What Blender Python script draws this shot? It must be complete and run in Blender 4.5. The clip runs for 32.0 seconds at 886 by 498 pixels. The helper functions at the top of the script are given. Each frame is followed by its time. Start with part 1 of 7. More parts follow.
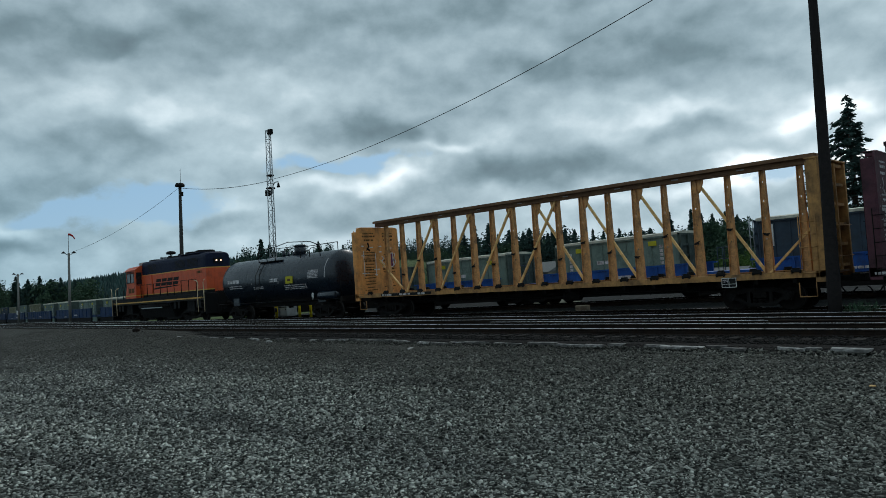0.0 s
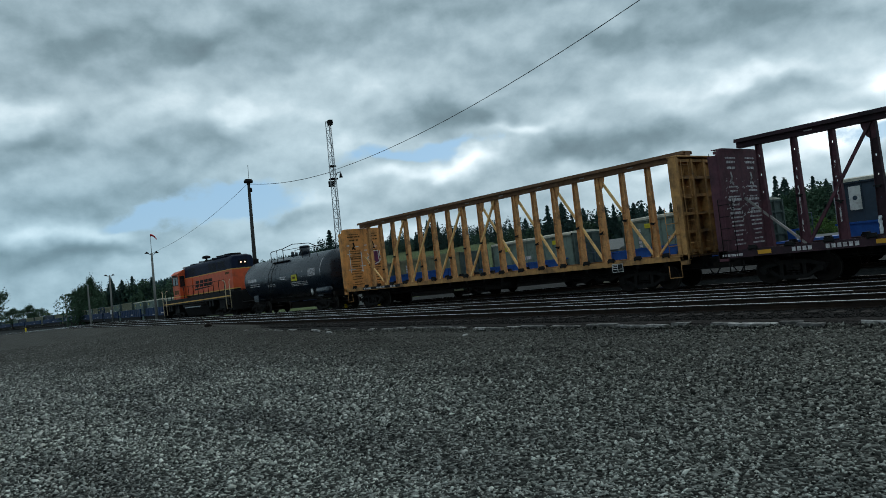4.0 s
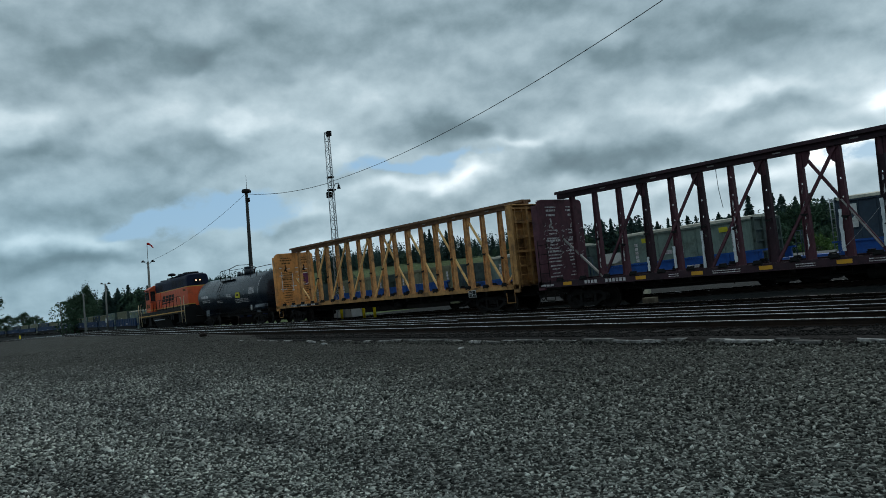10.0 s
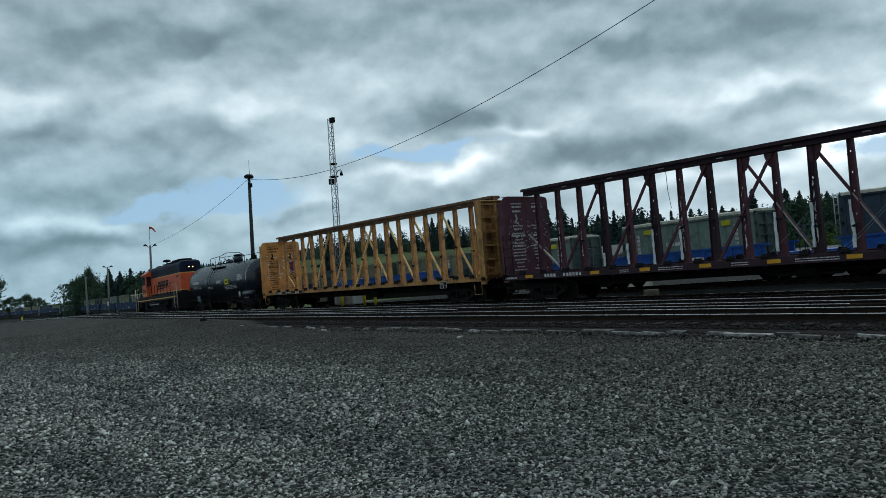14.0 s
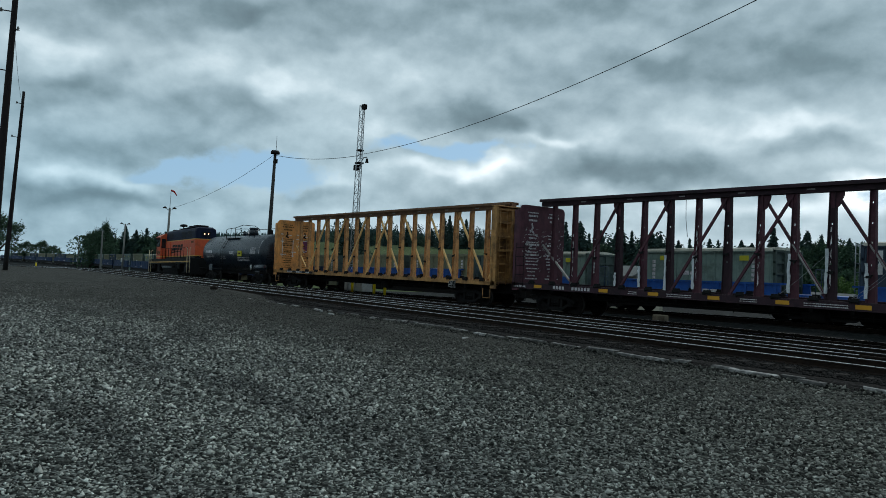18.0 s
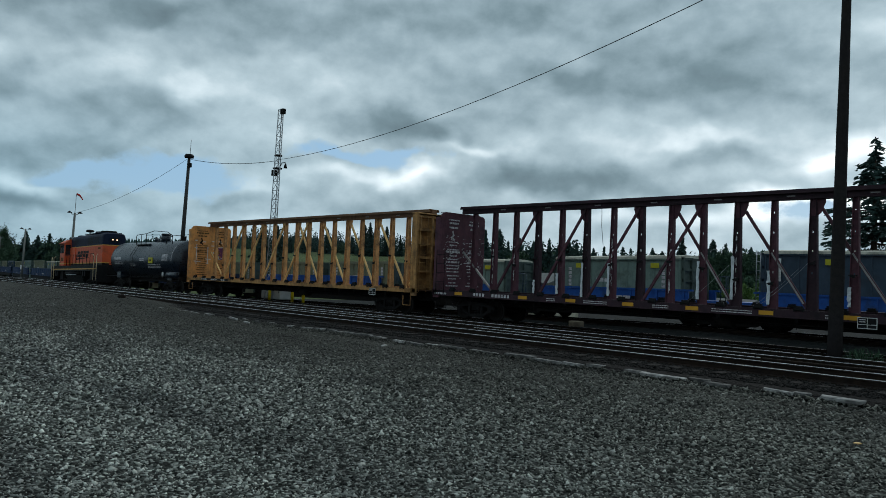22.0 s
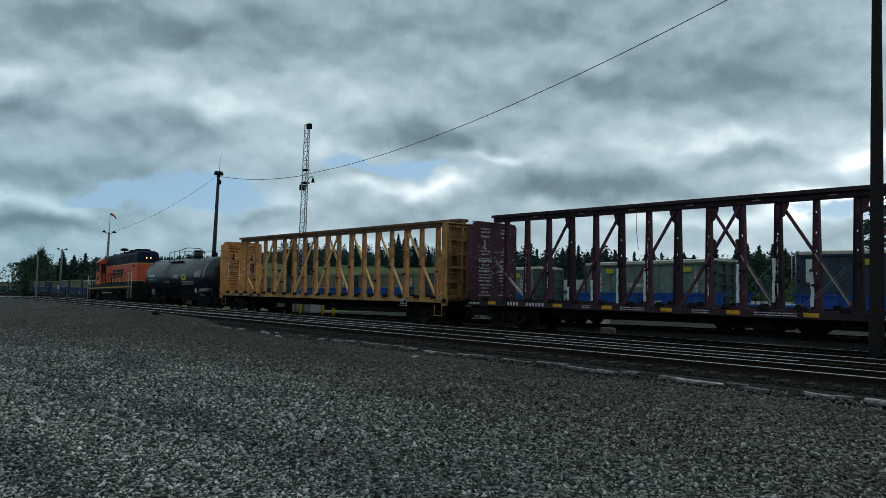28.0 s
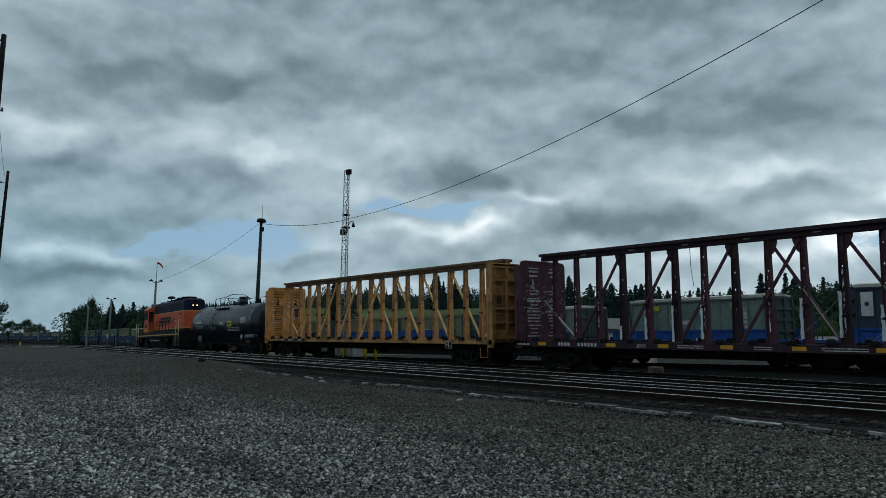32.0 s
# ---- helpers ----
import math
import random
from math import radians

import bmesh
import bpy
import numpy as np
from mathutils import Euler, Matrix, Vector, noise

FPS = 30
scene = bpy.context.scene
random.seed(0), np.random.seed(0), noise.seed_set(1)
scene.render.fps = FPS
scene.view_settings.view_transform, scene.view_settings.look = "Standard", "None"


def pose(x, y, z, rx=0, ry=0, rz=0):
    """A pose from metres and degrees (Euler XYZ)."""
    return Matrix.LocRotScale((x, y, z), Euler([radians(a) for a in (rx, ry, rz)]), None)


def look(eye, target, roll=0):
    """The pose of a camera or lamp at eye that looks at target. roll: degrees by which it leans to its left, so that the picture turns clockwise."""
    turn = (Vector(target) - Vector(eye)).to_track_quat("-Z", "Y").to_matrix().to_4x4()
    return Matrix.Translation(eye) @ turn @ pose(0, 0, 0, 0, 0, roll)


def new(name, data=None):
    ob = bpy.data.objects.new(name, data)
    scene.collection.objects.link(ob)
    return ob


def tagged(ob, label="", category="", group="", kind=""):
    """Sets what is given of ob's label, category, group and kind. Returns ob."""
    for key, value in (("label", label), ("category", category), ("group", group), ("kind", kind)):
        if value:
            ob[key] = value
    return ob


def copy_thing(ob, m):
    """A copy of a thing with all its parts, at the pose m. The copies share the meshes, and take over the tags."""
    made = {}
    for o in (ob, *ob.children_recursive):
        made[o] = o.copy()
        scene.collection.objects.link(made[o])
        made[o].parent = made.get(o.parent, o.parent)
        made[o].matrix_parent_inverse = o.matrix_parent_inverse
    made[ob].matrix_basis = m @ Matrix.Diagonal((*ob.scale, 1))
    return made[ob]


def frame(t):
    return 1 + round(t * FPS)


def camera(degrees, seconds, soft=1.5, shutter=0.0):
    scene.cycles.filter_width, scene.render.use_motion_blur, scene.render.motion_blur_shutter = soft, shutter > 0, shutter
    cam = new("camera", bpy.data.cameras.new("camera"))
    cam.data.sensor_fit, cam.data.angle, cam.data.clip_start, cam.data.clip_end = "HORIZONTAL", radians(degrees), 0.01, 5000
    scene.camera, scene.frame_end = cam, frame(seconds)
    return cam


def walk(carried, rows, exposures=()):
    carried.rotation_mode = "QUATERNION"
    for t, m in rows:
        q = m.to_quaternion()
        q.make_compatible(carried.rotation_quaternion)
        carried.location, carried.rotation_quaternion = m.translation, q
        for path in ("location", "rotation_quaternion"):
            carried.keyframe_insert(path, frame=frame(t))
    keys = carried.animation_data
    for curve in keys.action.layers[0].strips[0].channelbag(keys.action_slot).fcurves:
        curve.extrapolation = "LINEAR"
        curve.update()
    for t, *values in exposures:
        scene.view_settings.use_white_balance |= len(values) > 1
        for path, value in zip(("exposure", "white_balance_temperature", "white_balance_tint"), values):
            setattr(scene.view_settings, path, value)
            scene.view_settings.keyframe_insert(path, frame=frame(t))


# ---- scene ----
# ---- the camera: a standing viewer beside a gravel lot; x runs along the tracks, z = 0 is the top of the rails ----
cam = camera(62.8, 32.0, 0.8)
PATH = [
    (0, 0.164, -1.162, 1.795, 43.72, 2.09, -3.92),
    (0.5, 0.082, -1.034, 1.778, 42.65, 2.05, -3.84),
    (1, 0.097, -0.814, 1.776, 43.11, 1.95, -3.85),
    (1.5, 0.105, -0.598, 1.753, 47.15, 1.99, -4.08),
    (2, 0.070, -0.437, 1.722, 47.86, 1.74, -4.03),
    (2.5, 0.073, -0.293, 1.710, 47.97, 1.06, -4.22),
    (3, 0.124, -0.095, 1.704, 48.44, 0.61, -5.33),
    (3.5, 0.120, -0.008, 1.702, 49.46, 0.70, -6.25),
    (5.5, -0.141, 0.033, 1.766, 50.00, 3.47, -6.28),
    (6, -0.152, 0.003, 1.775, 49.84, 3.22, -6.19),
    (6.5, -0.144, -0.003, 1.783, 47.57, 2.84, -6.09),
    (7, -0.070, -0.024, 1.792, 45.10, 2.63, -6.20),
    (7.5, 0.080, 0.050, 1.806, 43.38, 2.71, -6.26),
    (8, 0.086, 0.084, 1.807, 42.03, 2.56, -6.37),
    (8.5, 0.049, 0.096, 1.809, 41.83, 2.46, -6.39),
    (9, 0.054, 0.045, 1.783, 44.14, 2.49, -6.12),
    (9.5, 0.076, 0.017, 1.740, 47.55, 2.23, -5.98),
    (10, 0.067, 0.046, 1.718, 49.59, 2.34, -5.85),
    (10.5, 0.065, 0.084, 1.704, 51.23, 2.19, -6.51),
    (11, 0.031, 0.104, 1.697, 51.31, 2.20, -6.40),
    (11.5, 0.001, 0.112, 1.697, 51.32, 2.28, -5.96),
    (12, -0.001, 0.106, 1.694, 51.26, 2.62, -5.74),
    (12.5, -0.024, 0.121, 1.685, 50.72, 2.60, -5.76),
    (13, -0.034, 0.151, 1.686, 49.93, 2.50, -5.66),
    (13.5, -0.011, 0.137, 1.690, 49.73, 1.93, -5.48),
    (14, 0.051, 0.135, 1.700, 49.87, 1.49, -4.87),
    (14.5, 0.035, 0.111, 1.713, 49.88, 1.49, -3.74),
    (15, 0.058, 0.095, 1.723, 50.70, 1.76, -1.59),
    (15.5, 0.036, 0.091, 1.721, 51.27, 1.40, 0.82),
    (17.5, 0.065, 0.036, 1.718, 51.70, 1.21, 1.86),
    (18, 0.059, 0.044, 1.725, 50.98, 1.35, 2.36),
    (18.5, 0.049, 0.041, 1.725, 49.70, 1.74, 2.88),
    (19, 0.033, 0.066, 1.735, 48.03, 1.80, 3.00),
    (19.5, 0.056, 0.055, 1.737, 46.13, 1.90, 3.05),
    (20, 0.047, 0.082, 1.737, 45.15, 1.94, 3.26),
    (20.5, 0.041, 0.098, 1.732, 44.72, 2.11, 3.23),
    (21, 0.036, 0.112, 1.720, 44.73, 2.25, 3.08),
    (21.5, 0.036, 0.112, 1.723, 44.73, 2.22, 2.49),
    (22, 0.033, 0.116, 1.718, 44.76, 2.19, 2.33),
    (22.5, 0.037, 0.112, 1.721, 44.76, 2.14, 2.25),
    (23, 0.039, 0.114, 1.718, 44.77, 2.05, 2.03),
    (23.5, 0.023, 0.146, 1.723, 44.81, 2.12, 2.00),
    (24, 0.023, 0.111, 1.733, 45.10, 2.43, 1.99),
    (24.5, 0.041, 0.099, 1.735, 45.45, 2.78, 2.09),
    (25, 0.041, 0.095, 1.737, 45.84, 3.07, 2.21),
    (25.5, 0.040, 0.094, 1.731, 46.04, 3.06, 2.22),
    (27.5, 0.032, 0.151, 1.715, 46.43, 2.94, 1.18),
    (28, 0.001, 0.150, 1.716, 47.02, 2.90, 0.93),
    (28.5, 0.014, 0.159, 1.718, 47.84, 3.12, 1.02),
    (29, 0.025, 0.137, 1.712, 47.98, 3.41, 0.86),
    (29.5, 0.001, 0.168, 1.714, 48.68, 3.63, 0.79),
    (30, -0.010, 0.171, 1.719, 49.79, 4.04, 0.21),
    (30.5, -0.039, 0.140, 1.725, 50.13, 4.74, -0.05),
    (31, -0.044, 0.150, 1.725, 50.17, 5.49, -0.14),
    (31.5, -0.073, 0.130, 1.731, 50.16, 6.01, -0.21),
    (32, -0.069, 0.130, 1.733, 50.16, 6.13, -0.23),
]


def aim(x, y, z, yaw, pitch, roll):
    a, p = radians(yaw), radians(pitch)
    ahead = Vector((-math.sin(a) * math.cos(p), math.cos(a) * math.cos(p), math.sin(p)))
    return look(Vector((x, y, z)), Vector((x, y, z)) + ahead, roll)


walk(cam, [(t, aim(*p)) for t, *p in PATH], [(s, e, 6380, 8.5) for s, e in ((0, 0.24), (1, 0.22), (2, 0.36), (3.3, 0.40), (6, 0.22), (9, 0.22), (11, 0.26), (14, 0.36), (15, 0.36), (18, 0.30), (21, 0.27), (25, 0.23), (28, 0.23), (30, 0.20), (32, 0.06))])

# the train's place along the track, by time
TRAIN = [(0, -29.51), (1, -31.34), (2, -33.12), (3, -34.87), (3.5, -35.78), (5.5, -39.41), (6, -40.19), (7, -41.53), (8, -42.68), (9, -43.83), (10, -44.78), (11, -45.54), (12, -46.15), (13, -46.64), (14, -46.95), (15, -47.11), (15.5, -47.14), (17.5, -47.14), (18, -47.12), (19, -47.08), (20, -47.06), (21, -47.08), (22, -47.09), (23, -47.10), (24, -47.11), (25, -47.09), (25.5, -47.08), (27.5, -47.02), (28, -46.97), (29, -46.95), (30, -46.96), (31, -46.88), (32, -46.76)]


def train_x(t):
    """Smooth interpolation of TRAIN."""
    i = max(0, min(len(TRAIN) - 2, sum(1 for a, _ in TRAIN if a <= t) - 1))

    def slope(k):
        a, b = TRAIN[max(k - 1, 0)], TRAIN[min(k + 1, len(TRAIN) - 1)]
        return (b[1] - a[1]) / (b[0] - a[0])
    (t0, v0), (t1, v1) = TRAIN[i], TRAIN[i + 1]
    h = t1 - t0
    u = (t - t0) / h
    return ((1 + 2 * u) * (1 - u) ** 2 * v0 + u * (1 - u) ** 2 * h * slope(i)
            + u * u * (3 - 2 * u) * v1 + u * u * (u - 1) * h * slope(i + 1))


def train_line(x):
    """Centre of the train's track: straight, then it leaves through a turnout."""
    u = max(0.0, -62.0 - x)
    return 24.47 + (0.0071 * u * u if u < 6.0 else 0.2556 + 0.0852 * (u - 6.0) if u < 36.0 else 2.8116 + 0.0852 * (u - 36.0) * max(0.0, 1 - (u - 36.0) / 160.0))


def train_fall(x):
    """Height of the train's rails: a little below the near tracks, falling slowly towards the far end."""
    return -0.10 - 0.0048 * min(56.0, max(0.0, -x - 20.0)) - 0.006 * min(26.0, max(0.0, -x - 50.0)) - 0.012 * min(16.0, max(0.0, -x - 60.0)) - 0.0165 * max(0.0, -x - 76.0) * min(1.0, max(0.0, -x - 76.0) / 12.0)


LIFT, LOCO_LIFT = 0.10, 0.27     # how far the bodies ride above their trucks' plane


def slack(t):
    """How far the couplers before the red car have closed or opened up, by time."""
    rows = ((0, -0.13), (19, -0.16), (25, -0.09), (28, -0.02), (30, 0.12), (32, 0.16))
    return float(np.interp(t, [r[0] for r in rows], [r[1] for r in rows]))


# ---- world and sun: a broken overcast with a few blue gaps ----
SUN_AZ, SUN_EL = -19.0, 42.0     # degrees from +y towards +x, and above the horizon
# brighter and darker banks of cloud: bearing, elevation, half width, half height, how much
DARK_BANKS = [(48, 12.0, 6, 1.5, -0.15), (67, 18.3, 10, 2.2, -0.14), (68, 11.2, 5, 1.1, -0.10), (78.5, 11.7, 3.5, 1.0, -0.10), (78, 17.2, 6, 1.6, -0.08), (24, 14.5, 8, 2.0, -0.14),
              (35.5, 8.0, 7, 1.3, -0.16), (36.5, 15.5, 5, 1.3, -0.07), (61, 5.2, 3.5, 0.7, -0.10), (77, 3.6, 5, 0.9, -0.10), (50, 26, 36, 7, -0.11), (23.4, 10.0, 2.5, 0.9, -0.08)]
BRIGHT_HEADS = [(80, 13.6, 3, 1.0, 0.12), (73, 14.2, 4, 1.0, 0.10), (63.8, 13.0, 2.2, 0.7, 0.10), (79, 5.8, 4, 0.8, 0.14), (73.9, 4.9, 3, 0.8, 0.16), (51.5, 7.6, 4.4, 0.8, 0.20),
                (46.8, 8.2, 2.6, 0.8, 0.16), (43.2, 10.0, 2.6, 0.5, 0.15), (26.0, 11.2, 3.4, 0.6, 0.15), (17.2, 9.2, 2.2, 1.1, 0.25), (13.8, 10.0, 2.2, 1.2, 0.25), (22.6, 5.4, 5, 1.2, 0.26), (32, 5.2, 4, 0.8, 0.14), (36, 2.6, 18, 1.6, 0.09), (19.2, 5.9, 2.6, 1.0, 0.26), (15.2, 6.2, 2.6, 1.2, 0.28), (10.8, 7.0, 2.6, 1.6, 0.22),
                (54.4, 15.8, 4, 1.2, 0.08), (61.5, 17.5, 5, 1.0, 0.06)]
world = bpy.data.worlds.new("sky")
scene.world = world
world.use_nodes = True


def build_sky():
    nt = world.node_tree
    nt.nodes.clear()
    N, L = nt.nodes.new, nt.links.new

    def math_(op, a, b=None, clamp=False):
        n = N("ShaderNodeMath")
        n.operation, n.use_clamp = op, clamp
        for k, v in enumerate((a, b)):
            if v is None:
                continue
            if isinstance(v, (int, float)):
                n.inputs[k].default_value = v
            else:
                L(v, n.inputs[k])
        return n.outputs[0]

    def ramp(v, lo, hi, a=0.0, b=1.0):
        n = N("ShaderNodeMapRange")
        n.interpolation_type = "SMOOTHSTEP"
        L(v, n.inputs[0])
        for k, w in enumerate((lo, hi, a, b)):
            n.inputs[k + 1].default_value = w
        return n.outputs[0]

    def mix(f, a, b):
        n = N("ShaderNodeMix")
        n.data_type = "RGBA"
        if isinstance(f, (int, float)):
            n.inputs[0].default_value = f
        else:
            L(f, n.inputs[0])
        for k, v in ((6, a), (7, b)):
            if isinstance(v, tuple):
                n.inputs[k].default_value = (*v, 1)
            else:
                L(v, n.inputs[k])
        return n.outputs[2]

    def noise_(vec, scale, detail, rough, offset, warp=0.0):
        m = N("ShaderNodeMapping")
        m.inputs[1].default_value = offset
        L(vec, m.inputs[0])
        n = N("ShaderNodeTexNoise")
        n.inputs["Scale"].default_value, n.inputs["Detail"].default_value = scale, detail
        n.inputs["Roughness"].default_value, n.inputs["Distortion"].default_value = rough, warp
        L(m.outputs[0], n.inputs["Vector"])
        return n.outputs[0]

    sky = N("ShaderNodeTexSky")
    sky.sky_type = "NISHITA"
    sky.sun_disc, sky.sun_elevation, sky.sun_rotation = False, radians(SUN_EL), radians(SUN_AZ)
    co = N("ShaderNodeTexCoord").outputs["Generated"]
    sep = N("ShaderNodeSeparateXYZ")
    L(co, sep.inputs[0])
    x, y, z = sep.outputs
    # bearing (to the left of +y) and elevation, in degrees, stirred by noise so that no edge is plain
    deg = 180 / math.pi
    az = math_("MULTIPLY", math_("ARCTAN2", math_("MULTIPLY", x, -1.0), y), deg)
    el = math_("MULTIPLY", math_("ARCSINE", math_("MINIMUM", math_("MAXIMUM", z, -1.0), 1.0)), deg)
    # the cloud deck in perspective
    zz = math_("ADD", math_("MAXIMUM", z, 0.0), 0.45)
    deck = N("ShaderNodeCombineXYZ")
    L(math_("DIVIDE", x, zz), deck.inputs[0]), L(math_("DIVIDE", y, zz), deck.inputs[1])
    deck = deck.outputs[0]
    puff = N("ShaderNodeCombineXYZ")
    L(math_("MULTIPLY", az, 0.10), puff.inputs[0]), L(math_("MULTIPLY", el, 0.135), puff.inputs[1])
    puff = puff.outputs[0]
    w1 = math_("SUBTRACT", noise_(puff, 2.2, 3.0, 0.45, (2.0, 9.0, 0.0)), 0.5)
    w2 = math_("SUBTRACT", noise_(puff, 2.2, 3.0, 0.45, (8.0, 3.0, 5.0)), 0.5)
    azw = math_("ADD", az, math_("MULTIPLY", w1, 7.0))
    elw = math_("ADD", el, math_("MULTIPLY", w2, 3.6))

    def blob(a, e, sa, se):
        p = math_("POWER", math_("DIVIDE", math_("SUBTRACT", azw, a), sa), 2.0)
        q = math_("POWER", math_("DIVIDE", math_("SUBTRACT", elw, e), se), 2.0)
        return math_("EXPONENT", math_("MULTIPLY", math_("ADD", p, q), -1.0))

    # rounded heaps: bright where a heap thins out upwards, dark along its base
    def lifted(up):
        n = N("ShaderNodeVectorMath")
        n.operation = "ADD"
        L(stirred, n.inputs[0])
        n.inputs[1].default_value = (0.0, up, 0.0)
        return n.outputs[0]

    stirred = N("ShaderNodeCombineXYZ")
    L(math_("MULTIPLY", math_("ADD", az, math_("MULTIPLY", w1, 3.0)), 0.10), stirred.inputs[0])
    L(math_("MULTIPLY", math_("ADD", el, math_("MULTIPLY", w2, 1.6)), 0.145), stirred.inputs[1])
    stirred = stirred.outputs[0]

    def heaps(up, scale, offset):
        return noise_(lifted(up), scale, 1.4, 0.42, offset)

    broad = math_("SUBTRACT", heaps(0.0, 1.15, (0.4, 5.2, 0.0)), heaps(0.26, 1.15, (0.4, 5.2, 0.0)))
    lumps = math_("SUBTRACT", heaps(0.0, 2.9, (3.4, 1.2, 0.0)), heaps(0.13, 2.9, (3.4, 1.2, 0.0)))
    fine = noise_(puff, 4.0, 8.0, 0.62, (7.0, 2.0, 0.0), 0.1)
    big = noise_(deck, 1.8, 2.0, 0.45, (3.1, 1.7, 0.0), 0.0)
    body = math_("ADD", math_("MULTIPLY", broad, 0.25), math_("MULTIPLY", lumps, 0.18))
    body = math_("ADD", body, math_("MULTIPLY", math_("SUBTRACT", fine, 0.5), 0.17))
    body = math_("ADD", body, math_("ADD", math_("MULTIPLY", math_("SUBTRACT", big, 0.5), 0.26), 0.515))
    for a, e, sa, se, k in DARK_BANKS + BRIGHT_HEADS:
        body = math_("ADD", body, math_("MULTIPLY", blob(a, e, sa, se), k))
    r = N("ShaderNodeValToRGB")
    L(body, r.inputs[0])
    el_ = r.color_ramp.elements
    el_[0].position, el_[0].color = 0.27, (0.108, 0.154, 0.180, 1)
    el_[1].position, el_[1].color = 0.80, (0.93, 1.0, 1.0, 1)
    for p, c in ((0.38, (0.168, 0.238, 0.272)), (0.47, (0.265, 0.352, 0.398)), (0.58, (0.41, 0.512, 0.562)), (0.70, (0.645, 0.74, 0.785))):
        e = el_.new(p)
        e.color = (*c, 1)
    # blue gaps between the clouds, taking their colour from the clear sky
    clear = mix(0.25, (0.215, 0.385, 0.56), sky.outputs[0])
    sc = clear.node.inputs[7]
    dim = N("ShaderNodeVectorMath")
    dim.operation = "SCALE"
    L(sky.outputs[0], dim.inputs[0])
    dim.inputs["Scale"].default_value = 0.09
    L(dim.outputs[0], sc)
    gap = blob(65.3, 6.9, 5.6, 1.8)
    for a, e, sa, se in ((51.8, 9.3, 5.5, 0.75), (71.5, 5.9, 3.5, 0.8), (18.2, 5.6, 2.4, 0.9)):
        gap = math_("ADD", gap, blob(a, e, sa, se))
    gap = ramp(math_("ADD", gap, math_("MULTIPLY", math_("SUBTRACT", fine, 0.5), 1.2)), 0.32, 0.80)
    # bluer air low over the far end of the yard
    tint = N("ShaderNodeMix")
    tint.data_type, tint.blend_type = "RGBA", "MULTIPLY"
    L(math_("MULTIPLY", ramp(az, 45.0, 78.0), ramp(el, 16.0, 4.0)), tint.inputs[0])
    L(r.outputs[0], tint.inputs[6])
    tint.inputs[7].default_value = (0.90, 0.99, 1.03, 1)
    col = mix(gap, tint.outputs[2], clear)
    bg = N("ShaderNodeBackground")
    L(col, bg.inputs[0])
    bg.inputs[1].default_value = 1.0
    L(bg.outputs[0], N("ShaderNodeOutputWorld").inputs[0])


build_sky()
sun = new("sun", bpy.data.lights.new("sun", "SUN"))
sun.data.energy, sun.data.angle, sun.data.color = 0.7, radians(15), (1.0, 0.97, 0.93)
sun.matrix_basis = look(Vector((math.sin(radians(SUN_AZ)) * math.cos(radians(SUN_EL)), math.cos(radians(SUN_AZ)) * math.cos(radians(SUN_EL)), math.sin(radians(SUN_EL)))) * 50, Vector((0, 0, 0)))

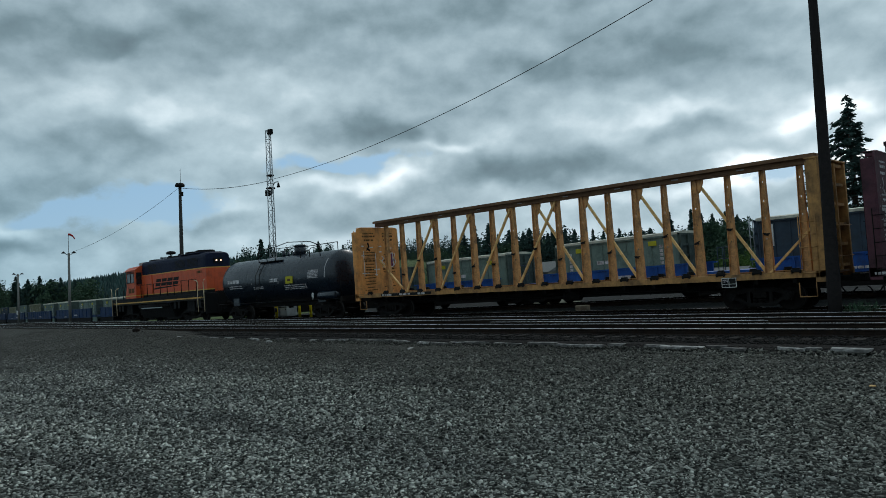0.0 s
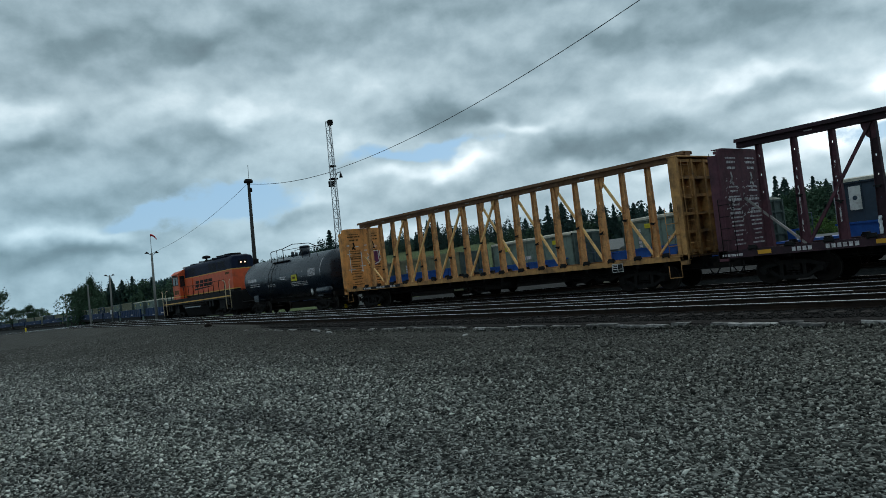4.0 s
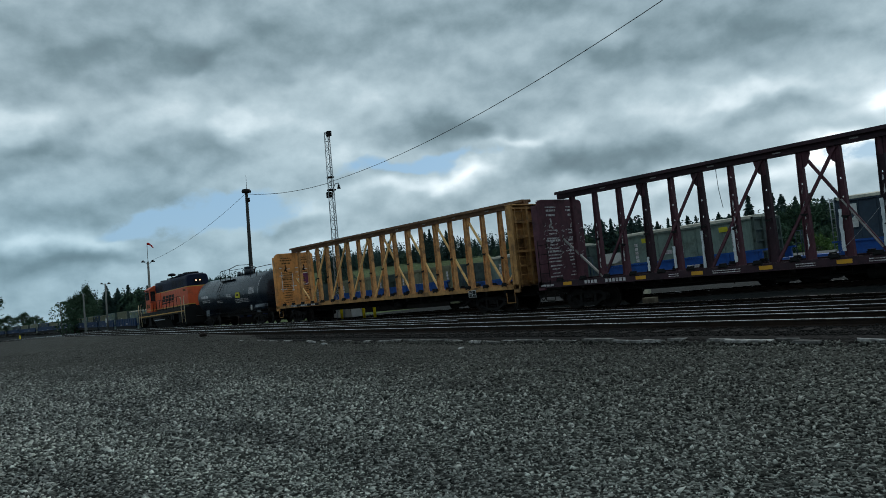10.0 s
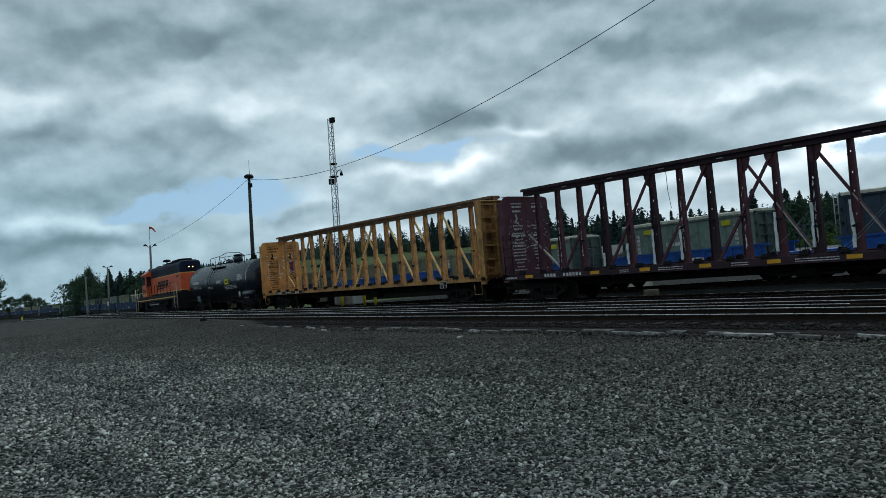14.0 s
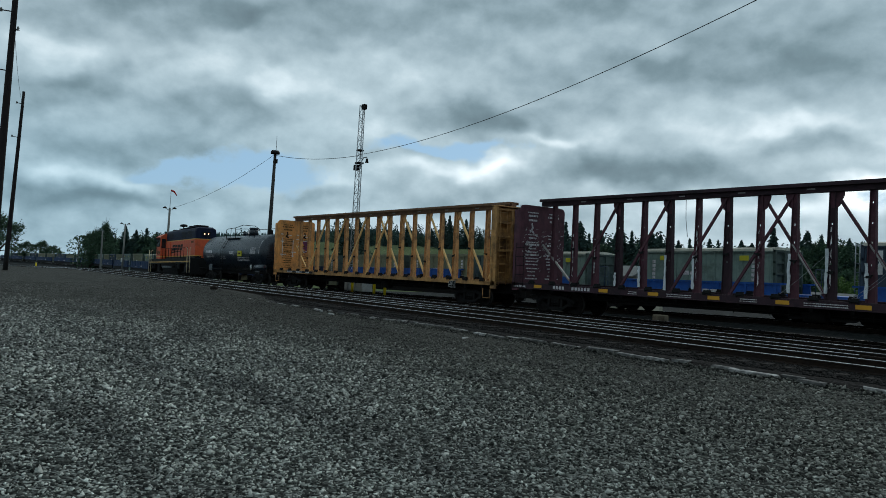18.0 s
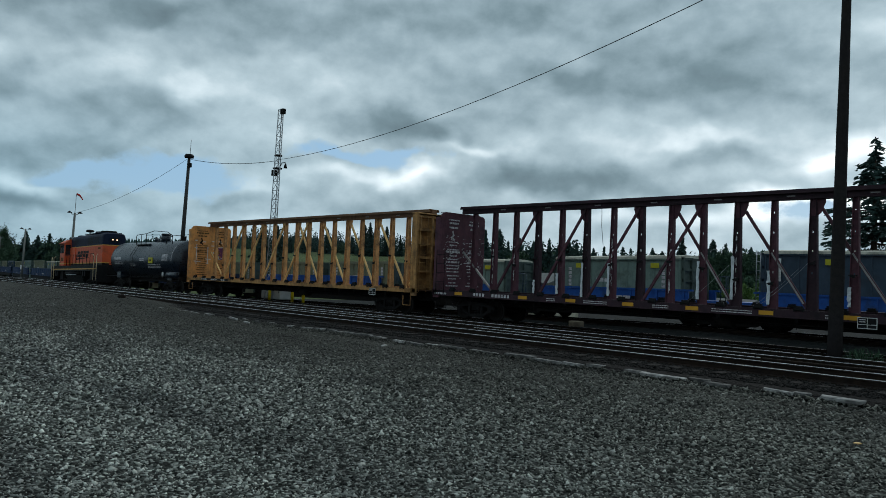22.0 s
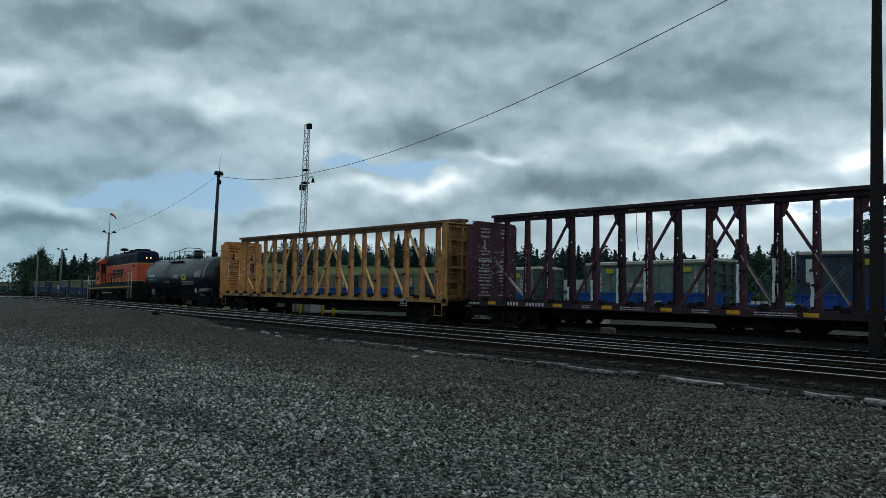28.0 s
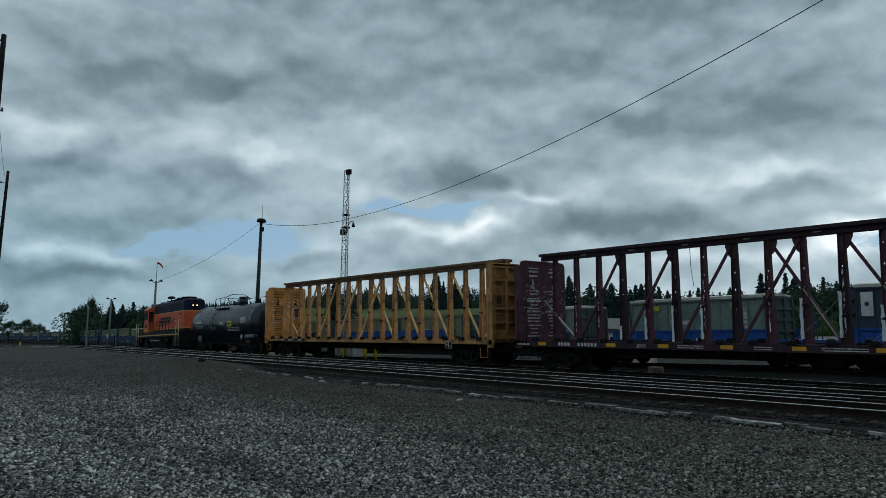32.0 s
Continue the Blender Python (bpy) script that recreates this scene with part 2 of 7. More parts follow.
# ---- materials ----
def surf(name, a, b=None, rough=0.6, metal=0.0, scale=4.0, bump=0.15, bump_scale=60.0, dirt=None, dirt_amount=0.5,
         dirt_scale=1.2, streak=0.0, random_tint=0.0, island_tint=0.0, emit=0.0, spec=0.12):
    """Two tones mixed by noise, a layer of dirt or rust with streaks that run down, and fine relief."""
    m = bpy.data.materials.new(name)
    m.use_nodes = True
    nt = m.node_tree
    N, L = nt.nodes.new, nt.links.new
    p = nt.nodes["Principled BSDF"]
    co = N("ShaderNodeTexCoord").outputs["Object"]

    def nz(sc, detail, stretch=(1, 1, 1), rough_=0.6):
        mp = N("ShaderNodeMapping")
        mp.inputs[3].default_value = stretch
        L(co, mp.inputs[0])
        n = N("ShaderNodeTexNoise")
        n.inputs["Scale"].default_value, n.inputs["Detail"].default_value, n.inputs["Roughness"].default_value = sc, detail, rough_
        L(mp.outputs[0], n.inputs["Vector"])
        return n.outputs[0]

    def mixc(f, x, y):
        n = N("ShaderNodeMix")
        n.data_type = "RGBA"
        L(f, n.inputs[0])
        for k, v in ((6, x), (7, y)):
            if isinstance(v, tuple):
                n.inputs[k].default_value = (*v, 1)
            else:
                L(v, n.inputs[k])
        return n.outputs[2]

    def rng(v, lo, hi, top=1.0):
        n = N("ShaderNodeMapRange")
        L(v, n.inputs[0])
        n.inputs[1].default_value, n.inputs[2].default_value, n.inputs[4].default_value = lo, hi, top
        return n.outputs[0]

    b = b or tuple(0.72 * c for c in a)
    col = mixc(rng(nz(scale, 8), 0.35, 0.65), a, b)
    if dirt:
        col = mixc(rng(nz(dirt_scale, 9, rough_=0.72), 0.62 - 0.3 * dirt_amount, 0.85 - 0.3 * dirt_amount, 0.9), col, dirt)
        if streak:
            col = mixc(rng(nz(3.0, 5, (4, 4, 0.25)), 0.72 - 0.35 * streak, 0.95, 0.85), col, dirt)
    rnd = None
    if random_tint:
        rnd = N("ShaderNodeObjectInfo").outputs["Random"]
    if island_tint:
        rnd = N("ShaderNodeNewGeometry").outputs["Random Per Island"]
    if rnd:
        h = N("ShaderNodeHueSaturation")
        L(rng(rnd, 0, 1), h.inputs["Value"])
        mr = h.inputs["Value"].links[0].from_node
        amt = random_tint or island_tint
        mr.inputs[3].default_value, mr.inputs[4].default_value = 1 - amt, 1 + amt
        L(col, h.inputs["Color"])
        col = h.outputs[0]
    L(col, p.inputs["Base Color"])
    L(rng(nz(scale * 2.3, 5), 0.2, 0.8), p.inputs["Roughness"])
    mr = p.inputs["Roughness"].links[0].from_node
    mr.inputs[3].default_value, mr.inputs[4].default_value = max(0.05, rough - 0.12), min(1, rough + 0.14)
    p.inputs["Metallic"].default_value = metal
    p.inputs["Specular IOR Level"].default_value = spec
    if bump:
        bp = N("ShaderNodeBump")
        bp.inputs["Strength"].default_value, bp.inputs["Distance"].default_value = bump, 0.02
        L(nz(bump_scale, 6), bp.inputs["Height"])
        L(bp.outputs[0], p.inputs["Normal"])
    if emit:
        L(col, p.inputs["Emission Color"])
        p.inputs["Emission Strength"].default_value = emit
    return m


M = dict(
    yellow=surf("yellow_car_paint", (0.760, 0.338, 0.105), (0.620, 0.273, 0.090), 0.6, dirt=(0.20, 0.115, 0.062), dirt_amount=0.5, streak=0.5, dirt_scale=1.8),
    yellow_dirty=surf("weathered_yellow_paint", (0.540, 0.282, 0.100), (0.380, 0.202, 0.080), 0.7, dirt=(0.08, 0.055, 0.038), dirt_amount=0.6, streak=0.6),
    # top chord and deck: a darker tan than the posts
    yellow_top=surf("dark_tan_steel", (0.198, 0.114, 0.062), (0.132, 0.072, 0.043), 0.7, dirt=(0.13, 0.07, 0.045), dirt_amount=0.6),
    post_tan=surf("dirty_tan_post_paint", (0.740, 0.376, 0.145), (0.500, 0.263, 0.115), 0.65, dirt=(0.105, 0.072, 0.05), dirt_amount=0.55, streak=0.65, dirt_scale=2.6),
    diag_tan=surf("pale_tan_diagonal_paint", (0.80, 0.50, 0.20), (0.66, 0.41, 0.165), 0.6, dirt=(0.30, 0.18, 0.09), dirt_amount=0.45, dirt_scale=2.2),
    # pale brace and chord plates; also the light strips on the red diagonals
    pale_steel=surf("pale_steel_and_glint", (0.34, 0.32, 0.31), (0.24, 0.22, 0.21), 0.6, 0.3, bump=0.1),
    dark_pole=surf("dark_grey_pole", (0.05, 0.05, 0.048), (0.035, 0.035, 0.034), 0.8, scale=8, bump=0.4, bump_scale=25),
    red=surf("oxide_red_paint", (0.112, 0.046, 0.058), (0.080, 0.036, 0.048), 0.65, dirt=(0.024, 0.018, 0.019), dirt_amount=0.5, streak=0.5),
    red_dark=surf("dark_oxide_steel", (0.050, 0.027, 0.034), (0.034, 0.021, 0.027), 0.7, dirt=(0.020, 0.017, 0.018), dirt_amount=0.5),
    steel_dark=surf("grimy_dark_steel", (0.012, 0.011, 0.0105), (0.008, 0.0075, 0.0075), 0.8, 0.1, dirt=(0.026, 0.019, 0.014), dirt_amount=0.3),
    wheel=surf("wheel_steel", (0.014, 0.011, 0.010), (0.009, 0.008, 0.0075), 0.7, 0.2, dirt=(0.006, 0.0055, 0.005)),
    tread=surf("worn_wheel_rim", (0.04, 0.038, 0.036), (0.02, 0.018, 0.017), 0.6, 0.3, bump=0.03),
    tank=surf("black_tank_paint", (0.007, 0.014, 0.024), (0.005, 0.010, 0.018), 0.30, dirt=(0.014, 0.020, 0.028), dirt_amount=0.25, streak=0.35, bump=0.04, spec=0.5),
    orange=surf("orange_loco_paint", (0.62, 0.090, 0.022), (0.52, 0.074, 0.019), 0.5, dirt=(0.20, 0.05, 0.02), dirt_amount=0.4, streak=0.4, bump=0.05, spec=0.45),
    navy=surf("dark_blue_loco_paint", (0.008, 0.014, 0.038), (0.006, 0.010, 0.028), 0.6, dirt=(0.014, 0.017, 0.026), dirt_amount=0.3, bump=0.05, spec=0.15),
    stripe=surf("yellow_stripe_paint", (0.62, 0.34, 0.05), (0.5, 0.27, 0.05), 0.5, bump=0.03, spec=0.45),
    black=surf("black_paint", (0.008, 0.008, 0.0085), (0.011, 0.011, 0.0115), 0.6, dirt=(0.022, 0.019, 0.017), dirt_amount=0.25),
    white=surf("white_paint", (0.66, 0.67, 0.66), (0.52, 0.53, 0.52), 0.6, bump=0.03, dirt=(0.3, 0.28, 0.25), dirt_amount=0.35, dirt_scale=4),
    stencil=surf("faded_white_stencil", (0.66, 0.64, 0.65), (0.45, 0.43, 0.44), 0.7, bump=0.0, dirt=(0.12, 0.08, 0.08), dirt_amount=0.6, dirt_scale=6),
    cream_rail=surf("cream_rail_paint", (0.66, 0.55, 0.36), (0.55, 0.45, 0.30), 0.6, bump=0.0, dirt=(0.25, 0.2, 0.14), dirt_amount=0.3, dirt_scale=4),
    ink=surf("dark_stencil", (0.07, 0.04, 0.018), (0.13, 0.07, 0.025), 0.7, bump=0.0),
    purple=surf("purple_spray_paint", (0.20, 0.045, 0.13), (0.15, 0.05, 0.1), 0.5, bump=0.0),
    wrap=surf("torn_white_plastic_wrap", (0.62, 0.65, 0.66), (0.45, 0.48, 0.5), 0.4, bump=0.5, bump_scale=12),
    reflector=surf("amber_reflector", (0.60, 0.30, 0.03), (0.5, 0.25, 0.03), 0.35, bump=0.0),
    placard=surf("yellow_placard", (0.50, 0.44, 0.03), (0.4, 0.36, 0.03), 0.5, bump=0.0),
    green=surf("green_container_paint", (0.185, 0.245, 0.215), (0.15, 0.205, 0.18), 0.55, dirt=(0.068, 0.08, 0.068), dirt_amount=0.45, streak=0.6),
    end_green=surf("dark_green_end_steel", (0.080, 0.105, 0.092), (0.060, 0.080, 0.070), 0.7, dirt=(0.02, 0.024, 0.02), dirt_amount=0.5, streak=0.4),
    olive=surf("olive_container_paint", (0.215, 0.22, 0.145), (0.17, 0.178, 0.118), 0.6, dirt=(0.10, 0.10, 0.07), dirt_amount=0.45, streak=0.6),
    dgrey=surf("dark_slate_container_paint", (0.048, 0.070, 0.098), (0.038, 0.056, 0.080), 0.5, dirt=(0.04, 0.045, 0.052), dirt_amount=0.4, streak=0.4),
    tarp=surf("pale_container_lid", (0.60, 0.58, 0.48), (0.46, 0.45, 0.38), 0.7, dirt=(0.17, 0.165, 0.14), dirt_amount=0.5),
    blue=surf("blue_well_car_paint", (0.024, 0.095, 0.36), (0.02, 0.07, 0.27), 0.5, dirt=(0.03, 0.05, 0.10), dirt_amount=0.4, streak=0.4),
    blue_dark=surf("grimy_dark_blue_paint", (0.020, 0.048, 0.125), (0.016, 0.036, 0.09), 0.6, dirt=(0.03, 0.035, 0.045), dirt_amount=0.5, streak=0.5),
    wood_pole=surf("creosoted_pole_wood", (0.024, 0.021, 0.021), (0.015, 0.0135, 0.014), 0.9, scale=9, bump=0.6, bump_scale=22, dirt=(0.024, 0.020, 0.017), streak=0.5),
    grey_pole=surf("weathered_grey_pole", (0.20, 0.205, 0.19), (0.14, 0.143, 0.135), 0.8, scale=8, bump=0.4, bump_scale=25),
    galv=surf("galvanised_steel", (0.36, 0.38, 0.40), (0.28, 0.30, 0.31), 0.5, 0.35, bump=0.05),
    bollard=surf("safety_yellow_paint", (0.80, 0.62, 0.02), (0.70, 0.52, 0.02), 0.5, dirt=(0.3, 0.24, 0.06), dirt_amount=0.25),
    cabinet=surf("pale_painted_cabinet", (0.44, 0.45, 0.44), (0.36, 0.37, 0.36), 0.55, dirt=(0.3, 0.29, 0.26), streak=0.4),
    cream=surf("cream_siding", (0.48, 0.45, 0.34), (0.42, 0.39, 0.30), 0.7, dirt=(0.25, 0.23, 0.18)),
    roof=surf("grey_shingles", (0.16, 0.165, 0.16), (0.11, 0.115, 0.112), 0.85, scale=14, bump=0.6, bump_scale=18),
    glass=surf("dark_window_glass", (0.012, 0.015, 0.018), (0.01, 0.012, 0.014), 0.12, bump=0.0, spec=0.45),
    rail=surf("rusty_rail_steel", (0.026, 0.017, 0.012), (0.016, 0.011, 0.009), 0.8, 0.2, dirt=(0.02, 0.016, 0.014), bump=0.3),
    railtop=surf("polished_rail_head", (0.48, 0.485, 0.49), (0.27, 0.27, 0.27), 0.28, 1.0, bump=0.0),
    tie=surf("weathered_tie_wood", (0.026, 0.023, 0.021), (0.013, 0.012, 0.011), 0.9, scale=6, bump=0.8, bump_scale=16, dirt=(0.02, 0.017, 0.015), dirt_amount=0.6, random_tint=0.5),
    ballast_stone=surf("dark_ballast_stone", (0.022, 0.0205, 0.0195), (0.010, 0.0095, 0.009), 0.95, scale=30, bump=0.4, bump_scale=120, island_tint=0.6),
    timber=surf("pale_bleached_timber", (0.30, 0.29, 0.275), (0.12, 0.115, 0.11), 0.85, scale=5, bump=0.6, bump_scale=20, dirt=(0.10, 0.097, 0.092), dirt_amount=0.5, dirt_scale=2.5, random_tint=0.6),
    bark=surf("bark", (0.055, 0.042, 0.033), (0.035, 0.027, 0.022), 0.9, scale=10, bump=0.8, bump_scale=14),
    # needle green lightened and blued: distance haze is put into the colour
    needles=surf("hazy_fir_needles", (0.042, 0.076, 0.066), (0.030, 0.056, 0.050), 0.8, scale=1.5, bump=0.0, island_tint=0.25),
    leaves=surf("broad_leaves", (0.052, 0.092, 0.054), (0.036, 0.068, 0.042), 0.7, scale=1.2, bump=0.0, island_tint=0.3),
    bright_leaves=surf("young_bright_leaves", (0.075, 0.135, 0.030), (0.05, 0.095, 0.024), 0.7, scale=2, bump=0.0, island_tint=0.4),
    # same haze mixed into the green of the far ridge
    forest=surf("hazy_fir_forest", (0.036, 0.068, 0.064), (0.027, 0.054, 0.052), 0.9, scale=0.05, bump=0.0, island_tint=0.35),
    sock=surf("red_windsock_cloth", (0.50, 0.035, 0.03), (0.4, 0.03, 0.025), 0.8, bump=0.0),
    cable=surf("dark_cable", (0.045, 0.047, 0.05), None, 0.6, bump=0.0),
    lamp_on=surf("lit_headlight", (1.0, 0.66, 0.48), (1.0, 0.62, 0.42), 0.3, bump=0.0, emit=1.3),
    tan_block=surf("dusty_tan_block", (0.26, 0.21, 0.15), (0.18, 0.145, 0.105), 0.85, scale=5, bump=0.4, bump_scale=40, dirt=(0.09, 0.08, 0.065)),
    concrete=surf("pale_concrete", (0.33, 0.33, 0.31), (0.26, 0.26, 0.245), 0.85, scale=5, bump=0.4, bump_scale=40, dirt=(0.14, 0.13, 0.12)),
)


def gravel_material():
    """Crushed stone: each piece of its own grey, lighter dusty swathes, darker and coarser towards the tracks."""
    m = bpy.data.materials.new("crushed_stone")
    m.use_nodes = True
    nt = m.node_tree
    N, L = nt.nodes.new, nt.links.new
    p = nt.nodes["Principled BSDF"]
    p.inputs["Roughness"].default_value = 0.9
    p.inputs["Specular IOR Level"].default_value = 0.1
    r = N("ShaderNodeValToRGB")
    L(N("ShaderNodeNewGeometry").outputs["Random Per Island"], r.inputs[0])
    e = r.color_ramp.elements
    e[0].color, e[1].color = (0.014, 0.015, 0.0135, 1), (0.74, 0.75, 0.69, 1)
    for q, c in ((0.30, (0.062, 0.064, 0.057)), (0.62, (0.268, 0.275, 0.246)), (0.90, (0.52, 0.52, 0.47))):
        e.new(q).color = (*c, 1)
    col = lot_patches(nt, r.outputs[0])
    L(col, p.inputs["Base Color"])
    n = N("ShaderNodeTexNoise")
    n.inputs["Scale"].default_value = 130
    L(N("ShaderNodeTexCoord").outputs["Object"], n.inputs["Vector"])
    bp = N("ShaderNodeBump")
    bp.inputs["Strength"].default_value, bp.inputs["Distance"].default_value = 0.5, 0.02
    L(n.outputs[0], bp.inputs["Height"])
    L(bp.outputs[0], p.inputs["Normal"])
    return m


def lot_patches(nt, col):
    """Multiplies a colour by the lot's large patches: damp tyre swathes, dusty spots, dark stone near the tracks."""
    N, L = nt.nodes.new, nt.links.new
    co = N("ShaderNodeTexCoord").outputs["Object"]

    def mul(f, v):
        nonlocal col
        mx = N("ShaderNodeMix")
        mx.data_type, mx.blend_type = "RGBA", "MULTIPLY"
        L(f, mx.inputs[0])
        L(col, mx.inputs[6])
        mx.inputs[7].default_value = (*v, 1)
        col = mx.outputs[2]

    def rng(v, lo, hi):
        f = N("ShaderNodeMapRange")
        f.interpolation_type = "SMOOTHSTEP"
        L(v, f.inputs[0])
        f.inputs[1].default_value, f.inputs[2].default_value = lo, hi
        return f.outputs[0]

    for sc, lo, hi, v, stretch, turn in ((0.42, 0.50, 0.66, (0.62, 0.62, 0.63), (0.45, 1.3, 1), 0.5), (0.9, 0.54, 0.70, (0.74, 0.75, 0.76), (0.6, 1, 1), -0.4),
                                         (0.25, 0.50, 0.66, (1.2, 1.2, 1.19), (0.7, 1, 1), 0.2)):
        mp = N("ShaderNodeMapping")
        mp.inputs[2].default_value, mp.inputs[3].default_value = (0, 0, turn), stretch
        L(co, mp.inputs[0])
        n = N("ShaderNodeTexNoise")
        n.inputs["Scale"].default_value, n.inputs["Detail"].default_value = sc, 6
        L(mp.outputs[0], n.inputs["Vector"])
        mul(rng(n.outputs[0], lo, hi), v)
    sep = N("ShaderNodeSeparateXYZ")
    L(co, sep.inputs[0])
    # coarse dark stone spilled from the tracks, widest towards +x
    w = N("ShaderNodeMath")
    w.operation = "MULTIPLY_ADD"
    L(sep.outputs[0], w.inputs[0])
    w.inputs[1].default_value = 0.18
    L(sep.outputs[1], w.inputs[2])
    mul(rng(w.outputs[0], 2.5, 9.5), (0.60, 0.59, 0.575))
    # brown packed fines between the stones towards the far end of the lot
    w = N("ShaderNodeMath")
    w.operation = "MULTIPLY_ADD"
    L(sep.outputs[0], w.inputs[0])
    w.inputs[1].default_value = -0.35
    L(sep.outputs[1], w.inputs[2])
    amount = N("ShaderNodeMath")
    amount.operation = "MULTIPLY"
    L(rng(w.outputs[0], 10.0, 21.0), amount.inputs[0])
    amount.inputs[1].default_value = 0.74
    mx = N("ShaderNodeMix")
    mx.data_type = "RGBA"
    L(amount.outputs[0], mx.inputs[0])
    L(col, mx.inputs[6])
    mx.inputs[7].default_value = (0.047, 0.045, 0.039, 1)
    return mx.outputs[2]


M["stone"] = gravel_material()


def ground_material(name, tones, patch, scale, bump, lot=False):
    """Gravel as seen from a distance: pebbles as cells, with damp and dusty patches."""
    m = bpy.data.materials.new(name)
    m.use_nodes = True
    nt = m.node_tree
    N, L = nt.nodes.new, nt.links.new
    p = nt.nodes["Principled BSDF"]
    p.inputs["Roughness"].default_value = 0.92
    p.inputs["Specular IOR Level"].default_value = 0.08
    co = N("ShaderNodeTexCoord").outputs["Object"]
    vo = N("ShaderNodeTexVoronoi")
    vo.inputs["Scale"].default_value = scale
    L(co, vo.inputs["Vector"])
    sep = N("ShaderNodeSeparateColor")
    L(vo.outputs["Color"], sep.inputs[0])
    r = N("ShaderNodeValToRGB")
    r.color_ramp.elements[0].color, r.color_ramp.elements[1].color = (*tones[0], 1), (*tones[2], 1)
    e = r.color_ramp.elements.new(0.6)
    e.color = (*tones[1], 1)
    L(sep.outputs[0], r.inputs[0])
    col = r.outputs[0]
    for sc, lo, hi, c, stretch in patch:
        mp = N("ShaderNodeMapping")
        mp.inputs[3].default_value = stretch
        L(co, mp.inputs[0])
        n = N("ShaderNodeTexNoise")
        n.inputs["Scale"].default_value, n.inputs["Detail"].default_value = sc, 7
        L(mp.outputs[0], n.inputs["Vector"])
        f = N("ShaderNodeMapRange")
        L(n.outputs[0], f.inputs[0])
        f.inputs[1].default_value, f.inputs[2].default_value, f.inputs[4].default_value = lo, hi, 0.7
        mx = N("ShaderNodeMix")
        mx.data_type, mx.blend_type = "RGBA", "MULTIPLY"
        L(f.outputs[0], mx.inputs[0])
        L(col, mx.inputs[6])
        mx.inputs[7].default_value = (*c, 1)
        col = mx.outputs[2]
    if lot:
        col = lot_patches(nt, col)
    L(col, p.inputs["Base Color"])
    bp = N("ShaderNodeBump")
    bp.inputs["Strength"].default_value, bp.inputs["Distance"].default_value = bump, 0.03
    bp.invert = True
    L(vo.outputs["Distance"], bp.inputs["Height"])
    L(bp.outputs[0], p.inputs["Normal"])
    return m


M["ground"] = ground_material("grey_gravel_lot", ((0.005, 0.0054, 0.0048), (0.052, 0.056, 0.050), (0.30, 0.312, 0.285)), (), 24.0, 1.0, True)
# ballast and yard gravel in near-black tones, much darker than the lot
M["ballast"] = ground_material("near_black_ballast", ((0.003, 0.0028, 0.0026), (0.009, 0.0082, 0.0076), (0.024, 0.022, 0.021)),
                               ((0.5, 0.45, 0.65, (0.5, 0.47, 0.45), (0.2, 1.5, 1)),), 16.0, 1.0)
M["far_ground"] = ground_material("near_black_yard_gravel", ((0.007, 0.008, 0.008), (0.014, 0.0155, 0.0155), (0.030, 0.032, 0.031)),
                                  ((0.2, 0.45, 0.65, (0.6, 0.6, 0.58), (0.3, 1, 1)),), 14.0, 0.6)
M["grass"] = ground_material("rough_grass", ((0.05, 0.068, 0.028), (0.075, 0.10, 0.042), (0.11, 0.14, 0.06)),
                             ((0.08, 0.45, 0.6, (0.6, 0.62, 0.5), (1, 1, 1)),), 6.0, 0.8)


# ---- mesh helpers ----
def bx(bm, x0, x1, y0, y1, z0, z1):
    """A box between the given faces."""
    v = [bm.verts.new((x, y, z)) for x in (x0, x1) for y in (y0, y1) for z in (z0, z1)]
    for f in ((0, 1, 3, 2), (4, 6, 7, 5), (0, 4, 5, 1), (2, 3, 7, 6), (0, 2, 6, 4), (1, 5, 7, 3)):
        bm.faces.new([v[k] for k in f])
    return v


def bevel(bm, width, seg=1):
    bmesh.ops.bevel(bm, geom=bm.edges[:], offset=width, segments=seg, affect="EDGES", clamp_overlap=True)
    return bm


def cyl(bm, p0, p1, r0, r1=None, n=10, caps=True):
    """A tapered cylinder between two points."""
    p0, p1 = Vector(p0), Vector(p1)
    r1 = r0 if r1 is None else r1
    q = (p1 - p0).to_track_quat("Z", "Y")
    rings = []
    for p, r in ((p0, r0), (p1, r1)):
        rings.append([bm.verts.new(p + q @ Vector((r * math.cos(2 * math.pi * k / n), r * math.sin(2 * math.pi * k / n), 0))) for k in range(n)])
    for k in range(n):
        f = bm.faces.new((rings[0][k], rings[0][(k + 1) % n], rings[1][(k + 1) % n], rings[1][k]))
        f.smooth = True
    if caps:
        bm.faces.new(rings[0][::-1])
        bm.faces.new(rings[1])


def tube(bm, pts, r, n=6):
    for a, b in zip(pts, pts[1:]):
        cyl(bm, a, b, r, r, n)


def beam(bm, p0, p1, w, h, up=(0, 0, 1)):
    """A bar of width w (across) and height h (along up) between two points."""
    p0, p1, up = Vector(p0), Vector(p1), Vector(up)
    d = (p1 - p0).normalized()
    s = d.cross(up).normalized()
    u = s.cross(d)
    v = [bm.verts.new(p + s * a * w / 2 + u * b * h / 2) for p in (p0, p1) for a in (-1, 1) for b in (-1, 1)]
    for f in ((0, 2, 3, 1), (4, 5, 7, 6), (0, 1, 5, 4), (2, 6, 7, 3), (0, 4, 6, 2), (1, 3, 7, 5)):
        bm.faces.new([v[k] for k in f])


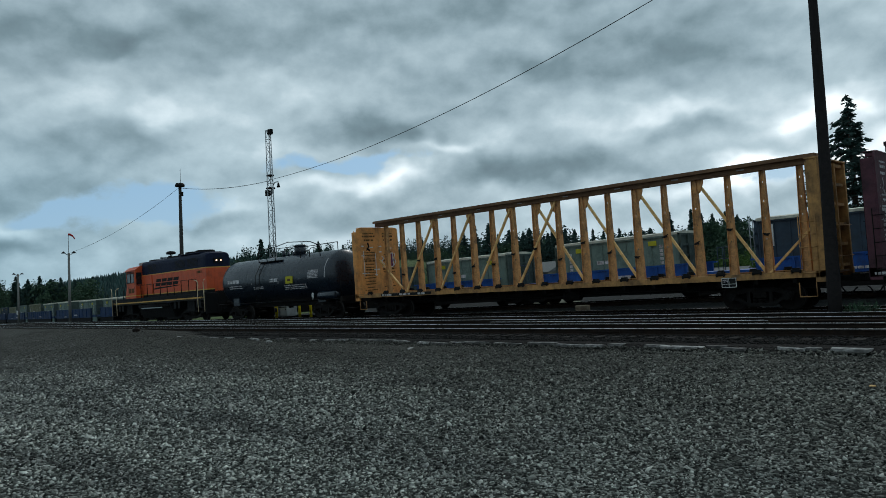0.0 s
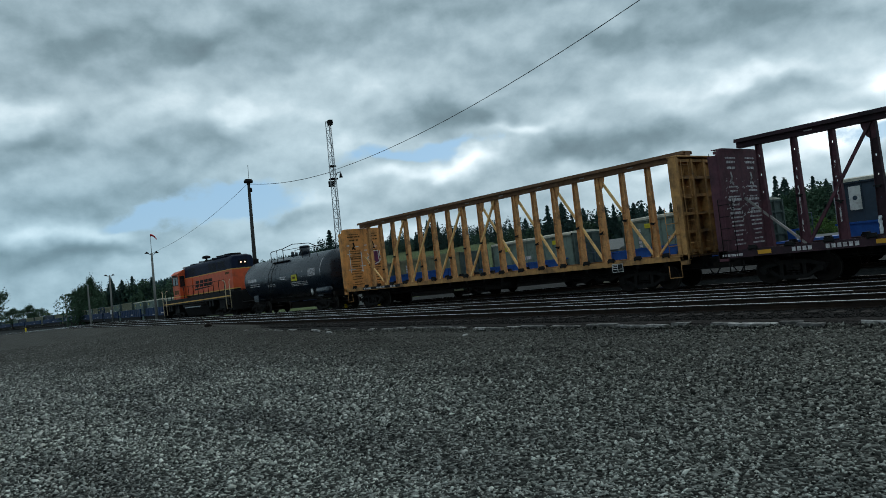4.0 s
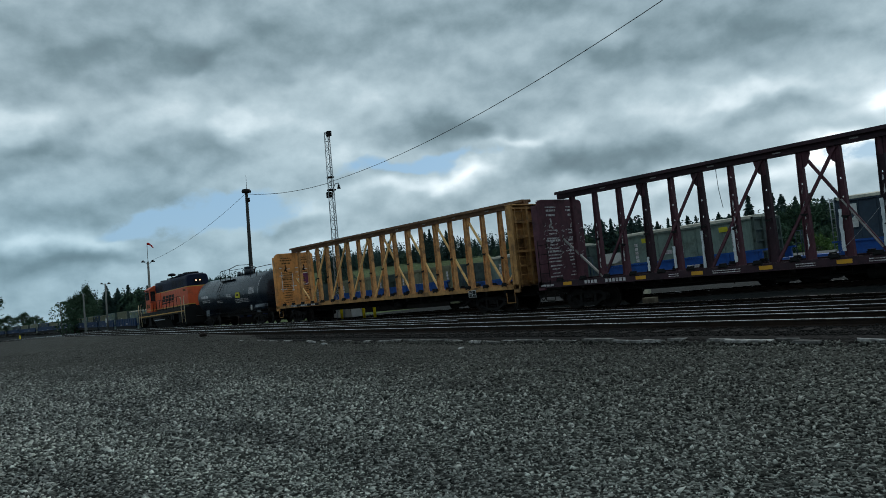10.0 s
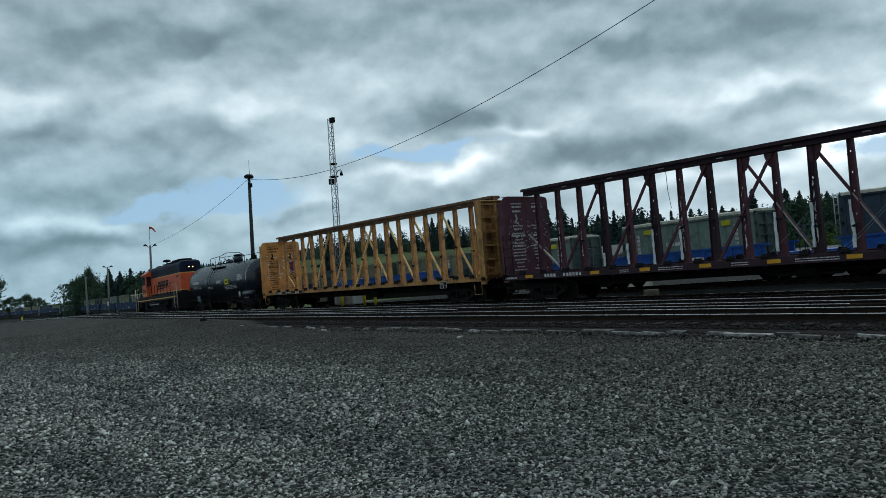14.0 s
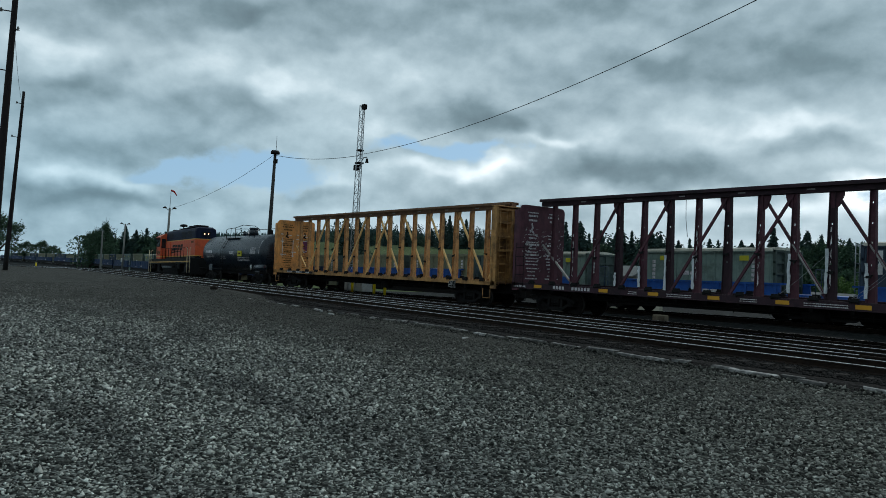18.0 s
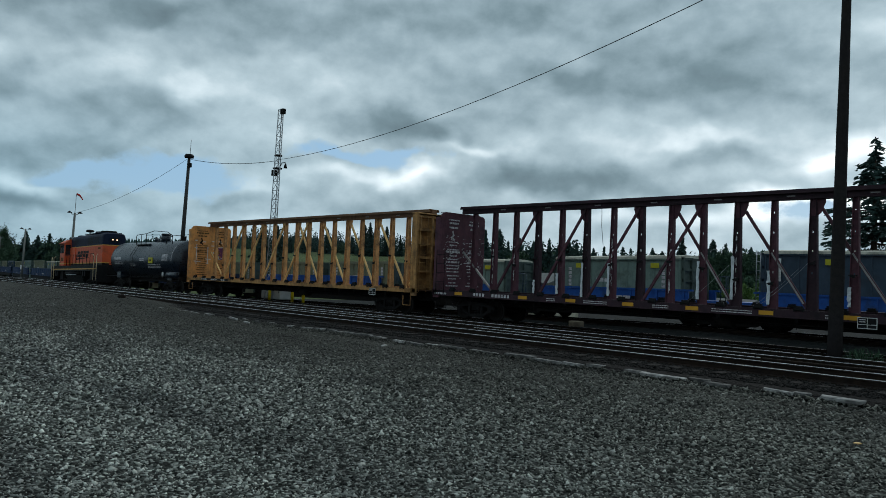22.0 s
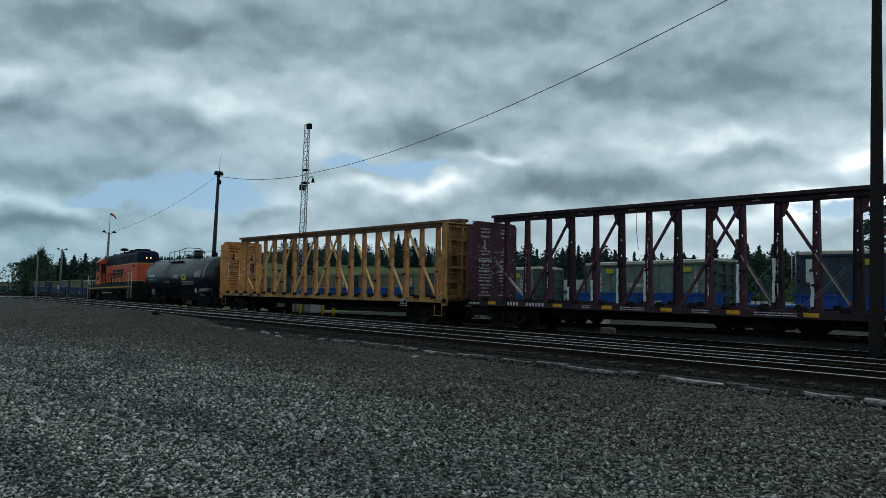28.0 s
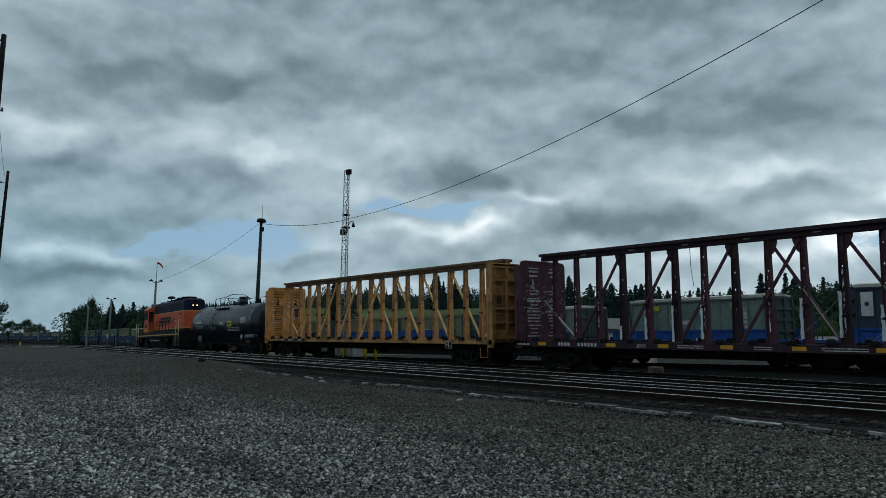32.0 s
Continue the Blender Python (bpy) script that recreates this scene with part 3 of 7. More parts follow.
def sweep(bm, pts, r, n=6):
    """One continuous round rod through the points."""
    pts = [Vector(p) for p in pts]
    rings = []
    for k, p in enumerate(pts):
        d = (pts[min(k + 1, len(pts) - 1)] - pts[max(k - 1, 0)]).normalized()
        s = d.cross(Vector((0, 0, 1))).normalized() if abs(d.z) < 0.95 else d.cross(Vector((1, 0, 0))).normalized()
        u = s.cross(d)
        rings.append([bm.verts.new(p + s * r * math.cos(2 * math.pi * j / n) + u * r * math.sin(2 * math.pi * j / n)) for j in range(n)])
    for a, b in zip(rings, rings[1:]):
        for j in range(n):
            bm.faces.new((a[j], a[(j + 1) % n], b[(j + 1) % n], b[j])).smooth = True
    bm.faces.new(rings[0][::-1])
    bm.faces.new(rings[-1])


def lathe(bm, prof, axis="x", n=28, centre=(0, 0, 0)):
    """Turns a profile of (along, radius) about an axis."""
    rings = []
    c = Vector(centre)
    for a, r in prof:
        ring = []
        for k in range(n):
            ca, sa = r * math.cos(2 * math.pi * k / n), r * math.sin(2 * math.pi * k / n)
            ring.append(bm.verts.new(c + Vector({"x": (a, ca, sa), "y": (ca, a, sa), "z": (ca, sa, a)}[axis])))
        rings.append(ring)
    for p, q in zip(rings, rings[1:]):
        for k in range(n):
            f = bm.faces.new((p[k], p[(k + 1) % n], q[(k + 1) % n], q[k]))
            f.smooth = True
    bm.faces.new(rings[0][::-1])
    bm.faces.new(rings[-1])


def mesh_of(name, bm, materials):
    bmesh.ops.recalc_face_normals(bm, faces=bm.faces[:])
    me = bpy.data.meshes.new(name)
    bm.to_mesh(me)
    bm.free()
    for m in materials if isinstance(materials, (list, tuple)) else (materials,):
        me.materials.append(m)
    return me


def part(name, bm, material, parent, label=""):
    """One mesh object under a thing or a part."""
    ob = new(name, mesh_of(name, bm, material))
    ob.parent = parent
    return tagged(ob, label) if label else ob


def again(name, mesh, parent, m=None):
    """Another object on a mesh that exists."""
    ob = new(name, mesh)
    ob.parent = parent
    if m is not None:
        ob.matrix_basis = m
    return ob


def thing(name, label, category, group="", m=None):
    ob = new(name)
    if m is not None:
        ob.matrix_basis = m
    return tagged(ob, label, category, group)


def setting(name, bm, material):
    return tagged(new(name, mesh_of(name, bm, material)), kind="structure")


def drop(x):
    """How far the yard falls towards its far end."""
    return -0.0165 * max(0.0, -x - 76.0) * min(1.0, max(0.0, -x - 76.0) / 12.0)

# ---- ground, ballast and tracks ----
GROUND, BALLAST = -0.36, -0.205


def sheet(name, xs, ys, height, material):
    bm = bmesh.new()
    grid = [[bm.verts.new((x, y, height(x, y))) for y in ys] for x in xs]
    for a, b in zip(grid, grid[1:]):
        for k in range(len(ys) - 1):
            f = bm.faces.new((a[k], b[k], b[k + 1], a[k + 1]))
            f.smooth = True
            f.material_index = 1 if ys[k] > 25 else 0
    return setting(name, bm, material)


def far_drop(x):
    """The far track falls away steadily towards its far end."""
    return -0.0165 * min(61.0, max(0.0, -x - 15.0)) - 0.008 * max(0.0, -x - 76.0)


def lot_height(x, y):
    if y > 28:
        return GROUND - 0.05 + far_drop(x)
    h = GROUND + drop(x)
    if y < 16.58:
        # fill heaped up to the head of the near rail, away from the viewer
        a, b = min(1.0, max(0.0, (-x - 22.0) / 22.0)), min(1.0, max(0.0, (y - 10.5) / 5.6))
        h += 0.31 * a * a * (3 - 2 * a) * b * b * (3 - 2 * b)
    if -80 < x < 20 and -12 < y < 14.5:
        h += 0.05 * (noise.noise(Vector((x * 0.16, y * 0.22, 0.3)))) + 0.02 * noise.noise(Vector((x * 0.7, y * 0.7, 4.0)))
    return h


def steps(*spans):
    out = []
    for a, b, n in spans:
        out += [a + (b - a) * k / n for k in range(n)]
    return out + [spans[-1][1]]


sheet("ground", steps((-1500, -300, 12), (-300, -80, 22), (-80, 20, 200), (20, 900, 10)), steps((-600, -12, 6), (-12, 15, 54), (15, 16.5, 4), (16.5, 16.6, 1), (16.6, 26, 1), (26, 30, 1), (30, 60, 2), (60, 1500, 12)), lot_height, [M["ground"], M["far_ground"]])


def ballast_bed():
    """One broad bed under the four tracks, with a shoulder towards the lot."""
    bm = bmesh.new()
    prof = ((14.75, GROUND - 0.03), (15.2, BALLAST - 0.04), (16.2, BALLAST - 0.02), (16.6, BALLAST + 0.035), (18.3, BALLAST + 0.04), (19.9, BALLAST + 0.04), (21.5, BALLAST + 0.04), (22.2, BALLAST + 0.06), (22.9, BALLAST + 0.05), (26.4, BALLAST - 0.02))
    xs = steps((-420, -100, 16), (-100, -58, 14), (-58, 60, 36))
    rows = [[bm.verts.new((x, y + (train_line(x) - 24.47 if y > 22 else 0), z + (train_fall(x) if y > 22 else drop(x)))) for y, z in prof] for x in xs]
    for a, b in zip(rows, rows[1:]):
        for k in range(len(prof) - 1):
            bm.faces.new((a[k], b[k], b[k + 1], a[k + 1]))
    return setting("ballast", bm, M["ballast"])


ballast_bed()


def far_line(x):
    """Centre of the far track: straight, then a slow curve away."""
    u = min(1.0, max(0.0, (-x - 70.0) / 150.0))
    return 31.35 + 16.0 * u * u * (3 - 2 * u)


def yard_strip():
    """Dark gravel service strip and the far track's bed."""
    bm = bmesh.new()
    xs = steps((-420, -100, 34), (-100, -58, 14), (-58, -15, 7), (-15, 60, 4))
    rows = []
    for x in xs:
        c = far_line(x) - 31.35
        rows.append([bm.verts.new((x, y + (c * k if y > 27 else train_line(x) - 24.47), z + (far_drop(x) if y > 29 else train_fall(x)))) for y, z, k in ((26.402, BALLAST - 0.05, 0), (29.3, BALLAST - 0.07, 1), (29.8, BALLAST, 1), (33.0, BALLAST, 1), (33.8, GROUND - 0.02, 1))])
    for a, b in zip(rows, rows[1:]):
        for k in range(4):
            bm.faces.new((a[k], b[k], b[k + 1], a[k + 1]))
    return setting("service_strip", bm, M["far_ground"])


yard_strip()

RAIL_PROFILE = ((-0.07, -0.17), (-0.07, -0.155), (-0.012, -0.135), (-0.012, -0.045), (-0.039, -0.036), (-0.033, -0.009), (-0.022, 0.0),
                (0.022, 0.0), (0.033, -0.009), (0.039, -0.036), (0.012, -0.045), (0.012, -0.135), (0.07, -0.155), (0.07, -0.17))


def rail(parent, xs, line, name="rail", dull=False, fall=drop):
    """A rail with foot, web and a polished head along the line y = line(x)."""
    bm = bmesh.new()
    rows = [[bm.verts.new((x, line(x) + y, z + fall(x))) for y, z in RAIL_PROFILE] for x in xs]
    for a, b in zip(rows, rows[1:]):
        for k in range(len(RAIL_PROFILE) - 1):
            f = bm.faces.new((a[k], b[k], b[k + 1], a[k + 1]))
            f.material_index = 1 if 5 <= k <= 7 and not dull else 0
    for row in (rows[0], rows[-1]):
        bm.faces.new(row)
    return part(name, bm, [M["rail"], M["railtop"]], parent)


def track(label, centre, x0, x1, near_end, far_end, tie_from, tie_to, fall=drop):
    t = tagged(new("railway_track"), label, "track", "yard tracks", "structure")
    xs = steps((x0, -220, 10), (-220, -100, 14), (-100, -56, 22), (-56, -15, 6), (-15, x1, 2))
    for side in (-0.7175, 0.7175):
        rail(t, xs, lambda x: centre(x) + side, fall=fall)
    bm = bmesh.new()
    bx(bm, -0.115, 0.115, near_end, far_end, -0.17, 0)
    me = mesh_of("tie", bevel(bm, 0.012), M["tie"])
    rng = random.Random(int(abs(near_end) * 100))
    x, n = tie_from, 0
    while x < tie_to and n < 299:
        y = centre(x) + rng.uniform(-0.05, 0.05)
        again("tie", me, t, pose(x, y, -0.172 + fall(x) + rng.uniform(-0.012, 0.008), rng.uniform(-0.4, 0.4), 0, rng.uniform(-1.2, 1.2)))
        x, n = x + 0.54, n + 1
    return t


track_a = track("railway track of rusty rails on long weathered ties", lambda x: 17.415, -420, 60, -1.34, 1.4, -88, 22)
track_b = track("railway track with polished rails on dark ties", lambda x: 20.695, -420, 60, -1.32, 1.35, -70, 20)
track_c = track("main yard track under the rolling train", train_line, -420, 60, -1.3, 1.3, -84, 20, train_fall)
track_d = track("far yard track under the parked well cars", far_line, -420, 60, -1.3, 1.3, -60, 10, far_drop)
rail(track_a, (-17.0, -12.0, -7.2), lambda x: 19.02, "guard_rail")
rail(track_a, (-7.15, 5.0, 24.0), lambda x: 19.02 + 0.004 * (x + 7.2), "switch_rail", True)
rail(track_a, (-60.0, -40.0, -30.0, -22.0), lambda x: 18.132 + 1.1 * ((x + 60) / 38) ** 2, "switch_rail")


def joint_bars():
    """Bolted bars where the near rails are joined, and the plates that hold them on the ties."""
    bm = bmesh.new()
    bx(bm, -0.45, 0.45, -0.05, -0.022, -0.115, -0.05)
    for k in range(6):
        cyl(bm, (-0.375 + 0.15 * k, -0.05, -0.082), (-0.375 + 0.15 * k, -0.075, -0.082), 0.017, n=6)
    me = mesh_of("joint_bar", bm, M["rail"])
    for x in (-46.5, -34.6, -22.7, -10.8, 1.1):
        again("joint_bar", me, track_a, pose(x, 16.6975, 0))
    bm = bmesh.new()
    bx(bm, -0.1, 0.1, -0.16, 0.16, -0.174, -0.158)
    for s in (-0.09, 0.09):
        bx(bm, -0.012, 0.012, s - 0.012, s + 0.012, -0.16, -0.135)
    me = mesh_of("tie_plate", bm, M["rail"])
    for k in range(0, 110):
        again("tie_plate", me, track_a, pose(-50 + 0.54 * k + 0.02, 16.6975, 0))


joint_bars()


def edge_timbers():
    """Bleached old planks laid end to end along the near edge of the ballast, askew and half buried, fewer towards the far end."""
    rng = random.Random(15)
    x = -46.0
    while x < 5:
        n = rng.choice((0.35, 0.5, 0.7, 0.95)) * rng.uniform(0.85, 1.15)
        if rng.random() < (0.9 if x > -22 else 0.45):
            w = rng.uniform(0.08, 0.19)
            bm = bmesh.new()
            bx(bm, 0, n, -w / 2, w / 2, -0.07, 0.0)
            for v in bm.verts:
                v.co += Vector((rng.uniform(-0.06, 0.06), rng.uniform(-0.02, 0.02), rng.uniform(-0.006, 0.006)))
            ob = part("edge_timber", bevel(bm, 0.006), M["timber"], track_a)
            ob.matrix_basis = pose(x, 15.04 + rng.uniform(-0.07, 0.13), BALLAST - 0.034 + rng.uniform(-0.022, 0.016), rng.uniform(-2.0, 3.0), rng.uniform(-1.2, 1.2), rng.uniform(-13, 5))
        x += n + rng.uniform(-0.16, 0.16)


edge_timbers()


def rocks(name, count, place, size, material, seed):
    """Loose stones strewn over a surface: flattened, uneven eight-sided pebbles."""
    rg = np.random.default_rng(seed)
    base = np.array([(1, 0, 0), (-1, 0, 0), (0, 1, 0), (0, -1, 0), (0, 0, 1), (0, 0, -1)], float)
    tris = np.array([(0, 2, 4), (2, 1, 4), (1, 3, 4), (3, 0, 4), (2, 0, 5), (1, 2, 5), (3, 1, 5), (0, 3, 5)])
    c = place(rg, count)
    count = len(c)
    r = size(rg, c)
    v = base[None] * rg.uniform(0.55, 1.25, (count, 6, 1)) + rg.normal(0, 0.16, (count, 6, 3))
    v[:, :, 2] *= rg.uniform(0.5, 1.05, (count, 1))
    a = rg.uniform(0, 2 * np.pi, count)
    ca, sa = np.cos(a)[:, None], np.sin(a)[:, None]
    x, y = v[:, :, 0] * 1.25, v[:, :, 1]
    tl = rg.normal(0, 0.35, (count, 1))
    v = np.stack([ca * x - sa * y, sa * x + ca * y, v[:, :, 2] + tl * x], -1) * r[:, None, None] + c[:, None]
    me = bpy.data.meshes.new(name)
    f = (tris[None] + 6 * np.arange(count)[:, None, None]).reshape(-1, 3)
    me.vertices.add(6 * count)
    me.vertices.foreach_set("co", v.reshape(-1))
    me.loops.add(f.size)
    me.loops.foreach_set("vertex_index", f.reshape(-1))
    me.polygons.add(len(f))
    me.polygons.foreach_set("loop_start", np.arange(0, f.size, 3))
    me.polygons.foreach_set("loop_total", np.full(len(f), 3))
    me.update(calc_edges=True)
    me.materials.append(material)
    return tagged(new(name, me), kind="stuff")


def lot_place(rg, count):
    """More stones where the lot is near the viewer."""
    d = 2.6 + 52.0 * rg.random(count) ** 1.75
    a = np.radians(rg.uniform(2, 88, count))
    x, y = -d * np.sin(a), -1.0 + d * np.cos(a)
    keep = (y < np.interp(x, (-60, -44, -30), (16.45, 16.45, 15.0))) & (y > -2)
    x, y = x[keep], y[keep]
    z = np.array([lot_height(p, q) for p, q in zip(x, y)])
    return np.stack([x, y, z + 0.004], 1)


def lot_size(rg, c):
    return np.clip(rg.lognormal(-4.13, 0.34, len(c)) * np.interp(np.hypot(c[:, 0], c[:, 1]), (3, 7, 11, 18, 55), (0.72, 0.9, 1.3, 1.5, 1.5)), 0.008, 0.052)


def shoulder_place(rg, count):
    x, y = rg.uniform(-60, 4, count), 14.5 + 0.52 * rg.random(count)
    z = np.interp(y, (14.7, 15.02), (GROUND - 0.02, BALLAST - 0.07))
    return np.stack([x, y, z], 1)


def tie_bed_place(rg, count):
    x, y = rg.uniform(-46, 4, count), 15.6 + 1.0 * rg.random(count)
    z = np.interp(y, (15.2, 16.2, 16.6), (BALLAST - 0.03, BALLAST - 0.01, BALLAST + 0.03))
    return np.stack([x, y, z], 1)


rocks("track_ballast", 17000, tie_bed_place, lambda rg, c: np.clip(rg.lognormal(-3.5, 0.35, len(c)), 0.018, 0.06), M["ballast_stone"], 7)
rocks("gravel", 235000, lot_place, lot_size, M["stone"], 5)
rocks("shoulder_gravel", 14000, shoulder_place, lambda rg, c: np.clip(rg.lognormal(-3.6, 0.35, len(c)), 0.015, 0.06), M["stone"], 6)

# ---- running gear ----
AXLES = []      # wheelsets that roll: the object, its place on its truck and its radius
PLATE_H = 4     # millimetres by which markings stand proud


def wheelset_mesh(r):
    bm = bmesh.new()
    cyl(bm, (0, -1.0, 0), (0, 1.0, 0), 0.085, n=10)
    for s in (-1, 1):
        prof = [(-0.68 * s, r + 0.028), (-0.705 * s, r + 0.028), (-0.715 * s, r), (-0.80 * s, r - 0.006), (-0.80 * s, r - 0.07), (-0.775 * s, r - 0.085),
                (-0.765 * s, 0.16), (-0.81 * s, 0.14), (-0.81 * s, 0.03)]
        lathe(bm, prof, "y", 26)
        for k in range(4):
            a = math.pi / 2 * k
            cyl(bm, (0.6 * r * math.cos(a), -0.755 * s, 0.6 * r * math.sin(a)), (0.6 * r * math.cos(a), -0.79 * s, 0.6 * r * math.sin(a)), 0.03, n=6)
    for f in bm.faces:
        d = math.hypot(f.calc_center_median().x, f.calc_center_median().z)
        f.material_index = 1 if r - 0.03 < d < r + 0.01 else 0
    return mesh_of("wheelset", bm, [M["wheel"], M["tread"]])


def sideframe_mesh(half, r):
    """Cast side frame: an arched top bar, a sloped tension bar, columns, a spring nest and journal boxes."""
    bm = bmesh.new()
    y0, y1 = -0.07, 0.07
    top = [(-half - 0.2, r + 0.06), (-half + 0.15, r + 0.17), (-0.42, r + 0.24), (0.42, r + 0.24), (half - 0.15, r + 0.17), (half + 0.2, r + 0.06)]
    for (xa, za), (xb, zb) in zip(top, top[1:]):
        beam(bm, (xa, 0, za), (xb, 0, zb), 0.15, 0.13)
    low = [(-half + 0.12, r - 0.02), (-0.4, r - 0.24), (0.4, r - 0.24), (half - 0.12, r - 0.02)]
    for (xa, za), (xb, zb) in zip(low, low[1:]):
        beam(bm, (xa, 0, za), (xb, 0, zb), 0.15, 0.11)
    for s in (-1, 1):
        bx(bm, s * 0.36 - 0.06, s * 0.36 + 0.06, y0, y1, r - 0.22, r + 0.24)
        bx(bm, s * half - 0.13, s * half + 0.13, y0 - 0.03, y1 + 0.03, r - 0.11, r + 0.13)
        cyl(bm, (s * half, -0.10, r), (s * half, -0.17, r), 0.095, n=12)
    for k in (-0.17, 0.0, 0.17):
        for h in range(4):
            cyl(bm, (k, 0, r - 0.19 + 0.08 * h), (k, 0, r - 0.14 + 0.08 * h), 0.07, n=8)
    return mesh_of("side_frame", bm, M["steel_dark"])


WHEEL, LOCO_WHEEL = wheelset_mesh(0.46), wheelset_mesh(0.51)
FRAME, LOCO_FRAME = sideframe_mesh(0.89, 0.46), sideframe_mesh(1.37, 0.51)


def bolster_mesh(r):
    bm = bmesh.new()
    bx(bm, -0.22, 0.22, -1.05, 1.05, r - 0.02, r + 0.2)
    bx(bm, -0.3, 0.3, -0.3, 0.3, r + 0.2, r + 0.3)
    for s in (-1, 1):
        beam(bm, (s * 0.42, -0.95, r - 0.12), (s * 0.42, 0.95, r - 0.12), 0.1, 0.12)
        for y in (-0.76, 0.76):
            bx(bm, s * 0.40 - 0.05, s * 0.40 + 0.05, y - 0.09, y + 0.09, r - 0.2, r + 0.1)
    return mesh_of("bolster", bm, M["steel_dark"])


BOLSTER, LOCO_BOLSTER = bolster_mesh(0.46), bolster_mesh(0.51)


def truck(parent, x, loco=False, rolls=True):
    """A two-axle truck centred at x on its car."""
    r, half = (0.51, 1.37) if loco else (0.46, 0.89)
    t = again("truck", BOLSTER if not loco else LOCO_BOLSTER, parent, pose(x, 0, (-LOCO_LIFT if loco else -LIFT) if rolls else 0))
    for s in (-1, 1):
        again("side_frame", LOCO_FRAME if loco else FRAME, t, pose(0, s * 1.0, 0, 0, 0, 0 if s < 0 else 180))
        w = again("wheelset", LOCO_WHEEL if loco else WHEEL, t, pose(s * half, 0, r))
        if rolls:
            AXLES.append((w, s * half, r))
    return t


def coupler_mesh():
    bm = bmesh.new()
    bx(bm, 0.0, 0.42, -0.09, 0.09, 0.76, 0.93)
    bx(bm, 0.36, 0.62, -0.16, 0.10, 0.72, 0.98)
    bx(bm, 0.50, 0.66, 0.07, 0.17, 0.74, 0.96)
    return mesh_of("coupler", bevel(bm, 0.02), M["steel_dark"])


COUPLER = coupler_mesh()


def hose_mesh():
    bm = bmesh.new()
    pts = [(0, 0, 0.72)] + [(0.06 + 0.5 * u, 0.02, 0.66 - 0.34 * math.sin(math.pi * min(u, 0.9))) for u in (0.1, 0.25, 0.4, 0.55, 0.7, 0.85, 1.0)]
    tube(bm, pts, 0.024, 7)
    return mesh_of("air_hose", bm, M["black"])


HOSE = hose_mesh()


def ends(parent, x0, x1):
    for x, turn in ((x0, 180), (x1, 0)):
        again("coupler", COUPLER, parent, pose(x, 0, 0, 0, 0, turn))
        again("air_hose", HOSE, parent, pose(x, -0.3 if turn == 0 else 0.3, 0, 0, 0, turn))


def bars(bm, rows, x0, x1, place, rng, gap=0.35, thick=0.003):
    """Rows of unreadable writing as short plain bars. place(u, v) gives a point of the surface; rows of (v, height)."""
    for v, h in rows:
        u = x0
        while u < x1:
            w = rng.uniform(0.5, 2.6) * h
            w = min(w, x1 - u)
            if w > 0.3 * h:
                q = [place(a, b) for a, b in ((u, v), (u + w, v), (u + w, v + h), (u, v + h))]
                bm.faces.new([bm.verts.new(p) for p in q])
            u += w + gap * h


def thick_strip(bm, pts, width, normal):
    """A flat painted line through points on a surface."""
    normal = Vector(normal)
    for a, b in zip(pts, pts[1:]):
        a, b = Vector(a), Vector(b)
        s = (b - a).cross(normal).normalized() * width / 2
        d = (b - a).normalized() * width * 0.4
        bm.faces.new([bm.verts.new(p) for p in (a - d - s, b + d - s, b + d + s, a - d + s)])


# ---- centre-beam flatcars ----
PITCH = {False: 1.2135, True: 1.196}     # spacing of the uprights: yellow car, red car
LEN = 22.75


def post_mesh(material, broad=1.0):
    """An upright with a pierced web and two flanges, broader at its foot."""
    bm = bmesh.new()
    z0, z1 = 1.12, 4.66
    holes = (2.3, 3.0, 3.6, 4.25)

    def w(z):
        return (0.128 - 0.062 * (z - z0) / (z1 - z0)) * broad
    cuts = [z0] + [c for h in holes for c in (h - 0.032, h + 0.032)] + [z1]
    for k, (a, b) in enumerate(zip(cuts, cuts[1:])):
        spans = ((-1, 1),) if k % 2 == 0 else ((-1, -0.35), (0.0, 1))
        for p, q in spans:
            v = [bm.verts.new((f * w(z), y, z)) for f in (p, q) for y in (-0.012, 0.012) for z in (a, b)]
            for f in ((0, 1, 3, 2), (4, 6, 7, 5), (0, 4, 5, 1), (2, 3, 7, 6), (0, 2, 6, 4), (1, 5, 7, 3)):
                bm.faces.new([v[i] for i in f])
    for s in (-1, 1):
        v = [bm.verts.new((s * (w(z) + e), y, z)) for e in (0.0, 0.016) for y in (-0.095, 0.095) for z in (z0, z1)]
        for f in ((0, 1, 3, 2), (4, 6, 7, 5), (0, 4, 5, 1), (2, 3, 7, 6), (0, 2, 6, 4), (1, 5, 7, 3)):
            bm.faces.new([v[i] for i in f])
    return mesh_of("post", bm, material)


def winch_mesh():
    bm = bmesh.new()
    bx(bm, -0.11, 0.11, -0.10, 0.02, 0.02, 0.12)
    cyl(bm, (-0.15, -0.06, 0.02), (0.15, -0.06, 0.02), 0.045, n=8)
    bx(bm, -0.14, -0.10, -0.11, 0.03, -0.05, 0.06)
    bx(bm, 0.10, 0.14, -0.11, 0.03, -0.05, 0.06)
    return mesh_of("winch", bm, M["black"])


WINCH = winch_mesh()


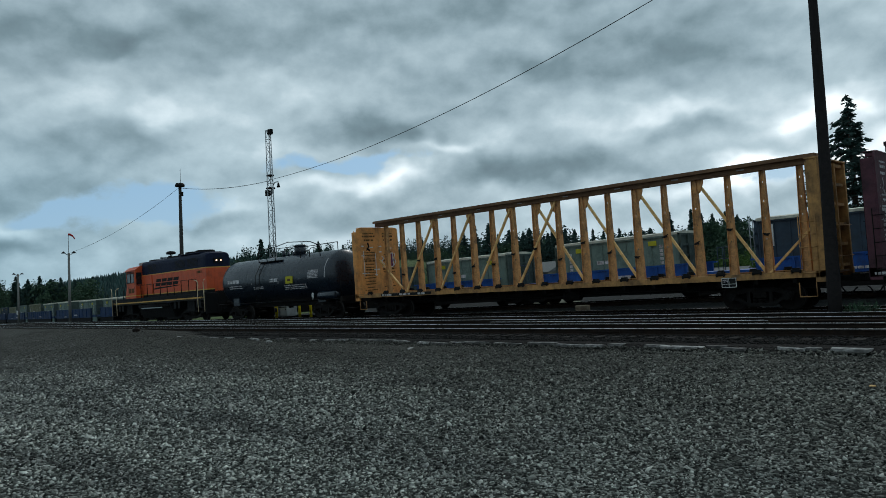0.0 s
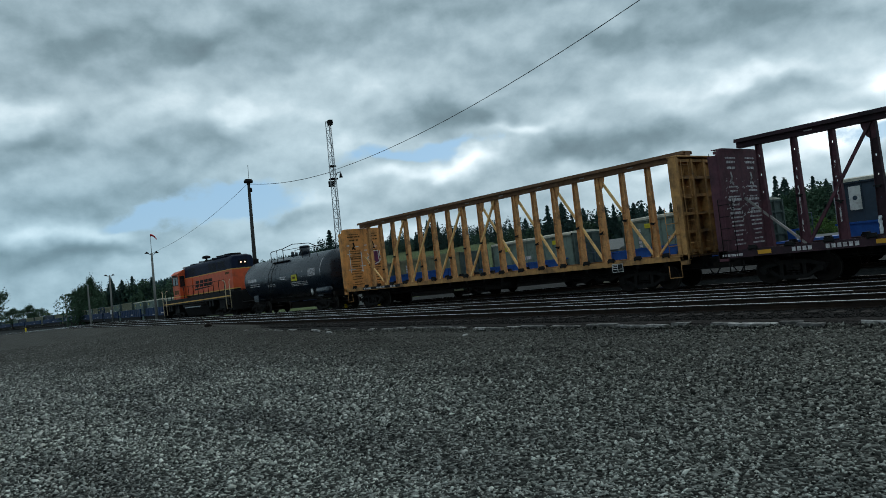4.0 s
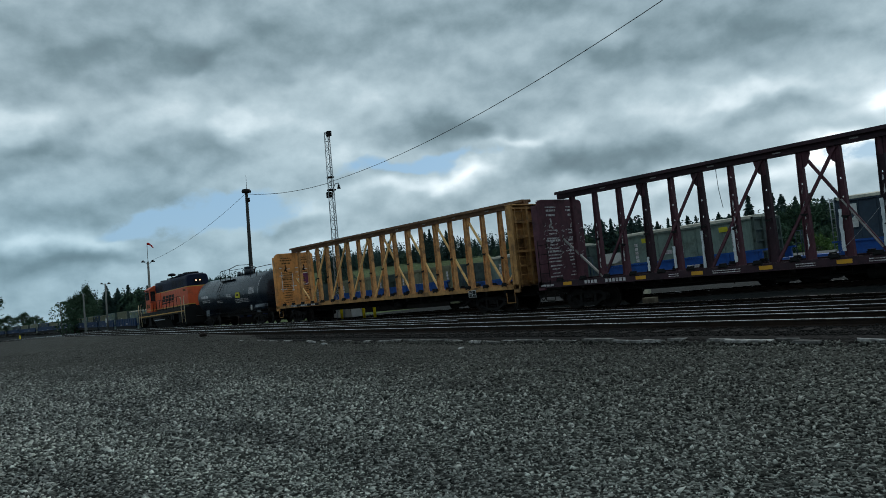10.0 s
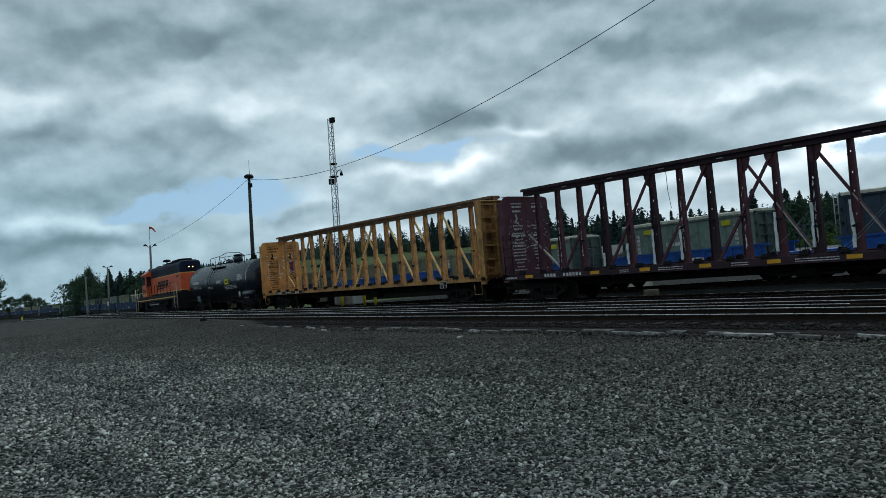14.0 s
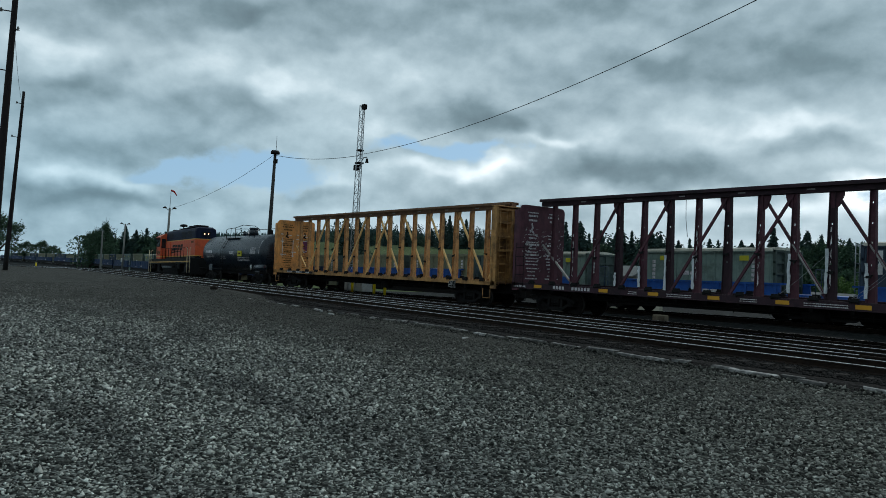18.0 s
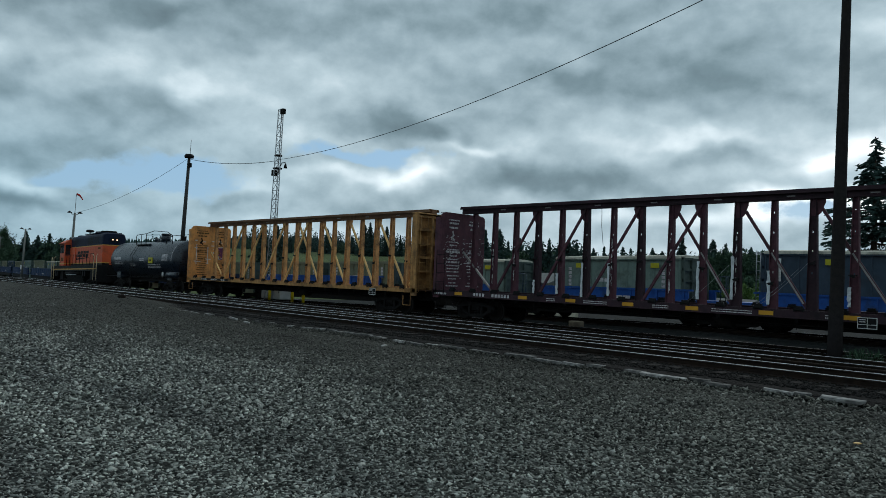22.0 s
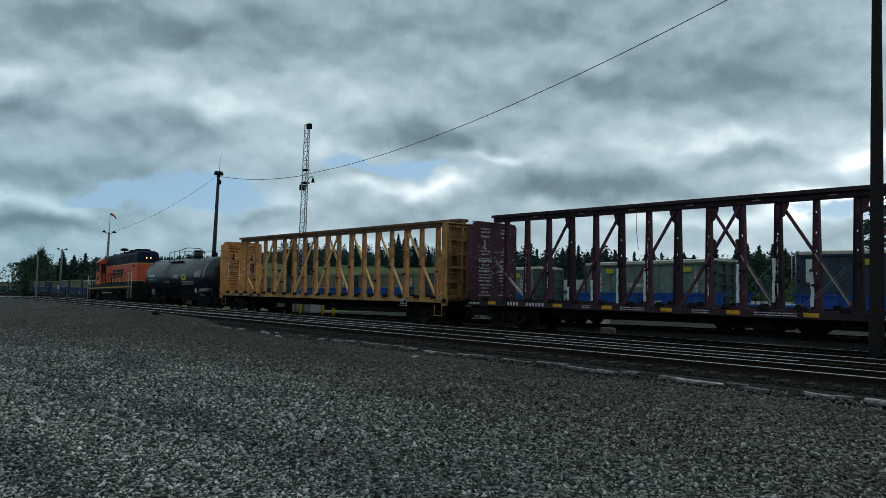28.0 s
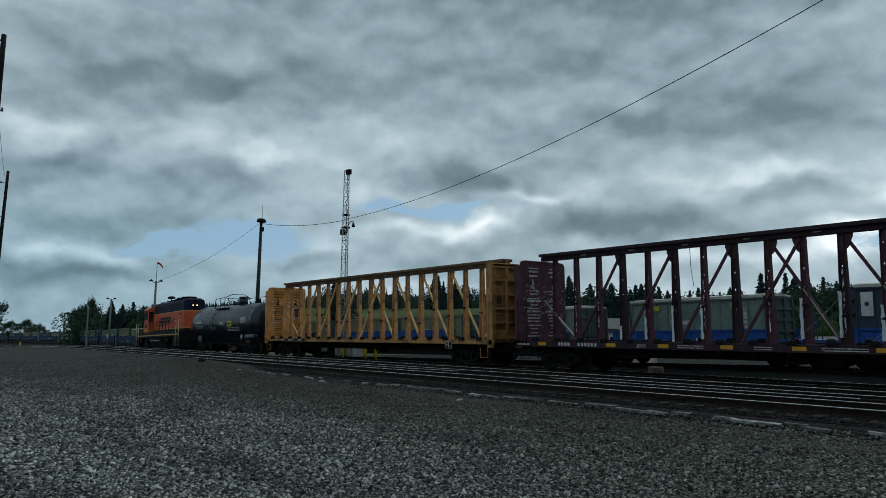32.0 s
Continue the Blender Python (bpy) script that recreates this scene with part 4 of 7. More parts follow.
def bulkhead(car, x_in, out, paint, inside, ladder_paint, name="bulkhead"):
    """End wall: inner sheet at x_in, ribs and frame on the outer side (out = -1 or 1)."""
    bm = bmesh.new()
    xs = sorted((x_in, x_in + out * 0.05))
    edge = [(-1.45, 1.08)] + [(-1.45 + 0.2 * (1 - math.cos(a)), 4.42 + 0.2 * math.sin(a)) for a in (0, 0.5, 1.0, math.pi / 2)]
    edge += [(-y, z) for y, z in edge[::-1]]
    rims = [[bm.verts.new((x, y, z)) for y, z in edge] for x in xs]
    bm.faces.new(rims[0]), bm.faces.new(rims[1])
    for k in range(len(edge)):
        bm.faces.new((rims[0][k], rims[0][(k + 1) % len(edge)], rims[1][(k + 1) % len(edge)], rims[1][k]))
    b = part(name, bm, inside, car)
    xo = sorted((x_in + out * 0.052, x_in + out * 0.38))
    for y in (-1.47, 1.35):
        bm = bmesh.new()
        bx(bm, xo[0], xo[1], y, y + 0.12, 0.80, 4.62 if out > 0 else 4.40)
        part("corner_post", bevel(bm, 0.01), paint, b)
    xo = sorted((x_in + out * 0.052, x_in + out * 0.30))
    for z in (1.25, 1.95, 2.6, 3.25, 3.9, 4.52):
        bm = bmesh.new()
        e = 1.35 if out > 0 or z < 4.4 else 1.2
        bx(bm, xo[0], xo[1], -e, e, z - 0.05, z + 0.05)
        part("rib", bm, paint, b)
    for y in (-0.42, 0.42):
        bm = bmesh.new()
        bx(bm, sorted((x_in + out * 0.052, x_in + out * 0.34))[0], sorted((x_in + out * 0.052, x_in + out * 0.34))[1], y - 0.06, y + 0.06, 1.1, 4.58)
        part("stiffener", bm, paint, b)
    bm = bmesh.new()
    bx(bm, min(x_in, x_in + out * 0.4), max(x_in, x_in + out * 0.4), -1.48 if out > 0 else -1.15, 1.48 if out > 0 else 1.15, 4.622, 4.68 if out > 0 else 4.64)
    part("cap", bevel(bm, 0.01), paint, b)
    # ladders on the outer face and on the side
    bm = bmesh.new()
    xl = x_in + out * 0.42
    for y in (-1.28, -0.82):
        tube(bm, [(xl, y, 1.0), (xl, y, 4.5)], 0.014)
    for k in range(9):
        tube(bm, [(xl, -1.28, 1.15 + 0.4 * k), (xl, -0.82, 1.15 + 0.4 * k)], 0.013)
    part("end_ladder", bm, ladder_paint, b)
    bm = bmesh.new()
    for x in (x_in - out * 0.32, x_in + out * 0.18):
        tube(bm, [(x, -1.50, 0.95), (x, -1.50, 2.9)], 0.014)
    for k in range(5):
        tube(bm, [(x_in - out * 0.32, -1.50, 1.1 + 0.4 * k), (x_in + out * 0.18, -1.50, 1.1 + 0.4 * k)], 0.014)
    part("side_ladder", bm, ladder_paint, b)
    bm = bmesh.new()
    for z in (2.55, 1.55):
        tube(bm, [(xl + out * 0.04, -1.3, z), (xl + out * 0.04, 1.3, z)], 0.014)
    part("grab_iron", bm, ladder_paint, b)
    return b


def centerbeam(name, label, paint, truss, chord, inside, diag_paint, red):
    car = thing(name, label, "flatcar", "cars of the rolling train")
    rng = random.Random(11 if red else 7)
    POSTS = [1.12 + PITCH[red] * k for k in range(18)]
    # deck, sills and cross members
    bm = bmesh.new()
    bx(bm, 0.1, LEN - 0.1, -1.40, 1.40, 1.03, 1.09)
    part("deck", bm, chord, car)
    for s in (-1, 1):
        bm = bmesh.new()
        y0, y1 = sorted((s * 1.47, s * 1.40))
        bx(bm, 0.0, LEN, y0, y1, 0.985 if not red else 0.925, 1.13)
        y0, y1 = sorted((s * 1.47, s * 1.30))
        bx(bm, 0.0, LEN, y0, y1, 1.132, 1.155)
        bx(bm, 0.0, LEN, y0, y1, 0.955 if not red else 0.895, 0.983 if not red else 0.923)
        part("side_sill", bm, M["yellow_dirty"] if not red else M["red_dark"], car)
    bm = bmesh.new()
    bx(bm, 0.15, LEN - 0.15, -0.33, 0.33, 0.60, 1.028)
    bx(bm, 0.15, LEN - 0.15, -0.45, 0.45, 0.56, 0.598)
    part("centre_sill", bm, M["steel_dark"], car)
    bm = bmesh.new()
    bx(bm, -0.06, 0.06, -1.39, 1.39, 0.80, 1.028)
    cross = mesh_of("cross_bearer", bm, M["steel_dark"])
    pm, heavy = post_mesh(truss), post_mesh(M["red_dark"] if red else truss, 1.18)
    for k, x in enumerate(POSTS):
        again("post", heavy if k in (3, 5, 7, 10, 12, 14) else pm, car, pose(x, 0, 0))
        again("cross_bearer", cross, car, pose(x, 0, 0))
        again("winch", WINCH, car, pose(x + 0.1, -1.42, 1.155))
        again("winch", WINCH, car, pose(x + 0.1, 1.42, 1.155, 0, 0, 180))
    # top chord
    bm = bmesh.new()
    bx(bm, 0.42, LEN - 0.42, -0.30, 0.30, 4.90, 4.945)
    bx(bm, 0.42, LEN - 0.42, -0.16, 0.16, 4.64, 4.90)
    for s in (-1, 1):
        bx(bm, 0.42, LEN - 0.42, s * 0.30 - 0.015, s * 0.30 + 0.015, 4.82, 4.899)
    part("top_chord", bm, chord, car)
    bm = bmesh.new()
    bx(bm, -0.13, 0.13, -0.176, -0.162, 4.725, 4.765)
    pad = mesh_of("chord_plate", bm, M["pale_steel"])
    for k in range(1, 17, 2):
        again("chord_plate", pad, car, pose(POSTS[k] + 0.55, 0, 0))
    # diagonals with gussets
    runs = [(1, 3), (3, 5), (5, 7), (7, 9)] + [(16, 14), (14, 12), (12, 10), (10, 8)]
    for a, b in runs:
        bm = bmesh.new()
        s = 1 if b > a else -1
        beam(bm, (POSTS[a] + 0.12 * s, -0.05 * s, 1.12), (POSTS[b] - 0.05 * s, -0.05 * s, 4.62), 0.085, 0.09)
        part("diagonal", bm, diag_paint, car)
        bm = bmesh.new()
        v = [bm.verts.new((POSTS[b] - s * dx, y, z)) for y in (-0.03, 0.03) for dx, z in ((-0.08, 4.66), (0.34, 4.66), (0.33, 4.52), (0.21, 4.2), (0.08, 4.1), (-0.08, 4.12))]
        n = 6
        bm.faces.new(v[:n])
        bm.faces.new(v[n:][::-1])
        for i in range(n):
            bm.faces.new((v[i], v[(i + 1) % n], v[n + (i + 1) % n], v[n + i]))
        part("gusset", bm, truss, car)
    for x0, x1, z1 in ((POSTS[1], 0.42, 2.9), (POSTS[16], LEN - 0.42, 2.9)):
        bm = bmesh.new()
        beam(bm, (x0, 0, 1.12), (x1, 0, z1), 0.07, 0.075)
        part("end_brace", bm, M["pale_steel"] if red else diag_paint, car)
    # added pale strips: light caught on the diagonals' lower halves, put into colour
    if red:
        for a, b in ((10, 8), (12, 10), (14, 12)):
            bm = bmesh.new()
            p, q = Vector((POSTS[a] - 0.12, -0.02, 1.12)), Vector((POSTS[b] + 0.05, -0.02, 4.62))
            beam(bm, p + (q - p) * 0.06, p + (q - p) * 0.52, 0.02, 0.05)
            part("steel_strap", bm, M["pale_steel"], car, "pale strip for the light on the diagonal")
    left = bulkhead(car, 0.40, -1, paint, inside, M["steel_dark"] if red else paint)
    right = bulkhead(car, LEN - 0.40, 1, M["yellow_dirty"] if not red else paint, M["yellow_dirty"] if not red else inside, M["yellow_dirty"] if not red else M["steel_dark"])
    # stencils on the inner faces
    for wall, x, out in ((left, 0.404, 1), (right, LEN - 0.404, -1)):
        bm = bmesh.new()

        def at(u, v):
            return (x + out * 0.004, u, v)
        heights = (4.28, 4.12, 3.92, 3.28, 3.14, 2.94, 2.82, 2.66, 2.5, 2.36, 2.22, 2.08, 1.94, 1.76, 1.62, 1.44, 1.3)
        for y0 in (-1.12, 0.22):
            for z in heights:
                h = 0.085 if z in (4.12, 3.92, 2.82, 2.36) else 0.055
                inset = rng.uniform(0, 0.25)
                bars(bm, ((z, h),), y0 + inset, y0 + 0.92 - inset, at, rng)
        tagged(part("stencil_text", bm, M["stencil"] if red else M["ink"], wall), kind="stuff")
        for y0 in (-0.72, 0.66):
            bm = bmesh.new()
            thick_strip(bm, [at(y0, 3.78), at(y0 + 0.05, 3.62), at(y0 - 0.06, 3.5), at(y0 + 0.09, 3.42)], 0.1, (1, 0, 0))
            thick_strip(bm, [at(y0 - 0.1, 3.42), at(y0 - 0.03, 3.52), at(y0 + 0.1, 3.45)], 0.05, (1, 0, 0))
            part("stencil_figure", bm, M["stencil"] if red else M["black"], wall)
        if not red:
            for u, v, w, h in ((-1.08, 2.05, 0.05, 1.35), (-1.2, 3.12, 0.26, 0.05), (-1.2, 2.2, 0.48, 0.05), (-0.26, 2.05, 0.05, 1.2), (-0.4, 2.38, 0.4, 0.05), (-0.36, 2.1, 0.2, 0.05), (-0.62, 3.55, 0.24, 0.05), (0.02, 3.6, 0.2, 0.05), (0.0, 3.3, 0.22, 0.05),
                               (-1.2, 3.62, 0.18, 0.06), (0.5, 3.62, 0.3, 0.04), (0.72, 3.5, 0.24, 0.04)):
                bm = bmesh.new()
                bm.faces.new([bm.verts.new(at(a, b)) for a, b in ((u, v), (u + w, v), (u + w, v + h), (u, v + h))])
                part("worn_mark", bm, M["white"], wall)
    if red:
        bm = bmesh.new()
        for k in range(150):
            u, v = rng.uniform(-1.35, 1.35), rng.gauss(2.75, 0.55)
            if 1.25 < v < 3.6:
                w, h = rng.uniform(0.02, 0.16), rng.uniform(0.012, 0.05)
                q = [(0.412, u + a * w + 0.02 * b, v + b * h + 0.03 * a) for a, b in ((0, 0), (1, rng.uniform(-0.3, 0.3)), (rng.uniform(0.6, 1), 1), (rng.uniform(0, 0.3), 0.8))]
                bm.faces.new([bm.verts.new(p) for p in q])
        tagged(part("scuffed_paint", bm, M["stencil"], left), kind="stuff")
    if not red:
        # sprayed scrawl on the bulkhead
        bm = bmesh.new()
        X = 0.412
        thick_strip(bm, [(X, 0.62, 3.12), (X, 0.98, 3.16), (X, 0.72, 2.98), (X, 1.02, 2.88), (X, 0.66, 2.72), (X, 1.0, 2.6), (X, 0.74, 2.46)], 0.17, (1, 0, 0))
        part("scrawl", bm, M["purple"], left, "purple sprayed scrawl")
        bm = bmesh.new()
        X = 0.416
        for pts in ([(0.52, 3.22), (0.98, 3.25), (0.98, 2.9), (1.02, 2.55), (0.6, 2.42), (0.52, 2.7)], [(0.2, 3.1), (0.34, 2.96), (0.16, 2.84), (0.36, 2.66), (0.22, 2.5)], [(1.12, 3.2), (1.05, 2.95), (1.2, 2.8), (1.06, 2.6)]):
            thick_strip(bm, [(X, *p) for p in pts], 0.05, (1, 0, 0))
        part("scrawl_outline", bm, M["white"], left)
    # marks along the near sill
    bm = bmesh.new()

    def sill(u, v):
        return (u, -1.474, v)
    if red:
        for x0, n in ((2.48, 4), (3.5, 6)):
            for k in range(n):
                u = x0 + 0.165 * k
                bm.faces.new([bm.verts.new(sill(u + p, 0.955 + q)) for p, q in ((0, 0), (0.115, 0), (0.115, 0.13), (0, 0.13))])
        for x0, x1 in ((6.3, 6.7), (8.0, 9.0), (10.8, 11.4), (12.9, 14.2), (16.3, 17.0)):
            bars(bm, ((1.03, 0.03), (0.96, 0.03)), x0, x1, sill, rng)
        bars(bm, ((0.95, 0.08),), 0.15, 0.9, sill, rng)
        tagged(part("sill_text", bm, M["stencil"], car), kind="stuff")
        bm = bmesh.new()
        bx(bm, -0.22, 0.22, -1.478, -1.4705, 0.955, 1.085)
        ref = mesh_of("reflector", bm, M["reflector"])
        for x in (1.6, 5.12, 7.42, 9.85, 12.23, 14.62, 17.0, 19.4, 21.8):
            again("reflector", ref, car, pose(x, 0, 0))
    else:
        bm2 = bmesh.new()
        bx(bm2, 2.05, 5.6, -1.478, -1.4705, 0.99, 1.125)
        part("mark_panel", bm2, M["black"], car)
        for x0, x1 in ((2.15, 2.9), (3.4, 4.2), (4.7, 5.2)):
            bars(bm, ((1.01, 0.09),), x0, x1, lambda u, v: (u, -1.480, v), rng, 0.5)
        tagged(part("sill_text", bm, M["stencil"], car), kind="stuff")
    # data panel in a white frame
    xd = 19.7 if not red else 17.4
    bm = bmesh.new()
    bx(bm, xd - 0.25, xd + 0.25, -1.492, -1.4785, 0.74, 1.06)
    board = part("data_board", bm, M["black"], car)
    bm = bmesh.new()
    for a, b, c, d in ((-0.25, 0.25, 1.042, 1.06), (-0.25, 0.25, 0.74, 0.758), (-0.25, -0.232, 0.758, 1.042), (0.232, 0.25, 0.758, 1.042), (-0.007, 0.007, 0.758, 1.042), (-0.232, 0.232, 0.85, 0.863)):
        bx(bm, xd + a, xd + b, -1.498, -1.4925, c, d)
    part("board_lines", bm, M["white"], board)
    bm = bmesh.new()
    bars(bm, ((0.98, 0.03), (0.92, 0.03)), xd - 0.21, xd - 0.04, lambda u, v: (u, -1.495, v), rng)
    tagged(part("board_marks", bm, M["stencil"], board), kind="stuff")
    # clamps on the uprights
    bm = bmesh.new()
    bx(bm, -0.09, 0.05, -0.15, -0.09, -0.04, 0.04)
    cyl(bm, (-0.14, -0.12, 0), (0.10, -0.12, 0.05), 0.022, n=6)
    clamp = mesh_of("clamp", bm, M["black"])
    for k in range(1, 17):
        again("clamp", clamp, car, pose(POSTS[k] + rng.uniform(-0.03, 0.05), 0, rng.uniform(1.9, 2.75), 0, rng.uniform(-20, 20), 0))
    # steps, brake rigging, running gear
    for x in (0.35, LEN - 0.85):
        bm = bmesh.new()
        tube(bm, [(x, -1.44, 0.8), (x, -1.44, 0.36), (x + 0.5, -1.44, 0.36), (x + 0.5, -1.44, 0.8)], 0.018)
        part("sill_step", bm, M["yellow_dirty"] if not red else M["steel_dark"], car)
    bm = bmesh.new()
    cyl(bm, (12.6, -0.7, 0.62), (13.3, -0.7, 0.62), 0.2, n=14)
    tube(bm, [(3.5, -0.6, 0.66), (12.6, -0.7, 0.66)], 0.025)
    tube(bm, [(13.3, -0.7, 0.66), (19.5, -0.6, 0.66)], 0.025)
    part("brake_rigging", bm, M["steel_dark"], car)
    bm = bmesh.new()
    for x in [1.8 + 0.62 * k for k in range(32)]:
        tube(bm, [(x, -1.25, 0.8), (x, -1.25, 0.56 if int(x * 3) % 3 else 0.64)], 0.012, 5)
    tagged(part("hook_row", bm, M["steel_dark"], car), kind="stuff")
    truck(car, 2.25)
    truck(car, LEN - 2.25)
    ends(car, 0.06, LEN - 0.06)
    if red:
        # remnants of plastic wrap on the uprights, and slack tie-down cables
        for k, z0, z1, off in ((3, 1.2, 1.75, -0.10), (4, 1.22, 2.05, -0.12), (5, 1.15, 2.5, -0.12), (6, 1.25, 2.5, -0.12), (9, 1.3, 2.62, -0.13), (10, 1.35, 2.8, -0.12), (11, 1.25, 2.35, -0.12), (13, 1.3, 1.9, -0.12)):
            bm = bmesh.new()
            n = 9
            cols = []
            for j in range(n + 1):
                z = z0 + (z1 - z0) * j / n
                cols.append([bm.verts.new((POSTS[k] + off + e + rng.uniform(-0.02, 0.02), y + rng.uniform(-0.015, 0.015), z)) for e, y in ((-0.045, -0.12), (0.045, -0.13), (0.05, -0.105), (-0.04, -0.1))])
            for p, q in zip(cols, cols[1:]):
                for i in range(4):
                    bm.faces.new((p[i], p[(i + 1) % 4], q[(i + 1) % 4], q[i]))
            bm.faces.new(cols[0])
            bm.faces.new(cols[-1])
            part("wrap_remnant", bm, M["wrap"], car, "torn white plastic wrap")
        bm = bmesh.new()
        for k in (1, 2, 6, 8, 10):
            for z in (3.3, 3.0, 2.7, 2.55, 2.3, 2.1, 1.8, 1.6):
                bm.faces.new([bm.verts.new((POSTS[k] + u, -0.103, z + v + rng.uniform(-0.2, 0.2))) for u, v in ((-0.025, 0), (0.03, 0.01), (0.02, 0.035), (-0.015, 0.03))])
        tagged(part("scuffed_paint", bm, M["stencil"], car), kind="stuff")
        for x0, x1, z in ((12.0, 13.1, 2.75), (14.35, 15.35, 2.6), (14.2, 15.15, 2.5)):
            bm = bmesh.new()
            sweep(bm, [(x0 + (x1 - x0) * u, -1.4 + 1.3 * u, 1.2 + (z - 1.2) * u - 0.05 * math.sin(math.pi * u)) for u in (0, 0.2, 0.4, 0.6, 0.8, 1)], 0.004, 5)
            part("tie_down_cable", bm, M["galv"], car)
        bm = bmesh.new()
        tube(bm, [(POSTS[6] - 0.5, -0.1, 4.64), (POSTS[6] - 0.42, -0.2, 3.9), (POSTS[6] - 0.3, -0.25, 3.2)], 0.012, 5)
        part("tie_down_cable", bm, M["galv"], car)
    return car


CARS = []
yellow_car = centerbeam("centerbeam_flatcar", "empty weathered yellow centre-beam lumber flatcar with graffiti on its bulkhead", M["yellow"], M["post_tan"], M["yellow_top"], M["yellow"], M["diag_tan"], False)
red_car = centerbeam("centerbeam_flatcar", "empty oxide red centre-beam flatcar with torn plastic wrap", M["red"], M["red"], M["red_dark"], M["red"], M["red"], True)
CARS += [(yellow_car, 0.0), (red_car, 24.0)]


# ---- tank car ----
def tank_car():
    car = thing("tank_car", "short black tank car with white stencils and top handrails", "tank car", "cars of the rolling train")
    rng = random.Random(3)
    x0, x1, r, zc = -13.45, -2.55, 1.42, 2.30
    bm = bmesh.new()
    prof = [(x0 - 0.62, 0.02)] + [(x0 - 0.62 * math.cos(a), r * math.sin(a)) for a in [math.pi / 2 * k / 7 for k in range(1, 8)]]
    prof += [(x, r) for x in (x0 + 1.8, x0 + 1.83, -9.0, -6.2, x1)]
    prof += [(x1 + 0.62 * math.sin(a), r * math.cos(a)) for a in [math.pi / 2 * k / 7 for k in range(1, 7)]] + [(x1 + 0.62, 0.02)]
    lathe(bm, prof, "x", 48, (0, 0, zc))
    shell = part("tank_shell", bm, M["tank"], car)
    for x in (x0 + 0.02, -10.7, -8.0, -5.3, x1 - 0.02):
        bm = bmesh.new()
        lathe(bm, [(x - 0.02, r + 0.002), (x - 0.012, r + 0.007), (x + 0.012, r + 0.007), (x + 0.02, r + 0.002)], "x", 48, (0, 0, zc))
        part("weld_seam", bm, M["tank"], shell)

    def on(u, v, lift=0.006):
        """A point of the shell's near side: along u, at height v."""
        dz = v - zc
        return (u, -math.sqrt(max(0.01, (r + lift) ** 2 - dz * dz)), v)
    bm = bmesh.new()
    bars(bm, ((2.28, 0.21),), -12.9, -11.55, on, rng, 0.25)
    bars(bm, ((2.06, 0.06), (1.93, 0.06)), -12.7, -11.2, on, rng)
    bars(bm, ((1.92, 0.05), (1.82, 0.05)), -9.9, -8.8, on, rng)
    bars(bm, ((1.88, 0.06), (1.77, 0.05), (1.67, 0.05)), -6.6, -4.4, on, rng)
    for z in (2.62, 2.54, 2.46, 2.38, 2.30, 2.22):
        bars(bm, ((z, 0.055),), -4.15, -3.2, on, rng)
    for z in (2.30, 2.18):
        bars(bm, ((z, 0.09),), -8.0, -7.2, on, rng)
    for u, v, w, h in ((-10.1, 2.12, 0.05, 0.36), (-5.0, 2.2, 0.05, 0.42), (-7.15, 2.08, 0.05, 0.34)):
        bm.faces.new([bm.verts.new(on(a, b)) for a, b in ((u, v), (u + w, v), (u + w, v + h), (u, v + h))])
    tagged(part("stencil_text", bm, M["stencil"], shell), kind="stuff")
    bm = bmesh.new()
    bx(bm, -6.3, -5.6, -1.462, -1.425, 2.02, 2.44)
    pl = part("placard", bm, M["placard"], shell, "yellow diamond-marked placard")
    bm = bmesh.new()
    bx(bm, -6.12, -5.78, -1.468, -1.464, 2.16, 2.3)
    part("placard_mark", bm, M["ink"], pl)
    bm = bmesh.new()
    for k in range(8):
        a0, a1 = (on(-2.62, 2.2 + 0.13 * k, 0.009), on(-2.62, 2.33 + 0.13 * k, 0.009))
        bm.faces.new([bm.verts.new(p) for p in ((a0[0], a0[1], a0[2]), (a0[0] + 0.07, a0[1], a0[2]), (a1[0] + 0.07, a1[1], a1[2]), (a1[0], a1[1], a1[2]))])
    part("edge_stripe", bm, M["stencil"], shell)
    # manway, valves and top platform
    bm = bmesh.new()
    cyl(bm, (-6.7, 0, zc + r - 0.05), (-6.7, 0, zc + r + 0.50), 0.34, 0.34, 18)
    cyl(bm, (-6.7, 0, zc + r + 0.50), (-6.7, 0, zc + r + 0.60), 0.38, 0.30, 18)
    part("manway", bm, M["tank"], car)
    for x, h, rr in ((-8.6, 0.36, 0.13), (-8.1, 0.26, 0.10), (-7.4, 0.22, 0.2)):
        bm = bmesh.new()
        cyl(bm, (x, 0.1, zc + r - 0.05), (x, 0.1, zc + r + h), rr, rr * 0.85, 12)
        part("valve_housing", bm, M["tank"], car)
    bm = bmesh.new()
    bx(bm, -9.7, -7.3, -1.0, -0.45, zc + r - 0.28, zc + r - 0.24)
    for x in (-9.6, -8.5, -7.4):
        beam(bm, (x, -0.98, zc + r - 0.28), (x, -0.72, zc + r - 0.42), 0.05, 0.05)
    part("platform", bm, M["black"], car)
    bm = bmesh.new()
    zt = zc + r
    tube(bm, [(-9.7, -1.0, zt - 0.26), (-9.7, -1.0, zt + 0.42), (-9.5, -1.0, zt + 0.5), (-7.9, -1.0, zt + 0.56), (-7.9, -1.0, zt - 0.26)], 0.026)
    tube(bm, [(-8.8, -1.0, zt - 0.26), (-8.8, -1.0, zt + 0.52)], 0.022)
    tube(bm, [(-7.9, -1.0, zt + 0.56), (-6.5, -1.0, zt + 0.74), (-4.3, -1.0, zt + 0.60), (-3.45, -1.0, zt + 0.32), (-3.4, -1.0, zt - 0.3)], 0.026)
